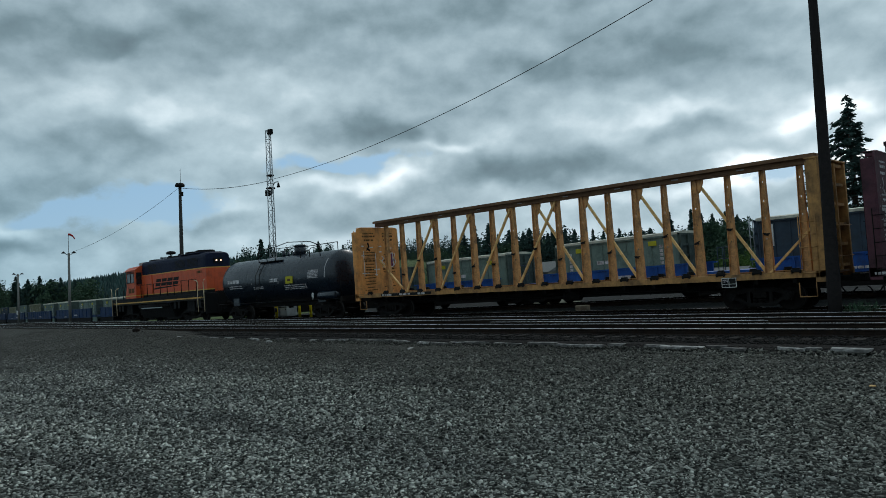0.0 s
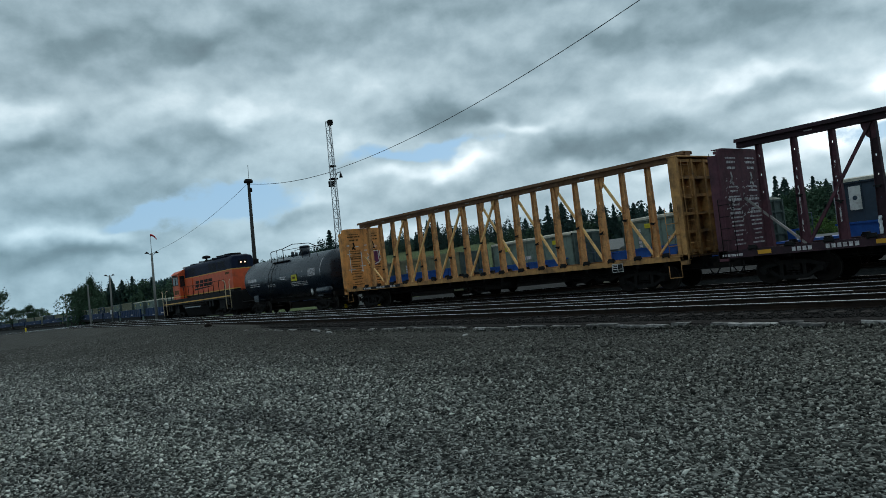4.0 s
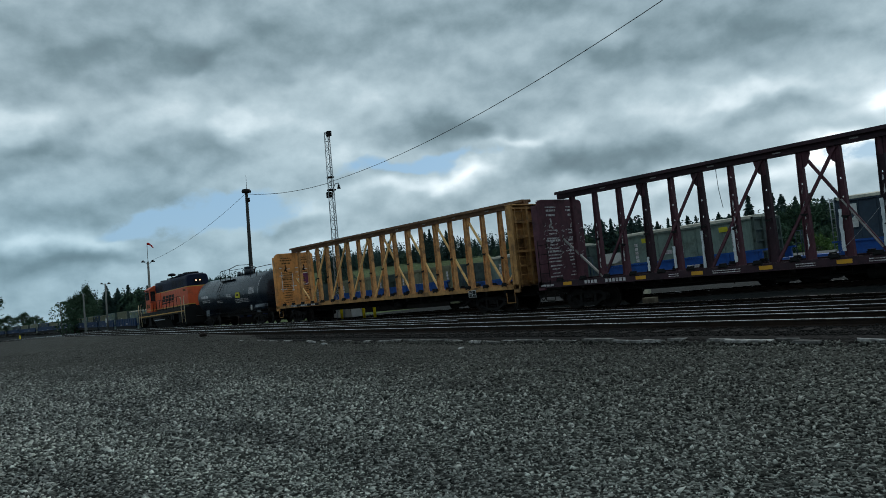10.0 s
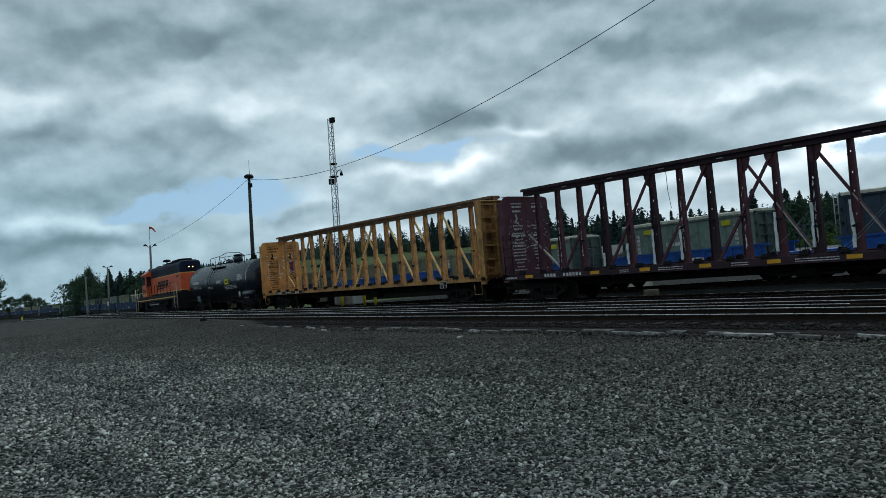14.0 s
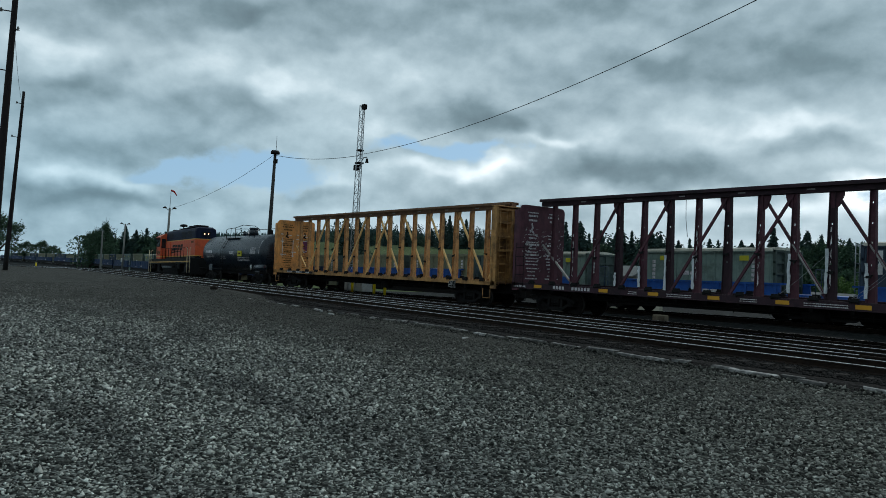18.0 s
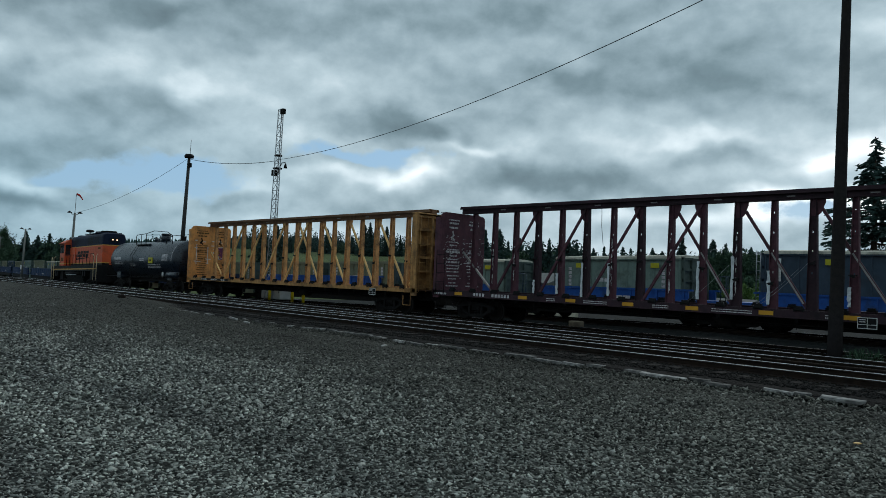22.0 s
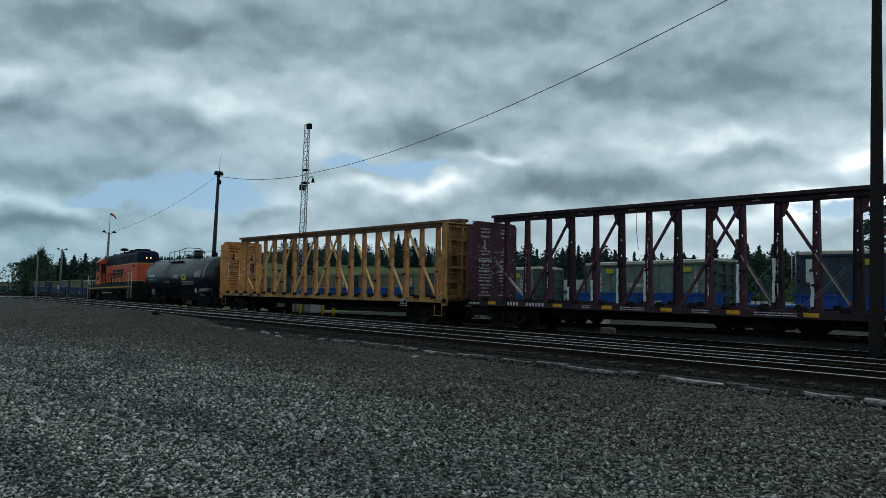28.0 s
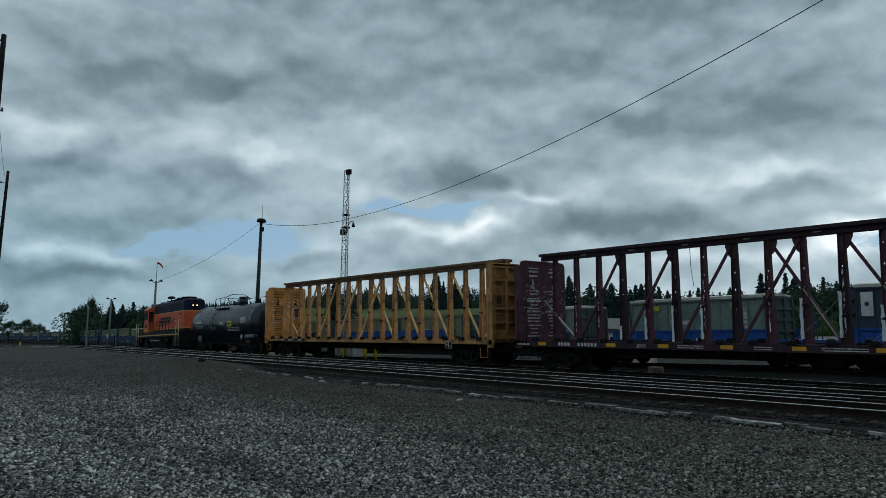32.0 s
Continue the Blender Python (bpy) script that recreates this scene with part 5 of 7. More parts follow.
    tube(bm, [(-7.9, -1.0, zt + 0.45), (-5.6, -1.0, zt + 0.42), (-5.3, -1.0, zt + 0.2), (-5.3, -1.0, zt - 0.26)], 0.02)
    tube(bm, [(-3.42, -1.0, zt + 0.26), (-4.25, -1.0, zt + 0.22), (-4.4, -1.0, zt + 0.1), (-4.4, -1.0, zt - 0.3)], 0.02)
    tube(bm, [(-9.7, 0.9, zt - 0.3), (-9.7, 0.9, zt + 0.5), (-4.2, 0.9, zt + 0.55), (-4.2, 0.9, zt - 0.3)], 0.024)
    part("handrail", bm, M["black"], car)
    bm = bmesh.new()
    for x in (-9.35, -8.9):
        tube(bm, [(x, -1.05, zt - 0.26), (x, -1.56, zc + 0.3), (x, -1.56, 0.75)], 0.018)
    for k in range(8):
        z = 0.9 + 0.3 * k
        y = -1.56 if z < zc + 0.3 else -1.56 + 0.51 * (z - zc - 0.3) / (r - 0.56)
        tube(bm, [(-9.35, y, z), (-8.9, y, z)], 0.015)
    part("ladder", bm, M["black"], car)
    # frame, saddles, end sills
    bm = bmesh.new()
    bx(bm, -14.35, -1.15, -0.3, 0.3, 0.68, 1.0)
    part("centre_sill", bm, M["steel_dark"], car)
    for x in (-12.4, -3.3):
        bm = bmesh.new()
        bx(bm, x - 0.35, x + 0.35, -1.15, 1.15, 0.86, 1.32)
        part("saddle", bm, M["tank"], car)
    for x in (-14.25, -1.25):
        bm = bmesh.new()
        bx(bm, x - 0.1, x + 0.1, -1.4, 1.4, 0.85, 1.1)
        bx(bm, x - 0.1, x + 0.1, -0.75, 0.75, 0.74, 0.852)
        tube(bm, [(x, -1.42, 0.95), (x, -1.42, 0.4), (x + (0.4 if x < -8 else -0.4), -1.42, 0.4), (x + (0.4 if x < -8 else -0.4), -1.42, 0.95)], 0.016)
        tube(bm, [(x, -1.38, 1.1), (x, -1.38, 1.95), (x, 1.38, 1.95), (x, 1.38, 1.1)], 0.018)
        part("end_sill", bm, M["steel_dark"], car)
    bm = bmesh.new()
    for s in (-1, 1):
        tube(bm, [(-14.1, s * 1.43, 1.0), (-1.4, s * 1.43, 1.0)], 0.02)
    part("side_rail", bm, M["black"], car)
    bm = bmesh.new()
    lathe(bm, [(-3.35, 0.02), (-3.33, 0.2), (-3.25, 0.24), (-1.95, 0.24), (-1.87, 0.2), (-1.85, 0.02)], "x", 18, (0, -1.25, 1.20))
    part("air_reservoir", bm, M["tank"], car)
    bm = bmesh.new()
    cyl(bm, (-3.65, -1.5, 1.02), (-3.65, -1.5, 1.30), 0.05, 0.08, 8)
    cyl(bm, (-3.65, -1.5, 1.30), (-3.65, -1.5, 1.40), 0.09, 0.03, 8)
    part("white_valve", bm, M["white"], car)
    bm = bmesh.new()
    cyl(bm, (-8.0, 0, 0.55), (-8.0, 0, 0.95), 0.14, n=12)
    tube(bm, [(-8.0, -1.2, 0.62), (-8.0, 0, 0.62)], 0.025)
    tube(bm, [(-12, -0.6, 0.7), (-4, -0.6, 0.7)], 0.025)
    part("bottom_outlet", bm, M["steel_dark"], car)
    truck(car, -12.35)
    truck(car, -3.25)
    ends(car, -14.36, -1.13)
    return car


CARS.append((tank_car(), 0.0))


# ---- locomotive ----
def locomotive():
    """Four-axle road switcher, short hood leading; low nose, cab, long hood with a rounded top."""
    car = thing("locomotive", "orange and dark blue four-axle diesel locomotive with yellow stripes", "locomotive", "cars of the rolling train")
    rng = random.Random(9)
    F, R = -31.3, -15.75
    bm = bmesh.new()
    bx(bm, F + 0.1, R - 0.1, -1.5, 1.5, 1.20, 1.66)
    part("frame", bevel(bm, 0.015), M["black"], car)
    bm = bmesh.new()
    bx(bm, F + 0.1, R - 0.1, -1.512, 1.512, 1.33, 1.42)
    part("sill_stripe", bm, M["stripe"], car)
    bm = bmesh.new()
    bx(bm, F + 0.1, R - 0.1, -1.512, 1.512, 1.662, 1.70)
    part("walkway", bm, M["black"], car)
    # long hood: black base, orange sides, dark blue top with rounded shoulders
    hx0, hx1 = -26.55, -16.5
    for nm, a, b, mt in (("hood_base", 1.702, 1.88, "black"), ("base_stripe", 1.88, 1.95, "stripe"), ("hood_lower", 1.95, 3.38, "orange"), ("hood_stripe", 3.38, 3.45, "stripe")):
        bm = bmesh.new()
        w = 0.95 if nm in ("base_stripe", "hood_stripe") else 0.94
        bx(bm, hx0, hx1, -w, w, a, b)
        part(nm, bm, M[mt], car)
    prof = [(-0.94, 3.45), (-0.94, 4.12), (-0.90, 4.32), (-0.78, 4.44), (-0.55, 4.49), (0.55, 4.49), (0.78, 4.44), (0.90, 4.32), (0.94, 4.12), (0.94, 3.45)]
    bm = bmesh.new()
    rows = []
    for x, k in ((hx0, 1.0), (hx1 - 0.35, 1.0), (hx1 - 0.12, 0.97), (hx1, 0.90)):
        rows.append([bm.verts.new((x, y * (0.5 + 0.5 * k), 3.45 + (z - 3.45) * k)) for y, z in prof])
    for p, q in zip(rows, rows[1:]):
        for i in range(len(prof)):
            bm.faces.new((p[i], p[(i + 1) % len(prof)], q[(i + 1) % len(prof)], q[i]))
    bm.faces.new(rows[0])
    bm.faces.new(rows[-1])
    part("hood_upper", bm, M["navy"], car)
    # the raised equipment cabinet behind the cab is orange up to the cab's sill
    bm = bmesh.new()
    bx(bm, hx0 + 0.002, hx0 + 1.75, -1.02, 1.02, 1.95, 3.40)
    part("electrical_cabinet", bevel(bm, 0.015), M["orange"], car)
    bm = bmesh.new()
    bx(bm, -0.34, 0.34, -0.008, 0.0, 2.05, 3.28)
    dm = mesh_of("hood_door", bevel(bm, 0.003), M["orange"])
    for k in range(10):
        again("hood_door", dm, car, pose(hx0 + 2.3 + 0.76 * k, -0.942, 0))
    bm = bmesh.new()
    for k in range(7):
        bx(bm, 0, 1.5, -0.014, 0, 3.62 + 0.085 * k, 3.66 + 0.085 * k)
    lm = mesh_of("louvre", bm, M["black"])
    for x in (hx0 + 1.0, hx1 - 2.6, hx1 - 4.5):
        again("louvre", lm, car, pose(x, -0.942, 0.0))
    # cab with a peaked roof
    bm = bmesh.new()
    bx(bm, -28.25, hx0 - 0.002, -1.5, 1.5, 1.702, 3.92)
    cab = part("cab", bevel(bm, 0.03, 2), M["orange"], car)
    bm = bmesh.new()
    prof = [(-1.56, 3.90), (-1.12, 4.20), (-0.4, 4.32), (0.4, 4.32), (1.12, 4.20), (1.56, 3.90)]
    a = [bm.verts.new((-28.55, y, z - 0.06)) for y, z in prof]
    b = [bm.verts.new((hx0 + 0.05, y, z)) for y, z in prof]
    for k in range(5):
        bm.faces.new((a[k], a[k + 1], b[k + 1], b[k]))
    bm.faces.new(a), bm.faces.new(b), bm.faces.new((a[0], b[0], b[5], a[5]))
    part("cab_roof", bm, M["orange"], cab)
    bm = bmesh.new()
    bx(bm, -28.27, hx0, -1.512, 1.512, 1.88, 1.95)
    part("cab_stripe", bm, M["stripe"], cab)
    for x0, x1, z0, z1 in ((-28.05, -27.5, 2.95, 3.62), (-27.38, -26.85, 2.95, 3.62)):
        bm = bmesh.new()
        bx(bm, x0, x1, -1.508, -1.492, z0, z1)
        w = part("window", bm, M["glass"], cab)
        bm = bmesh.new()
        for p in ((x0 - 0.05, x1 + 0.05, z1, z1 + 0.05), (x0 - 0.05, x1 + 0.05, z0 - 0.05, z0), (x0 - 0.05, x0, z0, z1), (x1, x1 + 0.05, z0, z1)):
            bx(bm, p[0], p[1], -1.52, -1.495, p[2], p[3])
        part("window_frame", bm, M["black"], w)
    for y in (1.22, -1.22):
        bm = bmesh.new()
        bx(bm, hx0 - 0.001, hx0 + 0.012, y - 0.22, y + 0.22, 2.75, 3.70)
        part("rear_window", bm, M["glass"], cab)
    for y in (-0.9, 0.1):
        bm = bmesh.new()
        bx(bm, -28.262, -28.248, y, y + 0.8, 3.05, 3.65)
        part("windscreen", bm, M["glass"], cab)
    bm = bmesh.new()
    bx(bm, -28.15, -26.75, -1.74, -1.51, 3.74, 3.77)
    part("sun_visor", bm, M["black"], cab)
    bm = bmesh.new()
    bars(bm, ((2.12, 0.36),), -27.9, -26.9, lambda u, v: (u, -1.506, v), rng, 0.2)
    part("cab_number", bm, M["ink"], cab)
    # low short hood
    bm = bmesh.new()
    vs = bx(bm, -30.0, -28.252, -0.95, 0.95, 1.702, 2.85)
    for v in vs:
        if v.co.z > 2.5 and v.co.x < -29.5:
            v.co.x += 0.3
            v.co.y *= 0.9
    part("short_hood", bevel(bm, 0.05, 2), M["orange"], car)
    bm = bmesh.new()
    bx(bm, -30.01, -28.27, -0.964, -0.956, 1.88, 1.95)
    part("nose_stripe", bm, M["stripe"], car)
    # maker's emblem as slanted open blocks over a long tapering bar
    bm = bmesh.new()
    for k in range(4):
        x = -24.35 + 0.94 * k
        for u0, u1, w0, w1 in ((0.0, 0.82, 0.0, 0.24), (0.0, 0.82, 0.30, 0.54)):
            q = [(x + u + 0.45 * w, -0.956, 2.48 + w) for u, w in ((u0, w0), (u1, w0), (u1, w1), (u0, w1))]
            bm.faces.new([bm.verts.new(p) for p in q])
    q = [(-24.6, 2.24), (-20.5, 2.38), (-20.35, 2.43), (-24.5, 2.38)]
    bm.faces.new([bm.verts.new((u, -0.956, v)) for u, v in q])
    part("emblem", bm, M["black"], car)
    bm = bmesh.new()
    bars(bm, ((3.08, 0.17),), hx1 - 1.3, hx1 - 0.5, lambda u, v: (u, -0.956, v), rng, 0.2)
    part("hood_number", bm, M["ink"], car)
    # roof gear: fans on a raised housing to the rear, blower box, stacks, dome, horn, cooler
    bm = bmesh.new()
    bx(bm, -20.6, -17.4, -0.84, 0.84, 4.49, 4.56)
    part("radiator_housing", bevel(bm, 0.02), M["navy"], car)
    for x, rr, h in ((-18.2, 0.66, 0.14), (-19.75, 0.66, 0.14)):
        bm = bmesh.new()
        lathe(bm, [(4.56, rr), (4.56 + h, rr), (4.58 + h, rr - 0.06), (4.58 + h, 0.02)], "z", 20, (x, 0, 0))
        part("radiator_fan", bm, M["black"], car)
    bm = bmesh.new()
    bx(bm, -23.0, -21.3, -0.55, 0.55, 4.47, 4.60)
    part("roof_hatch", bevel(bm, 0.03), M["black"], car)
    for x in (-22.0, -23.6):
        bm = bmesh.new()
        cyl(bm, (x, 0, 4.48), (x, 0, 4.74), 0.16, 0.15, 12)
        part("exhaust_stack", bm, M["black"], car)
    bm = bmesh.new()
    lathe(bm, [(4.48, 0.05), (4.76, 0.05), (4.80, 0.34), (4.92, 0.36), (5.0, 0.26), (5.04, 0.05)], "z", 14, (-22.75, -0.35, 0))
    part("antenna_dome", bm, M["black"], car)
    bm = bmesh.new()
    for y, l in ((-0.15, 0.55), (0.0, 0.65), (0.15, 0.5)):
        cyl(bm, (-24.3, y, 4.66), (-24.3 - l, y, 4.66), 0.03, 0.09, 8)
    bx(bm, -24.45, -24.25, -0.2, 0.2, 4.47, 4.64)
    part("horn", bm, M["galv"], car)
    bm = bmesh.new()
    bx(bm, -26.2, -25.3, -0.5, 0.5, 4.47, 4.60)
    part("roof_box", bevel(bm, 0.03), M["black"], car)
    bm = bmesh.new()
    bx(bm, -27.9, -26.8, -0.6, 0.6, 4.29, 4.50)
    part("roof_unit", bevel(bm, 0.04, 2), M["cabinet"], car)
    # headlights at the rear end and front
    for x, d in ((hx1, 1), (-28.25, -1)):
        z = 3.88 if d > 0 else 4.02
        bm = bmesh.new()
        bx(bm, min(x, x + 0.09 * d), max(x, x + 0.09 * d), -0.34, 0.34, z - 0.18, z + 0.18)
        casing = part("headlight_casing", bm, M["black"], car)
        for y in (-0.17, 0.17):
            bm = bmesh.new()
            cyl(bm, (x + 0.085 * d, y, z), (x + 0.11 * d, y, z), 0.06, n=14)
            part("headlight", bm, M["lamp_on"], casing, "glowing headlight")
    bm = bmesh.new()
    bx(bm, hx1, hx1 + 0.02, -0.36, 0.36, 1.75, 3.3)
    part("rear_door", bevel(bm, 0.005), M["orange"], car)
    # pilots, steps, ends
    for x, d in ((F, -1), (R, 1)):
        bm = bmesh.new()
        bx(bm, min(x, x - 0.12 * d), max(x, x - 0.12 * d), -1.48, 1.48, 0.24, 1.66)
        part("pilot", bevel(bm, 0.02), M["black"], car)
        for s in (-1, 1):
            for k in range(4):
                bm = bmesh.new()
                bx(bm, min(x - 0.15 * d, x - 0.75 * d), max(x - 0.15 * d, x - 0.75 * d), s * 1.5 - 0.02 - (0.2 if s > 0 else 0), s * 1.5 + 0.02 + (0.2 if s < 0 else 0), 0.36 + 0.33 * k, 0.39 + 0.33 * k)
                part("step", bm, M["black"], car)
            for dx in (0.12, 1.0):
                bm = bmesh.new()
                e = 1 if dx > 0.5 else -0.3
                sweep(bm, [(x - dx * d, s * 1.53, 0.40), (x - dx * d, s * 1.53, 1.75), (x - (dx - 0.10 * e) * d, s * 1.53, 2.15), (x - (dx - 0.10 * e) * d, s * 1.53, 2.42), (x - (dx + 0.10 * e) * d, s * 1.52, 2.56), (x - (dx + 0.45 * e) * d, s * 1.5, 2.60)], 0.03)
                part("grab_rail", bm, M["cream_rail"], car, "cream painted step handrail")
    bm = bmesh.new()
    v0 = bx(bm, F - 0.35, F - 0.05, -1.45, 1.45, 0.06, 0.60)
    for v in v0:
        if v.co.x < F - 0.2 and v.co.z > 0.4:
            v.co.x += 0.25
    part("snow_plough", bm, M["black"], car)
    # side handrails with stanchions
    for s in (-1, 1):
        bm = bmesh.new()
        xs = [F + 1.2 + (R - F - 2.4) * k / 12 for k in range(13)]
        sweep(bm, [(x, s * 1.48, 2.66) for x in xs], 0.02)
        rail_ = part("handrail", bm, M["black"], car)
        bm = bmesh.new()
        tube(bm, [(0, 0, 1.68), (0, 0, 2.66)], 0.026)
        sm = mesh_of("stanchion", bm, M["black"])
        for x in xs:
            again("stanchion", sm, rail_, pose(x, s * 1.48, 0))
    # fuel tank, air tanks, gear
    bm = bmesh.new()
    vs = bx(bm, -26.6, -21.1, -1.42, 1.42, 0.12, 1.18)
    for v in vs:
        if v.co.z < 0.5:
            v.co.y *= 0.72
    part("fuel_tank", bevel(bm, 0.05, 2), M["black"], car)
    for s in (-1, 1):
        bm = bmesh.new()
        lathe(bm, [(-26.4, 0.02), (-26.35, 0.17), (-21.4, 0.17), (-21.35, 0.02)], "x", 14, (0, s * 1.3, 1.02))
        part("air_reservoir", bm, M["steel_dark"], car)
    bm = bmesh.new()
    bx(bm, -25.9, -22.4, -1.452, -1.425, 0.84, 0.92)
    part("tank_stripe", bm, M["galv"], car)
    for x in (-30.2, -29.6, -20.6, -20.0, -17.3, -16.9):
        bm = bmesh.new()
        bx(bm, x, x + 0.32, -1.40, -1.0, 0.72, 1.198)
        part("underframe_box", bevel(bm, 0.01), M["black"], car)
    for x in (-28.75, -18.55):
        bm = bmesh.new()
        bx(bm, x - 0.55, x + 0.55, -1.15, 1.15, 0.46, 1.198)
        part("body_bolster", bevel(bm, 0.03), M["black"], car)
    truck(car, -28.75, True)
    truck(car, -18.55, True)
    ends(car, F + 0.05, R - 0.2)
    return car


CARS.append((locomotive(), 0.0))
TRUCKS = {"locomotive": (-28.75, -18.55), "tank_car": (-12.35, -3.25)}


def car_pose(car, off, t):
    """A car stands with both its trucks on the line of the track."""
    a, b = TRUCKS.get(car.name, (2.25, LEN - 2.25))
    x = train_x(t) + off + (slack(t) if off else 0.0)
    ya, yb = train_line(x + a), train_line(x + b)
    k = (yb - ya) / (b - a)
    up = LOCO_LIFT if car.name == "locomotive" else LIFT
    za, zb = train_fall(x + a) + up, train_fall(x + b) + up
    kz = (zb - za) / (b - a)
    return pose(x, ya - a * k, za - a * kz, 0, -math.degrees(math.atan(kz)), math.degrees(math.atan(k)))


for car, off in CARS:
    car.matrix_basis = car_pose(car, off, 0)

# ---- parked well cars and their containers ----
def container_mesh_parts(length, h, paint, lid, label, x, z, ends_ribbed=True):
    c = thing("container", label, "container", "containers on the parked well cars")
    rng = random.Random(int(abs(x) * 10))
    w = 1.22
    bm = bmesh.new()
    bx(bm, 0, length, -w + 0.04, w - 0.04, 0.12, h - 0.12)
    body = part("body", bm, paint, c)
    bm = bmesh.new()
    bx(bm, -0.03, 0.03, -w - 0.0, -w + 0.045, 0.14, h - 0.14)
    rib = mesh_of("rib", bm, paint)
    n = max(5, int(length / 0.62))
    for k in range(n + 1):
        again("rib", rib, body, pose(0.05 + (length - 0.1) * k / n, 0, 0))
        again("rib", rib, body, pose(0.05 + (length - 0.1) * k / n, 0, 0, 0, 0, 180)) if k == 0 else None
    bm = bmesh.new()
    for s in (-1, 1):
        bx(bm, 0, length, s * w - 0.05, s * w + 0.05, 0.0, 0.14)
        bx(bm, 0, length, s * w - 0.05, s * w + 0.05, h - 0.16, h)
    part("side_beam", bm, paint, c)
    for xe, d in ((0, -1), (length, 1)):
        bm = bmesh.new()
        for zz in [0.1 + (h - 0.2) * k / 5 for k in range(6)]:
            bx(bm, min(xe, xe + 0.09 * d), max(xe, xe + 0.09 * d), -w, w, zz - 0.05, zz + 0.05)
        for y in (-w + 0.05, -0.4, 0.4, w - 0.05):
            bx(bm, min(xe, xe + 0.12 * d), max(xe, xe + 0.12 * d), y - 0.05, y + 0.05, 0.05, h - 0.05)
        part("end_frame", bm, M["end_green"] if paint != M["dgrey"] else paint, c)
        bm = bmesh.new()
        bx(bm, min(xe + 0.001 * d, xe + 0.02 * d), max(xe + 0.001 * d, xe + 0.02 * d), -w + 0.06, w - 0.06, 0.12, h - 0.12)
        part("end_panel", bm, M["end_green"] if paint != M["dgrey"] else paint, c)
    if lid:
        bm = bmesh.new()
        m = 8
        rows = []
        for k in range(m + 1):
            xx = length * k / m
            sag = 0.03 * rng.random()
            rows.append([bm.verts.new((xx, y, zz)) for y, zz in ((-w - 0.07, h - 0.10), (-w - 0.07, h + 0.01), (-0.6, h + 0.09 - sag), (0.6, h + 0.09 - sag), (w + 0.07, h + 0.01), (w + 0.07, h - 0.10))])
        for a, b in zip(rows, rows[1:]):
            for k in range(5):
                bm.faces.new((a[k], b[k], b[k + 1], a[k + 1]))
        bm.faces.new(rows[0]), bm.faces.new(rows[-1])
        part("lid", bm, M["tarp"], c)
    bm = bmesh.new()
    bars(bm, ((h * 0.55, 0.18),), length * 0.35, length * 0.5, lambda u, v: (u, -w - 0.004, v), rng, 0.3)
    for xe in (0.75, length - 0.95) if paint != M["dgrey"] else ():
        for k in range(7):
            bm.faces.new([bm.verts.new((xe + u, -w - 0.004, h * 0.32 + 0.19 * k + v)) for u, v in ((0, 0), (0.17, 0), (0.17, 0.14), (0, 0.14))])
    tagged(part("stencil_text", bm, M["stencil"], c), kind="stuff")
    for u in (0.18, 0.78) if paint != M["olive"] else ():
        bm = bmesh.new()
        bx(bm, length * u, length * u + 0.42, -w - 0.056, -w - 0.051, h - 0.52, h - 0.3)
        part("warning_plate", bm, M["placard"], c)
    if paint == M["dgrey"] and x > -20:
        bm = bmesh.new()
        bx(bm, 0.25, 0.68, -w - 0.055, -w - 0.05, h * 0.58, h * 0.90)
        notice = part("notice_panel", bm, M["white"], c, "pale panel with a dark round mark")
        bm = bmesh.new()
        cyl(bm, (0.46, -w - 0.056, h * 0.74), (0.46, -w - 0.060, h * 0.74), 0.09, n=12)
        part("round_mark", bm, M["dgrey"], notice)
        bm = bmesh.new()
        for y in (-1.1, -0.7):
            sweep(bm, [(-0.35, y, 0.9), (-0.35, y, h + 0.05)], 0.02)
        for k in range(6):
            sweep(bm, [(-0.35, -1.1, 1.0 + 0.36 * k), (-0.35, -0.7, 1.0 + 0.36 * k)], 0.015)
        for y in (-1.1, -0.7):
            sweep(bm, [(-0.35, y, h - 0.1), (-0.1, y, h - 0.1)], 0.015)
        part("end_ladder", bm, M["galv"], c)
    turn = math.degrees(math.atan2(far_line(x + length) - far_line(x), length))
    tilt = -math.degrees(math.atan2(far_drop(x + length) - far_drop(x), length))
    c.matrix_basis = pose(x, far_line(x), z + far_drop(x), 0, tilt, turn)
    return c


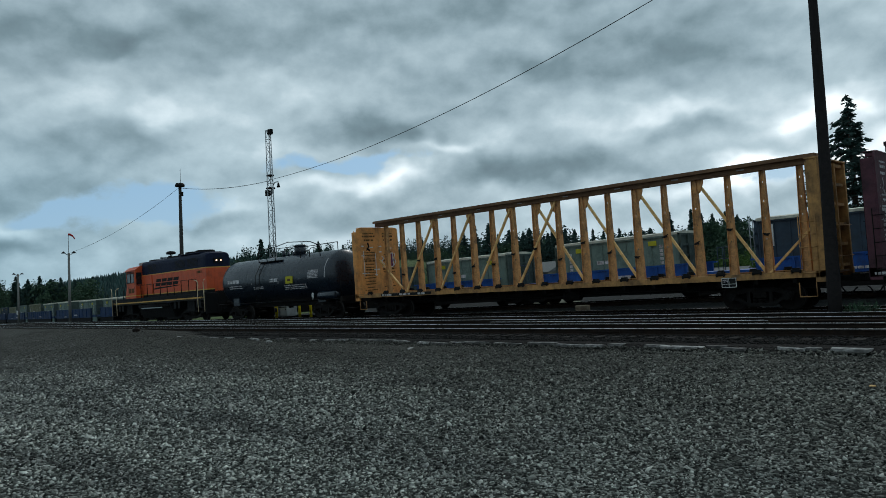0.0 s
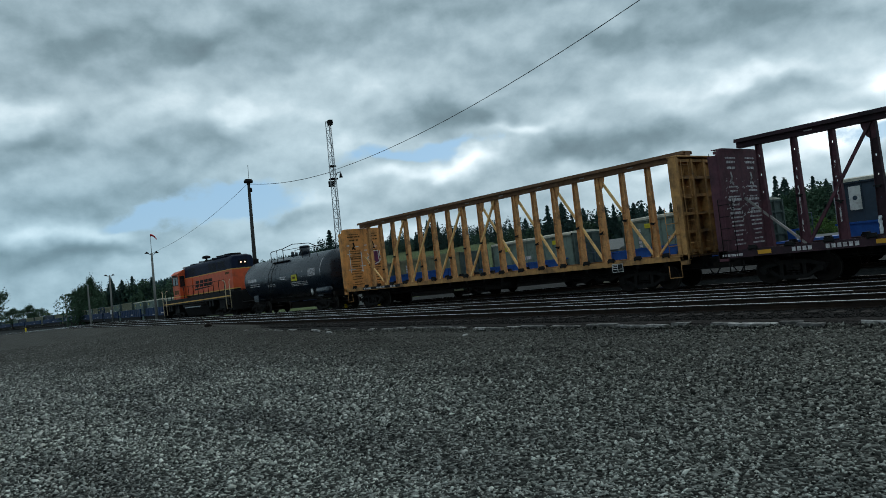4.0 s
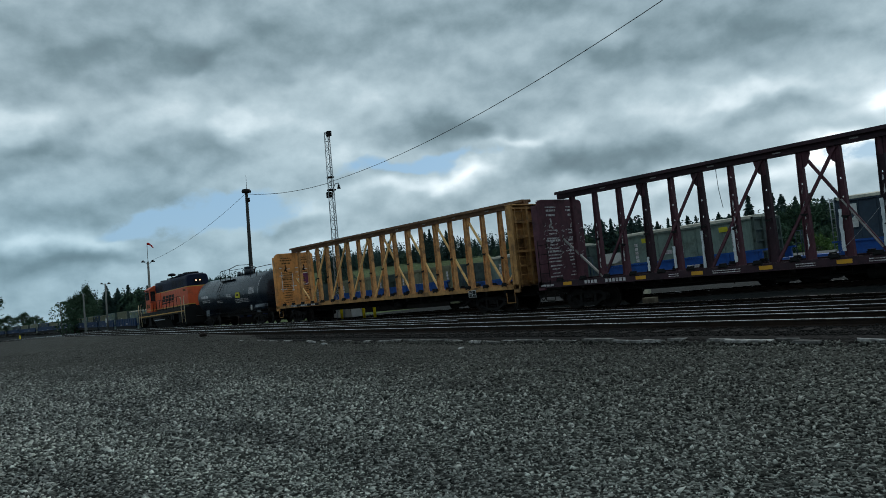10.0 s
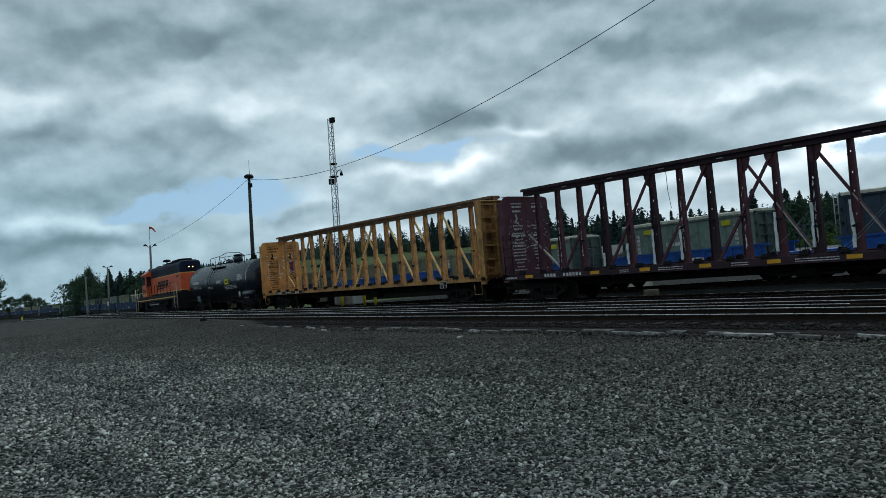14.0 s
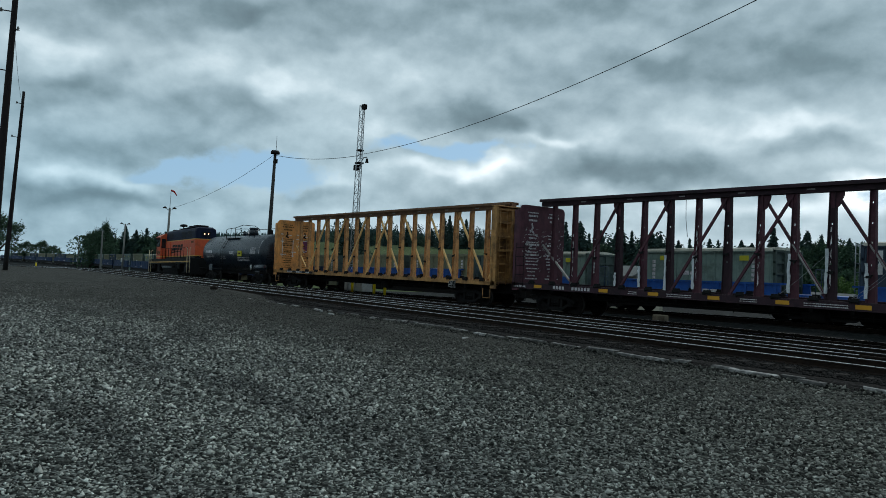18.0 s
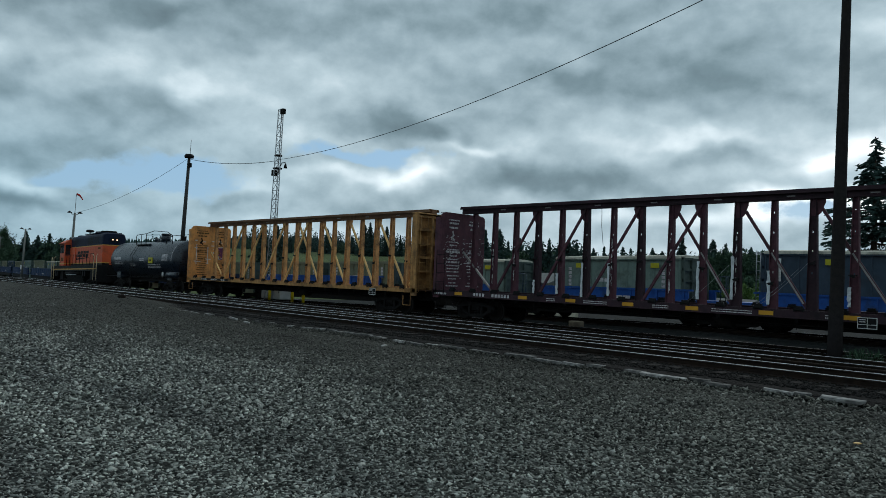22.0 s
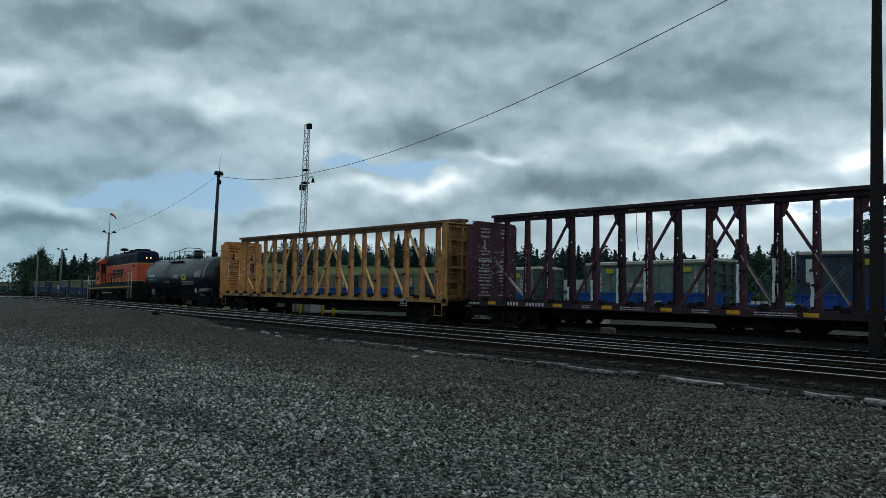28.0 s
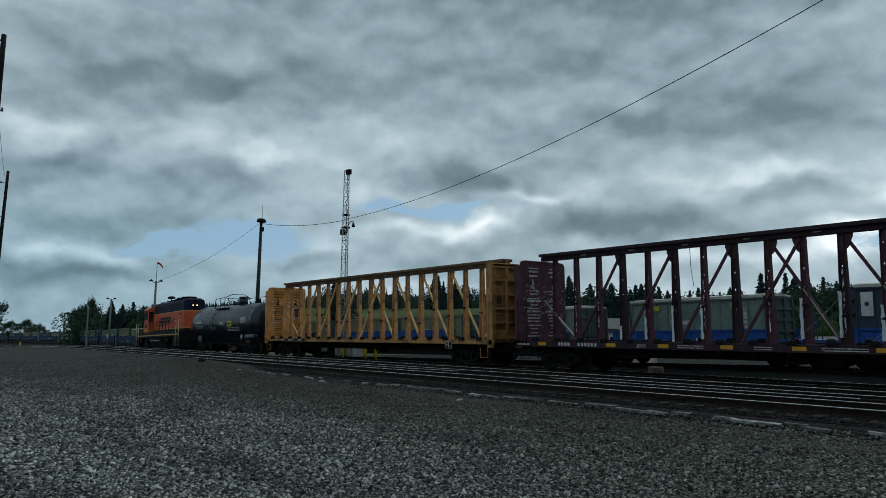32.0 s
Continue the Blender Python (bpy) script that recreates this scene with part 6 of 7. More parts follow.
def well_car(x0, x1):
    """Articulated well unit: side sills of a deep blue trough between platform ends."""
    c = thing("well_car", "parked blue intermodal well car with deep side sills", "well car", "parked well cars")
    L_ = x1 - x0
    up = 1.62 if x0 > -34 else 1.92     # top of the side sills
    for s in (-1, 1):
        bm = bmesh.new()
        y0, y1 = sorted((s * 1.30, s * 1.42))
        bx(bm, 1.4, L_ - 1.4, y0, y1, 0.86, up - 0.08)
        y0, y1 = sorted((s * 1.26, s * 1.47))
        bx(bm, 1.2, L_ - 1.2, y0, y1, up - 0.078, up)
        n = int(L_ / 1.5)
        for k in range(n):
            xx = 1.6 + (L_ - 3.2) * k / (n - 1)
            y0, y1 = sorted((s * 1.422, s * 1.465))
            bx(bm, xx - 0.05, xx + 0.05, y0, y1, 0.86, up - 0.08)
        part("side_sill", bm, (M["blue"] if x0 > -58 else M["blue_dark"]), c)
        # below 0.86 the sill is near-black instead of blue
        bm = bmesh.new()
        y0, y1 = sorted((s * 1.28, s * 1.40))
        bx(bm, 1.4, L_ - 1.4, y0, y1, 0.32, 0.858)
        part("lower_sill", bm, M["steel_dark"], c)
    bm = bmesh.new()
    bx(bm, 1.4, L_ - 1.4, -1.275, 1.275, 0.32, 0.42)
    part("floor", bm, M["steel_dark"], c)
    for a, b in ((0.0, 1.398), (L_ - 1.398, L_)):
        bm = bmesh.new()
        bx(bm, a, b, -1.3, 1.3, 0.92, 1.16)
        bx(bm, a, b, -0.4, 0.4, 0.66, 0.918)
        part("end_platform", bm, (M["blue"] if x0 > -58 else M["blue_dark"]), c)
        bm = bmesh.new()
        xx = a if a < 1 else b
        tube(bm, [(xx, -1.32, 1.16), (xx, -1.32, 2.2), (xx, -0.6, 2.2), (xx, -0.6, 1.16)], 0.02)
        tube(bm, [(xx, -1.32, 1.7), (xx, -0.6, 1.7)], 0.018)
        part("end_rail", bm, M["dgrey"], c)
    bm = bmesh.new()
    rng = random.Random(int(abs(x0)))
    bars(bm, ((1.1, 0.16),), L_ * 0.55, L_ * 0.62, lambda u, v: (u, -1.470, v), rng, 0.25)
    bars(bm, ((0.98, 0.1),), L_ * 0.3, L_ * 0.36, lambda u, v: (u, -1.470, v), rng, 0.25)
    tagged(part("stencil_text", bm, M["stencil"], c), kind="stuff")
    truck(c, 0.75, rolls=False)
    truck(c, L_ - 0.75, rolls=False)
    tilt = -math.degrees(math.atan2(far_drop(x1) - far_drop(x0), L_))
    turn = math.degrees(math.atan2(far_line(x1) - far_line(x0), L_))
    c.matrix_basis = pose(x0, far_line(x0), far_drop(x0), 0, tilt, turn)
    return c


CONTAINERS = [(-11.4, 12.8, 2.85, "dgrey", 1), (-21.6, 6.7, 2.62, "green", 1), (-31.1, 6.1, 2.5, "green", 1), (-40.6, 6.4, 2.45, "olive", 0), (-48.2, 6.6, 2.45, "olive", 0),
              (-56.5, 6.1, 2.45, "olive", 0), (-65.2, 6.1, 2.45, "green", 1), (-73.6, 6.1, 2.4, "olive", 0), (-82.0, 6.1, 2.4, "green", 1), (-90.4, 6.1, 2.4, "green", 1), (-99.9, 6.1, 2.45, "green", 1),
              (-108.6, 6.1, 2.45, "green", 1), (-119.5, 9.0, 2.6, "olive", 0), (-131.0, 9.0, 2.6, "green", 0), (-142.0, 9.0, 2.5, "olive", 0), (-153.0, 9.0, 2.6, "dgrey", 0), (-164.0, 9.0, 2.6, "olive", 0),
              (-176.0, 10.0, 2.6, "green", 0), (-188.0, 10.0, 2.6, "olive", 0), (-200.0, 10.0, 2.6, "olive", 0), (-212.0, 10.0, 2.6, "green", 0), (-224.0, 10.0, 2.6, "olive", 0), (-237.0, 11.0, 2.6, "dgrey", 0), (-250.0, 11.0, 2.6, "olive", 0)]
NAMES = {"dgrey": "dark slate open-top container with a pale lid edge", "green": "grey-green ribbed waste container with a pale lid", "olive": "olive ribbed waste container without a lid"}
for x, n, h, col, lid in CONTAINERS:
    container_mesh_parts(n, h, M[col], lid, NAMES[col] if lid or col != "green" else "grey-green ribbed waste container in the far line", x, 0.425)
for k in range(6):
    container_mesh_parts(11.0, 2.6, M[("olive", "dgrey", "green")[k % 3]], 0, "ribbed waste container in the far line", -263.5 - 12.6 * k, 0.425)
for x0, x1 in ((-12.9, 3.6), (-24.0, -13.1), (-33.4, -24.2), (-50.3, -33.6), (-67.2, -50.5), (-84.0, -67.4), (-101.9, -84.2), (-121.5, -102.1), (-144.0, -121.7), (-166.0, -144.2), (-190.0, -166.2), (-214.0, -190.2), (-240.0, -214.2), (-265.0, -240.2), (-290.0, -265.2), (-315.0, -290.2), (-340.0, -315.2)):
    well_car(x0, x1)


# ---- poles, tower, lamps and wires ----
def leaning(x, y, z, top, height):
    """Pose of a pole whose foot is at (x, y, z) and whose top leans by `top` metres (x, y)."""
    return pose(x, y, z, -math.degrees(math.atan2(top[1], height)), math.degrees(math.atan2(top[0], height)), 0)


def wooden_pole(label, x, y, z, height, r0, r1, top, brackets=(), wood="wood_pole"):
    p = thing("utility_pole", label, "utility pole", "wooden poles")
    bm = bmesh.new()
    n = 14
    rings = []
    rng = random.Random(int(height * 10))
    for k in range(13):
        u = k / 12
        r = r0 + (r1 - r0) * u
        rings.append([bm.verts.new((r * math.cos(2 * math.pi * j / n) * (1 + rng.uniform(-0.03, 0.03)), r * math.sin(2 * math.pi * j / n), -0.3 + (height + 0.3) * u)) for j in range(n)])
    for a, b in zip(rings, rings[1:]):
        for j in range(n):
            bm.faces.new((a[j], a[(j + 1) % n], b[(j + 1) % n], b[j])).smooth = True
    bm.faces.new(rings[-1])
    bm.faces.new(rings[0])
    part("shaft", bm, M[wood], p)
    for zz, dx, dy in brackets:
        bm = bmesh.new()
        tube(bm, [(0, 0, zz), (dx, dy, zz + 0.12)], 0.035)
        b = part("bracket", bm, M["black"], p)
        bm = bmesh.new()
        lathe(bm, [(zz + 0.02, 0.02), (zz + 0.06, 0.09), (zz + 0.12, 0.05), (zz + 0.16, 0.08), (zz + 0.26, 0.03)], "z", 10, (dx, dy, 0))
        part("insulator", bm, M["grey_pole"], b)
    p.matrix_basis = leaning(x, y, z, top, height)
    return p


wooden_pole("tall dark creosoted pole standing between the tracks", -6.41, 22.2, BALLAST - 0.02, 13.2, 0.20, 0.10, (0.17, 0.0))
wooden_pole("tall dark utility pole with insulator brackets by the lot", -46.7, 5.95, GROUND, 18.6, 0.24, 0.13, (0.55, 0.45), ((18.2, -0.3, -0.25), (15.2, -0.7, -0.55), (14.1, 0.35, 0.2), (11.9, -0.7, -0.5)))
wooden_pole("dark utility pole farther along the lot", -79.2, 11.2, GROUND + drop(-79.2), 17.0, 0.22, 0.12, (0.9, 0.6), ((15.8, -0.6, -0.4), (12.6, -0.7, -0.5)))


def steel_tower():
    t = thing("lattice_tower", "slim galvanised lattice radio tower with a lamp arm", "tower")
    h, w0, w1 = 13.15, 0.30, 0.20
    legs = [(math.cos(a), math.sin(a)) for a in (0.3, 0.3 + 2.0944, 0.3 + 4.18879)]

    def at(k, z):
        w = w0 + (w1 - w0) * z / h
        return (legs[k][0] * w, legs[k][1] * w, z)
    for k in range(3):
        bm = bmesh.new()
        tube(bm, [at(k, 0), at(k, h)], 0.032)
        part("leg", bm, M["galv"], t)
    bm = bmesh.new()
    bays = 21
    for j in range(bays):
        z0, z1 = h * j / bays, h * (j + 1) / bays
        for k in range(3):
            a, b = (k, (k + 1) % 3) if j % 2 else ((k + 1) % 3, k)
            tube(bm, [at(a, z0), at(b, z1)], 0.016, 5)
            tube(bm, [at(k, z1), at((k + 1) % 3, z1)], 0.013, 5)
    part("lacing", bm, M["galv"], t)
    for z, s in ((9.0, 0.24), (9.9, 0.20)):
        bm = bmesh.new()
        bx(bm, -s, s, -s, s, z, z + 0.12)
        part("collar", bevel(bm, 0.02), M["steel_dark"], t)
    bm = bmesh.new()
    bx(bm, -0.42, -0.15, -0.2, 0.1, 8.55, 8.95)
    part("junction_box", bm, M["steel_dark"], t)
    bm = bmesh.new()
    tube(bm, [(0.1, 0, 8.6), (0.3, 0.0, 9.2), (0.55, 0.0, 9.42), (0.95, 0.0, 9.42), (0.98, 0, 9.3)], 0.035)
    arm = part("lamp_arm", bm, M["galv"], t)
    bm = bmesh.new()
    cyl(bm, (0.98, 0, 9.3), (0.98, 0, 9.02), 0.06, 0.13, 10)
    part("lamp_head", bm, M["steel_dark"], arm)
    bm = bmesh.new()
    bx(bm, 0.05, 0.4, -0.12, 0.12, 12.85, 13.2)
    tube(bm, [(-0.2, 0, 13.1), (0.4, 0, 13.1)], 0.03)
    part("antenna_box", bm, M["steel_dark"], t)
    t.matrix_basis = leaning(-43.75, 27.4, BALLAST - 0.1, (0.25, 0.1), 13.0)
    return t


steel_tower()


def camera_pole():
    p = thing("light_pole", "tall grey pole topped by a dark fixture and thin mast", "pole")
    bm = bmesh.new()
    cyl(bm, (0, 0, -0.3), (0, 0, 11.0), 0.21, 0.12, 14)
    part("shaft", bm, M["dark_pole"], p)
    bm = bmesh.new()
    lathe(bm, [(10.95, 0.1), (11.0, 0.38), (11.14, 0.40), (11.3, 0.30), (11.33, 0.05)], "z", 14)
    part("fixture", bm, M["black"], p)
    bm = bmesh.new()
    tube(bm, [(0.12, 0, 11.3), (0.12, 0, 12.5)], 0.02)
    part("mast", bm, M["galv"], p)
    bm = bmesh.new()
    bx(bm, 0.14, 0.34, -0.12, 0.12, 10.2, 10.55)
    part("control_box", bm, M["steel_dark"], p)
    bm = bmesh.new()
    bx(bm, 0.1, 0.3, -0.2, 0.2, 4.1, 4.5)
    part("control_box", bm, M["steel_dark"], p)
    p.matrix_basis = leaning(-57.5, 27.4, BALLAST - 0.1, (0.35, 0.15), 11.0)


camera_pole()


def yard_lamp(x, y, z, h, sock):
    p = thing("yard_lamp", "wooden yard lamp pole with two lamp heads and a red windsock" if sock else "wooden yard lamp pole with two lamp heads", "lamp post", "yard lamps")
    bm = bmesh.new()
    cyl(bm, (0, 0, -0.3), (0, 0, h), 0.16, 0.11, 12)
    part("shaft", bm, M["grey_pole"], p)
    bm = bmesh.new()
    tube(bm, [(-0.13, -0.36, h - 0.05), (-0.06, -0.18, h - 0.2), (0.06, 0.18, h - 0.2), (0.13, 0.36, h - 0.05)], 0.035)
    part("cross_arm", bm, M["galv"], p)
    for s in (-1, 1):
        bm = bmesh.new()
        lathe(bm, [(-0.02, 0.05), (0.0, 0.24), (0.07, 0.22), (0.16, 0.08), (0.22, 0.06)], "z", 12, (s * 0.17, s * 0.48, h - 0.06))
        part("lamp_head", bm, M["steel_dark"], p)
    if sock:
        bm = bmesh.new()
        tube(bm, [(0, 0, h), (0, 0, h + 2.05)], 0.03)
        part("mast", bm, M["galv"], p)
        bm = bmesh.new()
        pts = [Vector((0, 0, h + 2.0)), Vector((0.08, 0.17, h + 1.96)), Vector((0.16, 0.33, h + 1.84)), Vector((0.22, 0.47, h + 1.66)), Vector((0.27, 0.58, h + 1.46))]
        for k in range(4):
            cyl(bm, pts[k], pts[k + 1], 0.13 - 0.02 * k, 0.11 - 0.02 * k, 10)
        part("windsock", bm, M["sock"], p, "limp red cloth windsock")
    else:
        bm = bmesh.new()
        bx(bm, -0.28, 0.28, -0.2, -0.14, 1.3, 1.9)
        part("sign", bm, M["white"], p)
    p.matrix_basis = leaning(x, y, z, (0.25, 0.1), h)


yard_lamp(-83.35, 27.4, GROUND - 0.13, 7.5, True)
yard_lamp(-117.2, 32.0, GROUND - 0.62, 7.2, False)
yard_lamp(-187.0, 41.0, -2.0, 7.3, False)
wooden_pole("plain grey pole beside the far line of cars", -128.9, 31.8, -1.2, 6.4, 0.16, 0.11, (0.2, 0.0), (), "grey_pole")


def wire(label, a, b, sag, r=0.02):
    bm = bmesh.new()
    a, b = Vector(a), Vector(b)
    n = 22
    sweep(bm, [a + (b - a) * (k / n) - Vector((0, 0, 4 * sag * (k / n) * (1 - k / n))) for k in range(n + 1)], r, 5)
    return tagged(new("overhead_cable", mesh_of("overhead_cable", bm, M["cable"])), label, "cable", "overhead cables")


wire("dark overhead cable sagging from the tall pole to the tower", (-6.25, 22.2, 12.05), (-43.55, 27.4, 9.34), 1.08, 0.016)
wire("dark overhead cable between the tower and the pole", (-43.6, 27.45, 9.3), (-57.2, 27.5, 10.6), 0.3)
wire("dark overhead cable from the pole to the yard lamp", (-57.2, 27.45, 10.6), (-82.5, 27.5, 7.0), 0.6, 0.014)
wire("dark overhead cable running to the pole by the lot", (-46.25, 6.3, 17.9), (-6.0, -20.0, 17.5), 1.0, 0.012)
wire("dark overhead cable between the two poles by the lot", (-46.3, 6.25, 15.2), (-78.4, 11.7, 15.6), 0.8, 0.012)


# ---- tower base: bollards and cabinets ----
def bollard(x, y, z, h=0.95):
    b = thing("bollard", "yellow painted steel safety bollard", "bollard", "yellow bollards")
    bm = bmesh.new()
    lathe(bm, [(-0.05, 0.02), (-0.05, 0.095), (h - 0.06, 0.095), (h - 0.02, 0.07), (h, 0.02)], "z", 14)
    part("post", bm, M["bollard"], b)
    b.matrix_basis = pose(x, y, z)


for x in (-43.2, -40.45, -39.2):
    bollard(x, 27.1, BALLAST - 0.08)


for x, y in ((-128.0, 22.2),):
    bollard(x, y, GROUND + drop(x), 0.9)


def cabinet(x0, x1, y0, y1, z, h, label):
    c = thing("equipment_cabinet", label, "cabinet")
    bm = bmesh.new()
    bx(bm, x0, x1, y0, y1, 0, h)
    part("body", bevel(bm, 0.02), M["cabinet"], c)
    for k in range(3):
        a, b = x0 + (x1 - x0) * k / 3 + 0.03, x0 + (x1 - x0) * (k + 1) / 3 - 0.03
        bm = bmesh.new()
        bx(bm, a, b, y0 - 0.02, y0 - 0.001, 0.08, h - 0.06)
        d = part("door", bevel(bm, 0.006), M["cabinet"], c)
        bm = bmesh.new()
        bx(bm, b - 0.12, b - 0.09, y0 - 0.05, y0 - 0.0205, h * 0.45, h * 0.6)
        part("handle", bm, M["steel_dark"], d)
    bm = bmesh.new()
    bx(bm, x0 - 0.05, x1 + 0.05, y0 - 0.05, y1 + 0.05, h + 0.001, h + 0.06)
    part("lid", bm, M["cabinet"], c)
    c.matrix_basis = pose(0, 0, z)


cabinet(-45.3, -42.9, 27.75, 28.6, BALLAST - 0.1, 0.95, "low pale painted equipment cabinet at the tower")


def stop_block(x, y, z):
    bm = bmesh.new()
    bx(bm, -0.3, 0.3, -0.2, 0.2, 0, 0.28)
    ob = tagged(new("concrete_block", mesh_of("concrete_block", bevel(bm, 0.03), M["tan_block"])), "dusty tan concrete block lying beside the far track", "block", "concrete blocks")
    ob.matrix_basis = pose(x, y, z, 0, 0, random.Random(int(x * 7)).uniform(-8, 8))


for x in (-19.3, -4.6):
    stop_block(x, 28.6, BALLAST - 0.1 + far_drop(x) * 0.8)


def stray(name, label, cat, x, y, size, material, seed):
    bm = bmesh.new()
    bmesh.ops.create_icosphere(bm, subdivisions=2, radius=1)
    rng = random.Random(seed)
    for v in bm.verts:
        v.co = Vector((v.co.x * size[0], v.co.y * size[1], v.co.z * size[2])) * (1 + 0.25 * noise.noise(v.co * 2 + Vector((seed, 0, 0))))
    ob = tagged(new(name, mesh_of(name, bm, material)), label, cat)
    ob.matrix_basis = pose(x, y, lot_height(x, y) + size[2] * 0.5, 0, 0, rng.uniform(0, 180))


stray("stone_slab", "pale splintered slab lying on the gravel", "stone", -24.67, 14.6, (0.30, 0.07, 0.05), M["concrete"], 2)
stray("stone_slab", "pale broken stone by the near track", "stone", -16.2, 14.2, (0.2, 0.06, 0.04), M["concrete"], 5)
stray("rock", "brownish rock at the edge of the ballast", "rock", -39.2, 15.6, (0.22, 0.16, 0.14), M["rail"], 3)
stray("dry_leaf", "small yellow leaf lying on the gravel", "leaf", -2.95, 11.43, (0.06, 0.045, 0.015), M["diag_tan"], 4)


# ---- small buildings beyond the far track ----
def shed(x0, x1, y0, y1, z, wall, ridge, label, paint):
    s = thing("shed", label, "building")
    bm = bmesh.new()
    bx(bm, x0, x1, y0, y1, 0, wall)
    part("wall", bm, paint, s)
    bm = bmesh.new()
    ym = (y0 + y1) / 2
    a = [bm.verts.new((x, y, zz)) for x in (x0 - 0.25, x1 + 0.25) for y, zz in ((y0 - 0.3, wall - 0.06), (ym, ridge), (y1 + 0.3, wall - 0.06))]
    bm.faces.new(a[:3]), bm.faces.new(a[3:])
    for k, j in ((0, 1), (1, 2), (2, 0)):
        bm.faces.new((a[k], a[j], a[3 + j], a[3 + k]))
    part("roof", bm, M["roof"], s)
    for k in range(2):
        u = x0 + (x1 - x0) * (0.25 + 0.4 * k)
        bm = bmesh.new()
        bx(bm, u, u + 0.7, y0 - 0.02, y0 - 0.001, wall * 0.35, wall * 0.8)
        w = part("window", bm, M["glass"], s)
        bm = bmesh.new()
        for p in ((u - 0.08, u + 0.78, wall * 0.8, wall * 0.8 + 0.08), (u - 0.08, u + 0.78, wall * 0.35 - 0.08, wall * 0.35), (u - 0.08, u, wall * 0.35, wall * 0.8), (u + 0.7, u + 0.78, wall * 0.35, wall * 0.8)):
            bx(bm, p[0], p[1], y0 - 0.05, y0 - 0.001, p[2], p[3])
        part("window_frame", bm, M["white"], w)
    s.matrix_basis = pose(0, 0, z)


shed(-29.6, -26.9, 36.6, 40.0, GROUND - 0.7, 2.7, 3.3, "small cream shed with white-framed windows", M["cream"])
shed(-24.4, -20.4, 50.0, 54.0, GROUND - 0.8, 1.35, 2.15, "low house with a grey shingle roof behind the yard", M["cabinet"])

# ---- trees ----
def leaf_mesh(name, quads, material):
    """A mesh of separate small four-sided leaves or tufts."""
    quads = np.asarray(quads, float)
    n = len(quads)
    me = bpy.data.meshes.new(name)
    me.vertices.add(4 * n)
    me.vertices.foreach_set("co", quads.reshape(-1))
    me.loops.add(4 * n)
    me.loops.foreach_set("vertex_index", np.arange(4 * n))
    me.polygons.add(n)
    me.polygons.foreach_set("loop_start", np.arange(0, 4 * n, 4))
    me.polygons.foreach_set("loop_total", np.full(n, 4))
    me.update(calc_edges=True)
    me.materials.append(material)
    return me


def tufts(rg, centres, length, width, along):
    """Four-sided tufts at centres, pointing along the given ways with some scatter."""
    n = len(centres)
    d = along + rg.normal(0, 0.35, (n, 3))
    d /= np.linalg.norm(d, axis=1, keepdims=True)
    s = np.cross(d, rg.normal(0, 1, (n, 3)))
    s /= np.linalg.norm(s, axis=1, keepdims=True) + 1e-9
    l, w = length * rg.uniform(0.6, 1.4, (n, 1)), width * rg.uniform(0.6, 1.4, (n, 1))
    return np.stack([centres - d * l * 0.5, centres + s * w * 0.5, centres + d * l * 0.5, centres - s * w * 0.5], 1)


def conifer(seed, spread, bare, label, gap=1.0, droop=0.34, fine=1.0):
    """A fir one metre high: tapered trunk, whorls of drooping branches of uneven length, fine sprays along each."""
    rg = np.random.default_rng(seed)
    t = thing("conifer_tree", label, "tree", "conifers behind the yard")
    bm = bmesh.new()
    cyl(bm, (0, 0, -0.03), (0, 0, 0.97), 0.018, 0.002, 8)
    cs, ds = [], []
    z = bare
    while z < 0.985:
        k = rg.integers(5, 8)
        a0 = rg.uniform(0, 6.28)
        reach = spread * (1 - z) ** 1.0 * (0.8 + 0.2 * min(1, (z - bare) / 0.12)) + 0.007
        for j in range(k):
            a = a0 + 6.283 * j / k + rg.normal(0, 0.25)
            r, zb = reach * rg.uniform(0.4, 1.3), z + rg.normal(0, 0.012) * gap ** 2
            m = max(8, int(80 * fine * r / spread))
            u = rg.uniform(0.05, 1, m) ** 0.8
            out, side = np.array([np.cos(a), np.sin(a), 0]), np.array([-np.sin(a), np.cos(a), 0])
            d = rg.normal(0, 1, m)
            p = out[None] * (u * r)[:, None] + side[None] * (d * 0.15 * r * (1.12 - u))[:, None]
            p[:, 2] = zb - droop * r * u ** 1.4 + 0.14 * r * np.clip(u - 0.7, 0, 1) - rg.exponential(0.010, m) * (0.4 + u)
            cs.append(p)
            ds.append(out[None] * 0.8 + side[None] * (0.7 * np.sign(d))[:, None] + np.array([[0, 0, -0.55]]))
            if r > 0.12:
                cyl(bm, (0, 0, z), tuple(out * r * 0.8 + np.array([0, 0, z - droop * r * 0.7])), 0.004, 0.001, 4, False)
        z += rg.uniform(0.020, 0.036) * (1.25 - 0.6 * z) * gap
    part("trunk", bm, M["bark"], t)
    q = tufts(rg, np.concatenate(cs), 0.040 / fine ** 0.5, 0.016 / fine ** 0.5, np.concatenate(ds))
    crown = new("crown", leaf_mesh("crown", q, M["needles"]))
    crown.parent = t
    return t


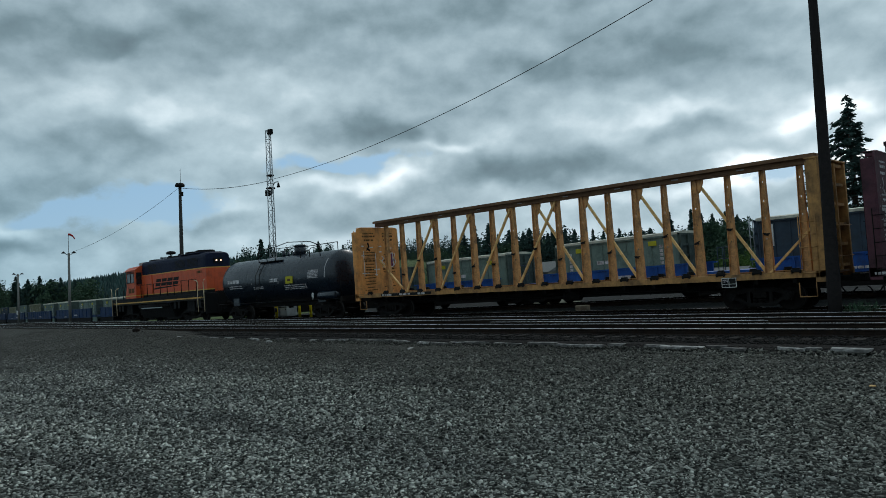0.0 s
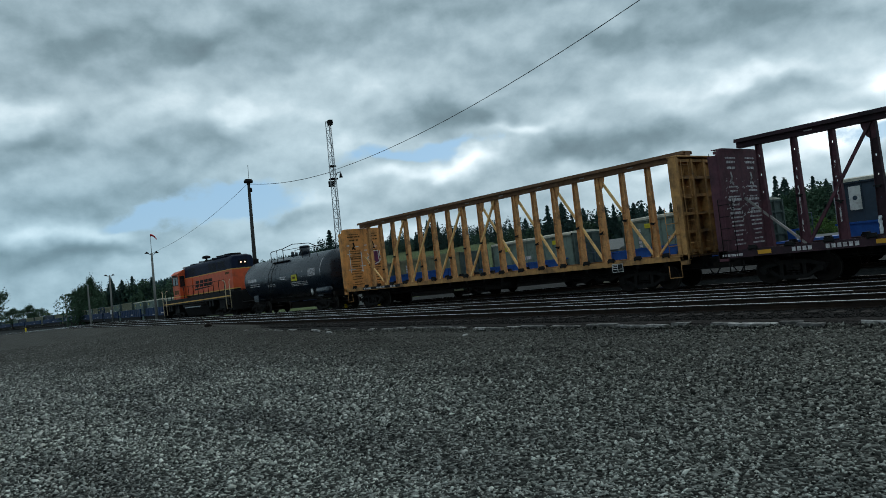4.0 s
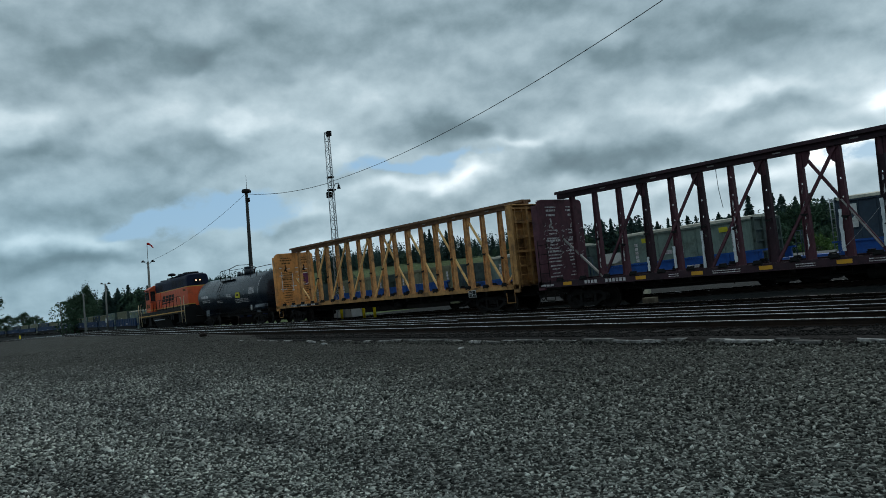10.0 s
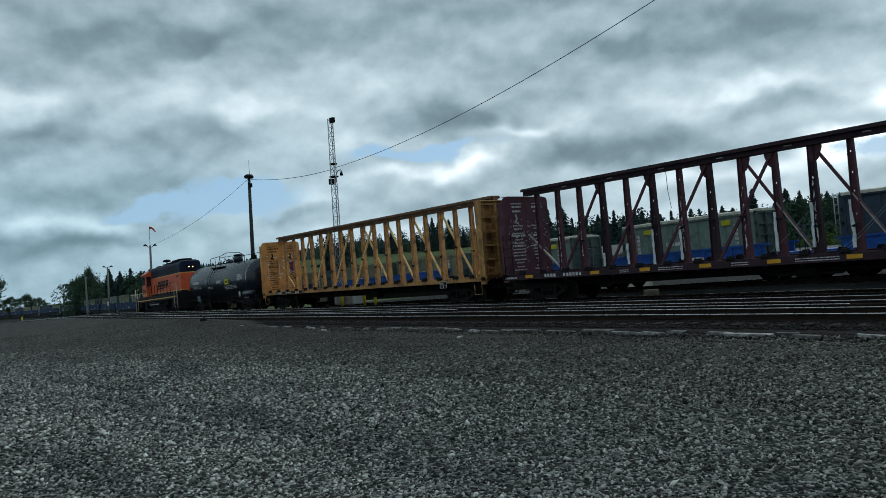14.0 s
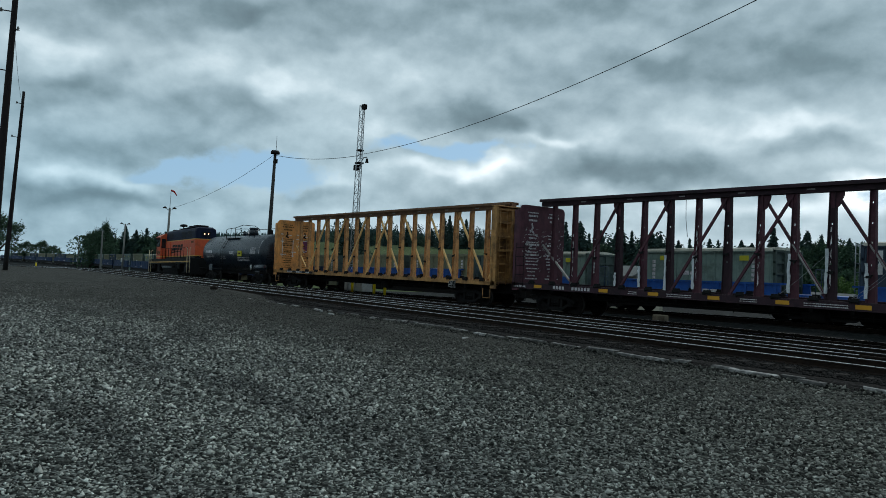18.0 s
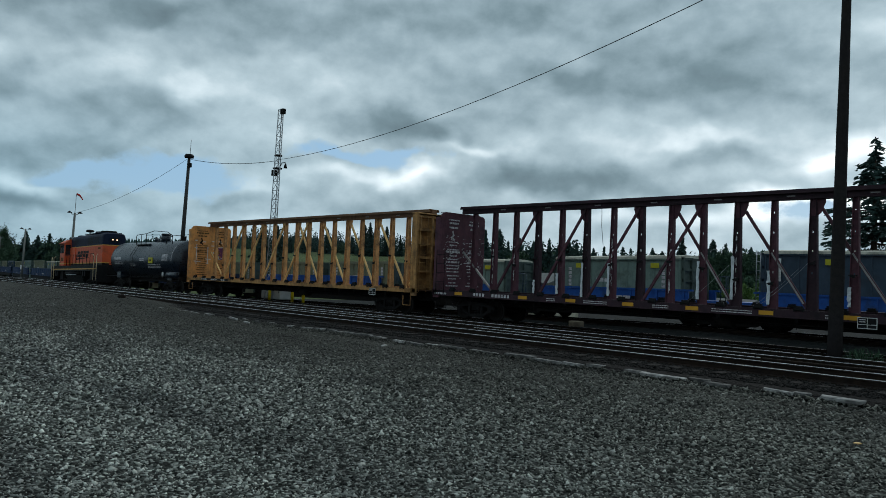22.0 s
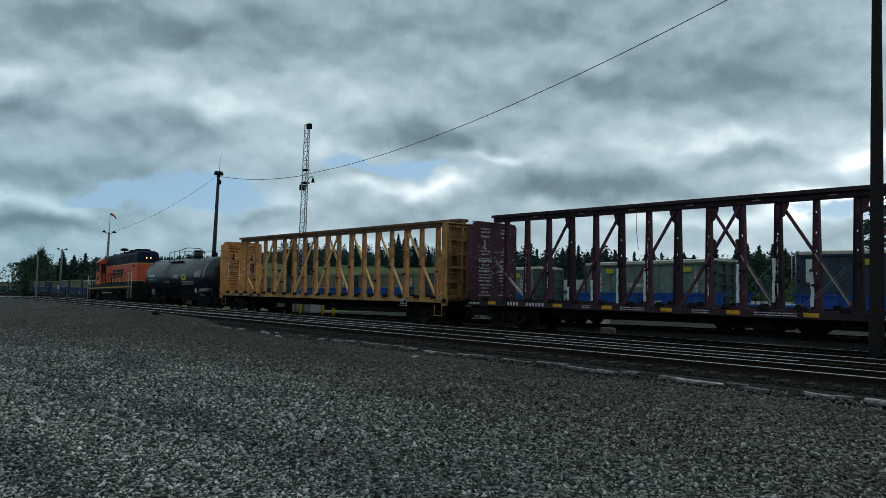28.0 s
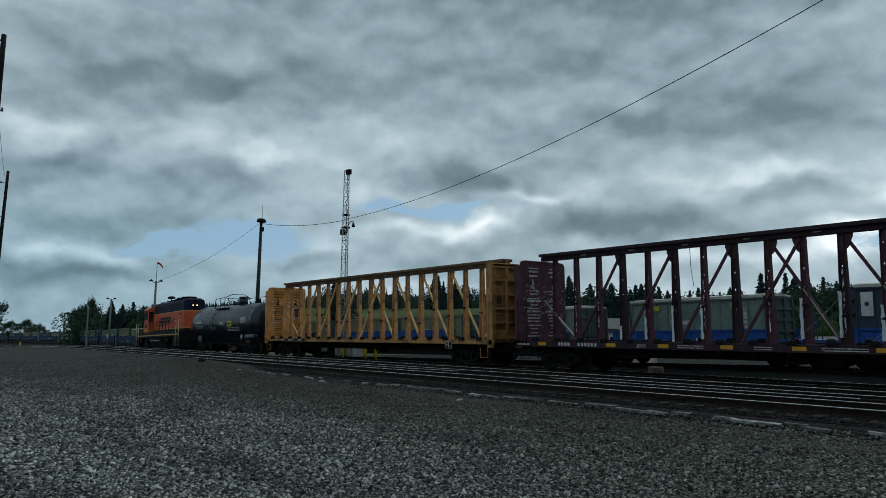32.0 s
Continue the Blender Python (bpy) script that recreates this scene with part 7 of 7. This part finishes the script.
def broadleaf(seed, label, material, wide=0.36, low=0.12):
    """A round-headed tree one metre high: trunk, limbs, and clumps of leaves with gaps between."""
    rg = np.random.default_rng(seed)
    t = thing("broadleaf_tree", label, "tree", "broadleaf trees")
    bm = bmesh.new()
    cyl(bm, (0, 0, -0.03), (0.01, 0, 0.45), 0.028, 0.016, 8)
    clumps = []
    for k in range(64):
        a, e = rg.uniform(0, 6.283), rg.uniform(-0.9, 1.35)
        rr = rg.uniform(0.55, 1.0)
        c = np.array([wide * rr * np.cos(a) * np.cos(e), wide * rr * np.sin(a) * np.cos(e), 0.5 + low / 2 + (0.48 - low / 2) * rr * np.sin(e)])
        clumps.append((c, rg.uniform(0.04, 0.10)))
        if k % 5 == 0:
            cyl(bm, (0, 0, 0.3 + 0.1 * rg.random()), tuple(c * 0.9), 0.010, 0.003, 5)
    part("trunk", bm, M["bark"], t)
    pts = np.concatenate([c + rg.normal(0, 1, (115, 3)) * s * 0.52 for c, s in clumps])
    q = tufts(rg, pts, 0.030, 0.020, rg.normal(0, 1, (len(pts), 3)))
    crown = new("crown", leaf_mesh("crown", q, material))
    crown.parent = t
    return t


def bearing(az, dist):
    return -dist * math.sin(radians(az)), dist * math.cos(radians(az))


def plant(proto, az, el, dist, base, turn, wide=1.0):
    """A copy whose top stands at the elevation el, seen from the viewer."""
    x, y = bearing(az, dist)
    h = 1.73 + dist * math.tan(radians(el)) - base
    sx, sy, sz = proto.scale
    return copy_thing(proto, Matrix.Translation((x, y, base)) @ Matrix.Rotation(turn, 4, "Z") @ Matrix.Diagonal((h * wide / sx, h * wide / sy, h / sz, 1)))


def put_first(proto, *place, **more):
    """Sets the model tree itself down as one of the trees."""
    c = plant(proto, *place, **more)
    m = c.matrix_basis.copy()
    for o in (*c.children_recursive, c):
        bpy.data.objects.remove(o)
    proto.matrix_basis = m


def slope(az, dist):
    """Height of the grassy rise behind the yard."""
    u = max(0.0, min(1.0, (dist - 75.0) / 60.0))
    side = max(0.0, min(1.0, (az - 40.0) / 6.0)) * max(0.0, min(1.0, (68.0 - az) / 6.0))
    return GROUND - 1.0 + 6.6 * side * u * u * (3 - 2 * u)


def hillside():
    bm = bmesh.new()
    azs, ds = [34 + 1.2 * k for k in range(31)], [58, 75, 82, 90, 100, 110, 122, 136, 180]
    g = [[bm.verts.new((*bearing(a, d), slope(a, d) + 0.25 * noise.noise(Vector((a * 0.3, d * 0.1, 0))) - (2.2 if d == 58 else 0))) for d in ds] for a in azs]
    for p, q in zip(g, g[1:]):
        for k in range(len(ds) - 1):
            bm.faces.new((p[k], q[k], q[k + 1], p[k + 1])).smooth = True
    setting("hillside", bm, M["grass"])


hillside()
firs = [conifer(21, 0.29, 0.08, "dark green fir in the tree line behind the yard"), conifer(22, 0.34, 0.06, "dark green spreading fir behind the yard"), conifer(23, 0.25, 0.12, "slender dark fir in the tree line")]
oaks = [broadleaf(31, "dark green broadleaf tree behind the yard", M["leaves"]), broadleaf(32, "full broadleaf tree beside the yard", M["leaves"], 0.30, 0.2)]
bush = broadleaf(33, "bright green bush beyond the parked cars", M["bright_leaves"], 0.62, 0.0)
bush.name = "bush"

# bearing, elevation of the top and distance of each fir that stands out
HILL_TREES = [(58.6, 3.86, 62), (57.6, 3.46, 110), (56.6, 2.65, 125), (55.5, 2.96, 128), (53.8, 3.43, 130), (52.8, 2.6, 138), (51.9, 2.98, 136), (50.9, 3.85, 128), (50.5, 4.06, 130), (50.1, 3.6, 126),
              (49.2, 3.81, 132), (48.6, 3.3, 130), (48.1, 3.16, 134), (47.0, 2.9, 138), (45.6, 3.05, 136), (44.4, 2.8, 136), (43.2, 3.1, 134), (42.3, 3.4, 132)]
YARD_TREES = [(41.4, 3.85, 130), (40.3, 3.98, 128), (39.6, 3.08, 130), (38.7, 3.3, 132), (37.6, 3.15, 128), (36.4, 3.37, 130), (35.7, 2.84, 126), (34.9, 3.24, 128), (34.3, 3.16, 130), (33.6, 2.95, 127), (33.0, 2.7, 124), (32.2, 2.9, 128), (31.4, 2.65, 122), (37.1, 3.35, 131), (35.3, 3.2, 129), (30.8, 2.85, 126), (28.6, 2.85, 127),
              (30.2, 2.83, 124), (29.3, 2.5, 128), (27.9, 2.63, 126), (26.5, 3.85, 112), (24.9, 3.76, 104), (24.3, 3.6, 100), (23.4, 3.36, 98), (22.5, 3.37, 100), (21.7, 3.1, 98), (21.2, 2.45, 99)]
rng = random.Random(77)
for k, (az, el, d) in enumerate(HILL_TREES + YARD_TREES):
    proto = firs[k % 3]
    args = (proto, az, el, d, slope(az, d) - 0.2, rng.uniform(0, 6.28))
    (put_first if k < 3 else plant)(*args, wide=rng.uniform(0.9, 1.3))


def woods(name, material, count, spans, tuft, seed):
    """A dense wood as one mass of small firs and bushes: spans of bearing, tops, distance and share."""
    rg = np.random.default_rng(seed)
    cs, ds, ls = [], [], []
    for k in range(count):
        a0, a1, e0, e1, d0, d1, spread = spans[int(rg.choice(len(spans), p=np.array([s[1] - s[0] for s in spans]) / sum(s[1] - s[0] for s in spans)))]
        az, d = rg.uniform(a0, a1), rg.uniform(d0, d1)
        base = slope(az, min(d, 140)) - 0.4 if d < 180 else -2.4
        h = 1.73 + d * math.tan(math.radians(rg.uniform(e0, e1))) - base
        x, y = bearing(az, d)
        n = 330 if spread < 0.3 else 520
        z = 1 - np.sqrt(rg.random(n)) if spread < 0.3 else rg.random(n) ** 0.8
        rad = spread * (1 - z) * h * np.sqrt(rg.random(n)) * 1.15 + 0.02 * h if spread < 0.3 else spread * h * np.sqrt(np.clip(1 - (2 * z - 1) ** 2, 0.05, 1)) * rg.random(n) ** 0.6
        ang = rg.uniform(0, 6.283, n)
        cs.append(np.stack([x + rad * np.cos(ang), y + rad * np.sin(ang), base + h * (0.04 + 0.95 * z)], 1))
        out = np.stack([np.cos(ang), np.sin(ang), np.full(n, -0.3)], 1)
        ds.append(out if spread < 0.3 else rg.normal(0, 1, (n, 3)))
        ls.append(np.full((n, 1), tuft * h))
    q = tufts(rg, np.concatenate(cs), np.concatenate(ls), np.concatenate(ls) * 0.5, np.concatenate(ds))
    return tagged(new(name, leaf_mesh(name, q, material)), kind="stuff")


woods("fir_wood", M["needles"], 760, ((33.5, 42, 2.5, 3.4, 134, 170, 0.2), (42, 60, 2.4, 3.5, 140, 172, 0.2), (42, 60, 1.9, 2.7, 138, 150, 0.24), (27.5, 33.5, 2.0, 2.75, 130, 160, 0.22), (20.6, 25.8, 1.9, 3.25, 99, 120, 0.24), (60, 67, 1.6, 2.3, 140, 180, 0.22), (69.5, 76.5, 0.9, 1.9, 186, 220, 0.22)), 0.062, 61)
woods("mixed_wood", M["leaves"], 200, ((33.5, 60, 1.3, 2.4, 128, 150, 0.42), (41, 49, 0.3, 1.0, 98, 128, 0.42), (20.5, 25.8, 1.0, 2.2, 92, 104, 0.45), (70, 77.5, 0.6, 1.6, 182, 200, 0.42)), 0.075, 62)
big = conifer(26, 0.33, 0.05, "large dark green spruce with loose layered branches", 1.5, 0.16, 2.6)
put_first(big, 14.0, 10.45, 95, GROUND - 0.8, 0.4, wide=1.45)
plant(big, 10.2, 8.2, 99, GROUND - 0.8, 1.9, wide=1.4)
for k, (az, el, d) in enumerate(((23.9, 2.9, 99), (22.2, 2.8, 97), (76.85, 1.6, 190), (76.0, 2.25, 185), (80.9, 0.55, 290), (79.9, 0.66, 280), (79.2, 0.35, 300),
                                 (82.5, 2.5, 150), (83.8, 2.9, 140), (85.4, 3.1, 140), (87.4, 3.1, 140))):
    args = (oaks[k % 2], az, el, d, -0.9 if d < 140 else -2.4, rng.uniform(0, 6.28))
    (put_first if k < 2 else plant)(*args, wide=rng.uniform(0.9, 1.25) if k not in (2, 3) else 0.5)
for az, el in ((74.6, 2.0), (73.9, 1.75), (73.2, 1.9), (72.5, 1.6), (71.9, 1.75), (71.0, 1.5)):
    plant(firs[int(az * 10) % 3], az, el, 188, -2.4, az, wide=1.3)
for k, (az, el, d) in enumerate(((22.1, 0.55, 62), (20.3, 0.2, 60), (19.6, 0.6, 66), (57.6, 0.2, 70), (45.5, 0.0, 72), (78.9, 0.1, 320), (70.5, 0.9, 230))):
    args = (bush, az, el, d, GROUND - (0.9 if d < 100 else 2.3), rng.uniform(0, 6.28))
    (put_first if k < 1 else plant)(*args)


def weeds(x, y, z, n, seed):
    rg = np.random.default_rng(seed)
    c = np.stack([rg.normal(0, 0.22, n), rg.normal(0, 0.16, n), rg.uniform(0.05, 0.45, n)], 1)
    q = tufts(rg, c, 0.18, 0.03, np.array([[0, 0, 1.0]]).repeat(n, 0) + c * [1.2, 1.2, 0])
    ob = tagged(new("weeds", leaf_mesh("weeds", q, M["leaves"])), "clump of green weeds at the foot of the pole", "plant")
    ob.matrix_basis = pose(x, y, z)


weeds(-5.75, 22.25, BALLAST - 0.06, 260, 8)


def forest_hill():
    """A far wooded ridge and its forest of small firs."""
    bm = bmesh.new()
    azs = [52 + 0.75 * k for k in range(52)]

    def ridge(az):
        return 1.73 + 700 * math.tan(radians(float(np.interp(az, (52, 57, 60, 64, 68, 70, 72, 74.5, 77, 80, 91), (2.2, 2.4, 2.2, 1.65, 1.5, 1.25, 1.05, 0.6, 0.0, -0.35, -0.35)))))
    rows = []
    for a in azs:
        rows.append([bm.verts.new((*bearing(a, d), -4 + (ridge(a) - 1) * f)) for d, f in ((430, 0.0), (520, 0.35), (610, 0.75), (700, 1.0), (820, 0.9))])
    for p, q in zip(rows, rows[1:]):
        for k in range(4):
            bm.faces.new((p[k], q[k], q[k + 1], p[k + 1])).smooth = True
    setting("far_ridge", bm, M["forest"])
    rg = np.random.default_rng(4)
    n = 5200
    az, d = rg.uniform(52, 77, n), rg.uniform(440, 725, n)
    f = np.interp(d, (430, 520, 610, 700, 820), (0, 0.35, 0.75, 1.0, 0.9))
    base = np.array([-4 + (ridge(a) - 1) * g for a, g in zip(az, f)])
    x, y = -d * np.sin(np.radians(az)), d * np.cos(np.radians(az))
    h, w = rg.uniform(5, 11, n), rg.uniform(1.6, 2.9, n)
    ang = np.arange(5) * 2 * np.pi / 5
    ring = np.stack([x[:, None] + w[:, None] * np.cos(ang), y[:, None] + w[:, None] * np.sin(ang), np.repeat((base + 0.1 * h)[:, None], 5, 1)], -1)
    tip = np.stack([x, y, base + h], 1)[:, None]
    v = np.concatenate([ring, tip], 1).reshape(-1, 3)
    tri = np.array([(k, (k + 1) % 5, 5) for k in range(5)])
    fc = (tri[None] + 6 * np.arange(n)[:, None, None]).reshape(-1, 3)
    me = bpy.data.meshes.new("far_forest")
    me.from_pydata(v.tolist(), [], fc.tolist())
    me.materials.append(M["forest"])
    tagged(new("far_forest", me), kind="stuff")


forest_hill()


# ---- motion ----
def motions():
    """The train rolls away, slows and stops; its wheels turn with it."""
    times = [0.25 * k for k in range(60)] + [15.0 + 0.5 * k for k in range(35)]
    for car, off in CARS:
        walk(car, [(t, car_pose(car, off, t)) for t in times])
    for w, x, r in AXLES:
        walk(w, [(t, pose(x, 0, r, 0, math.degrees((train_x(t) - train_x(0)) / r), 0)) for t in times])


motions()
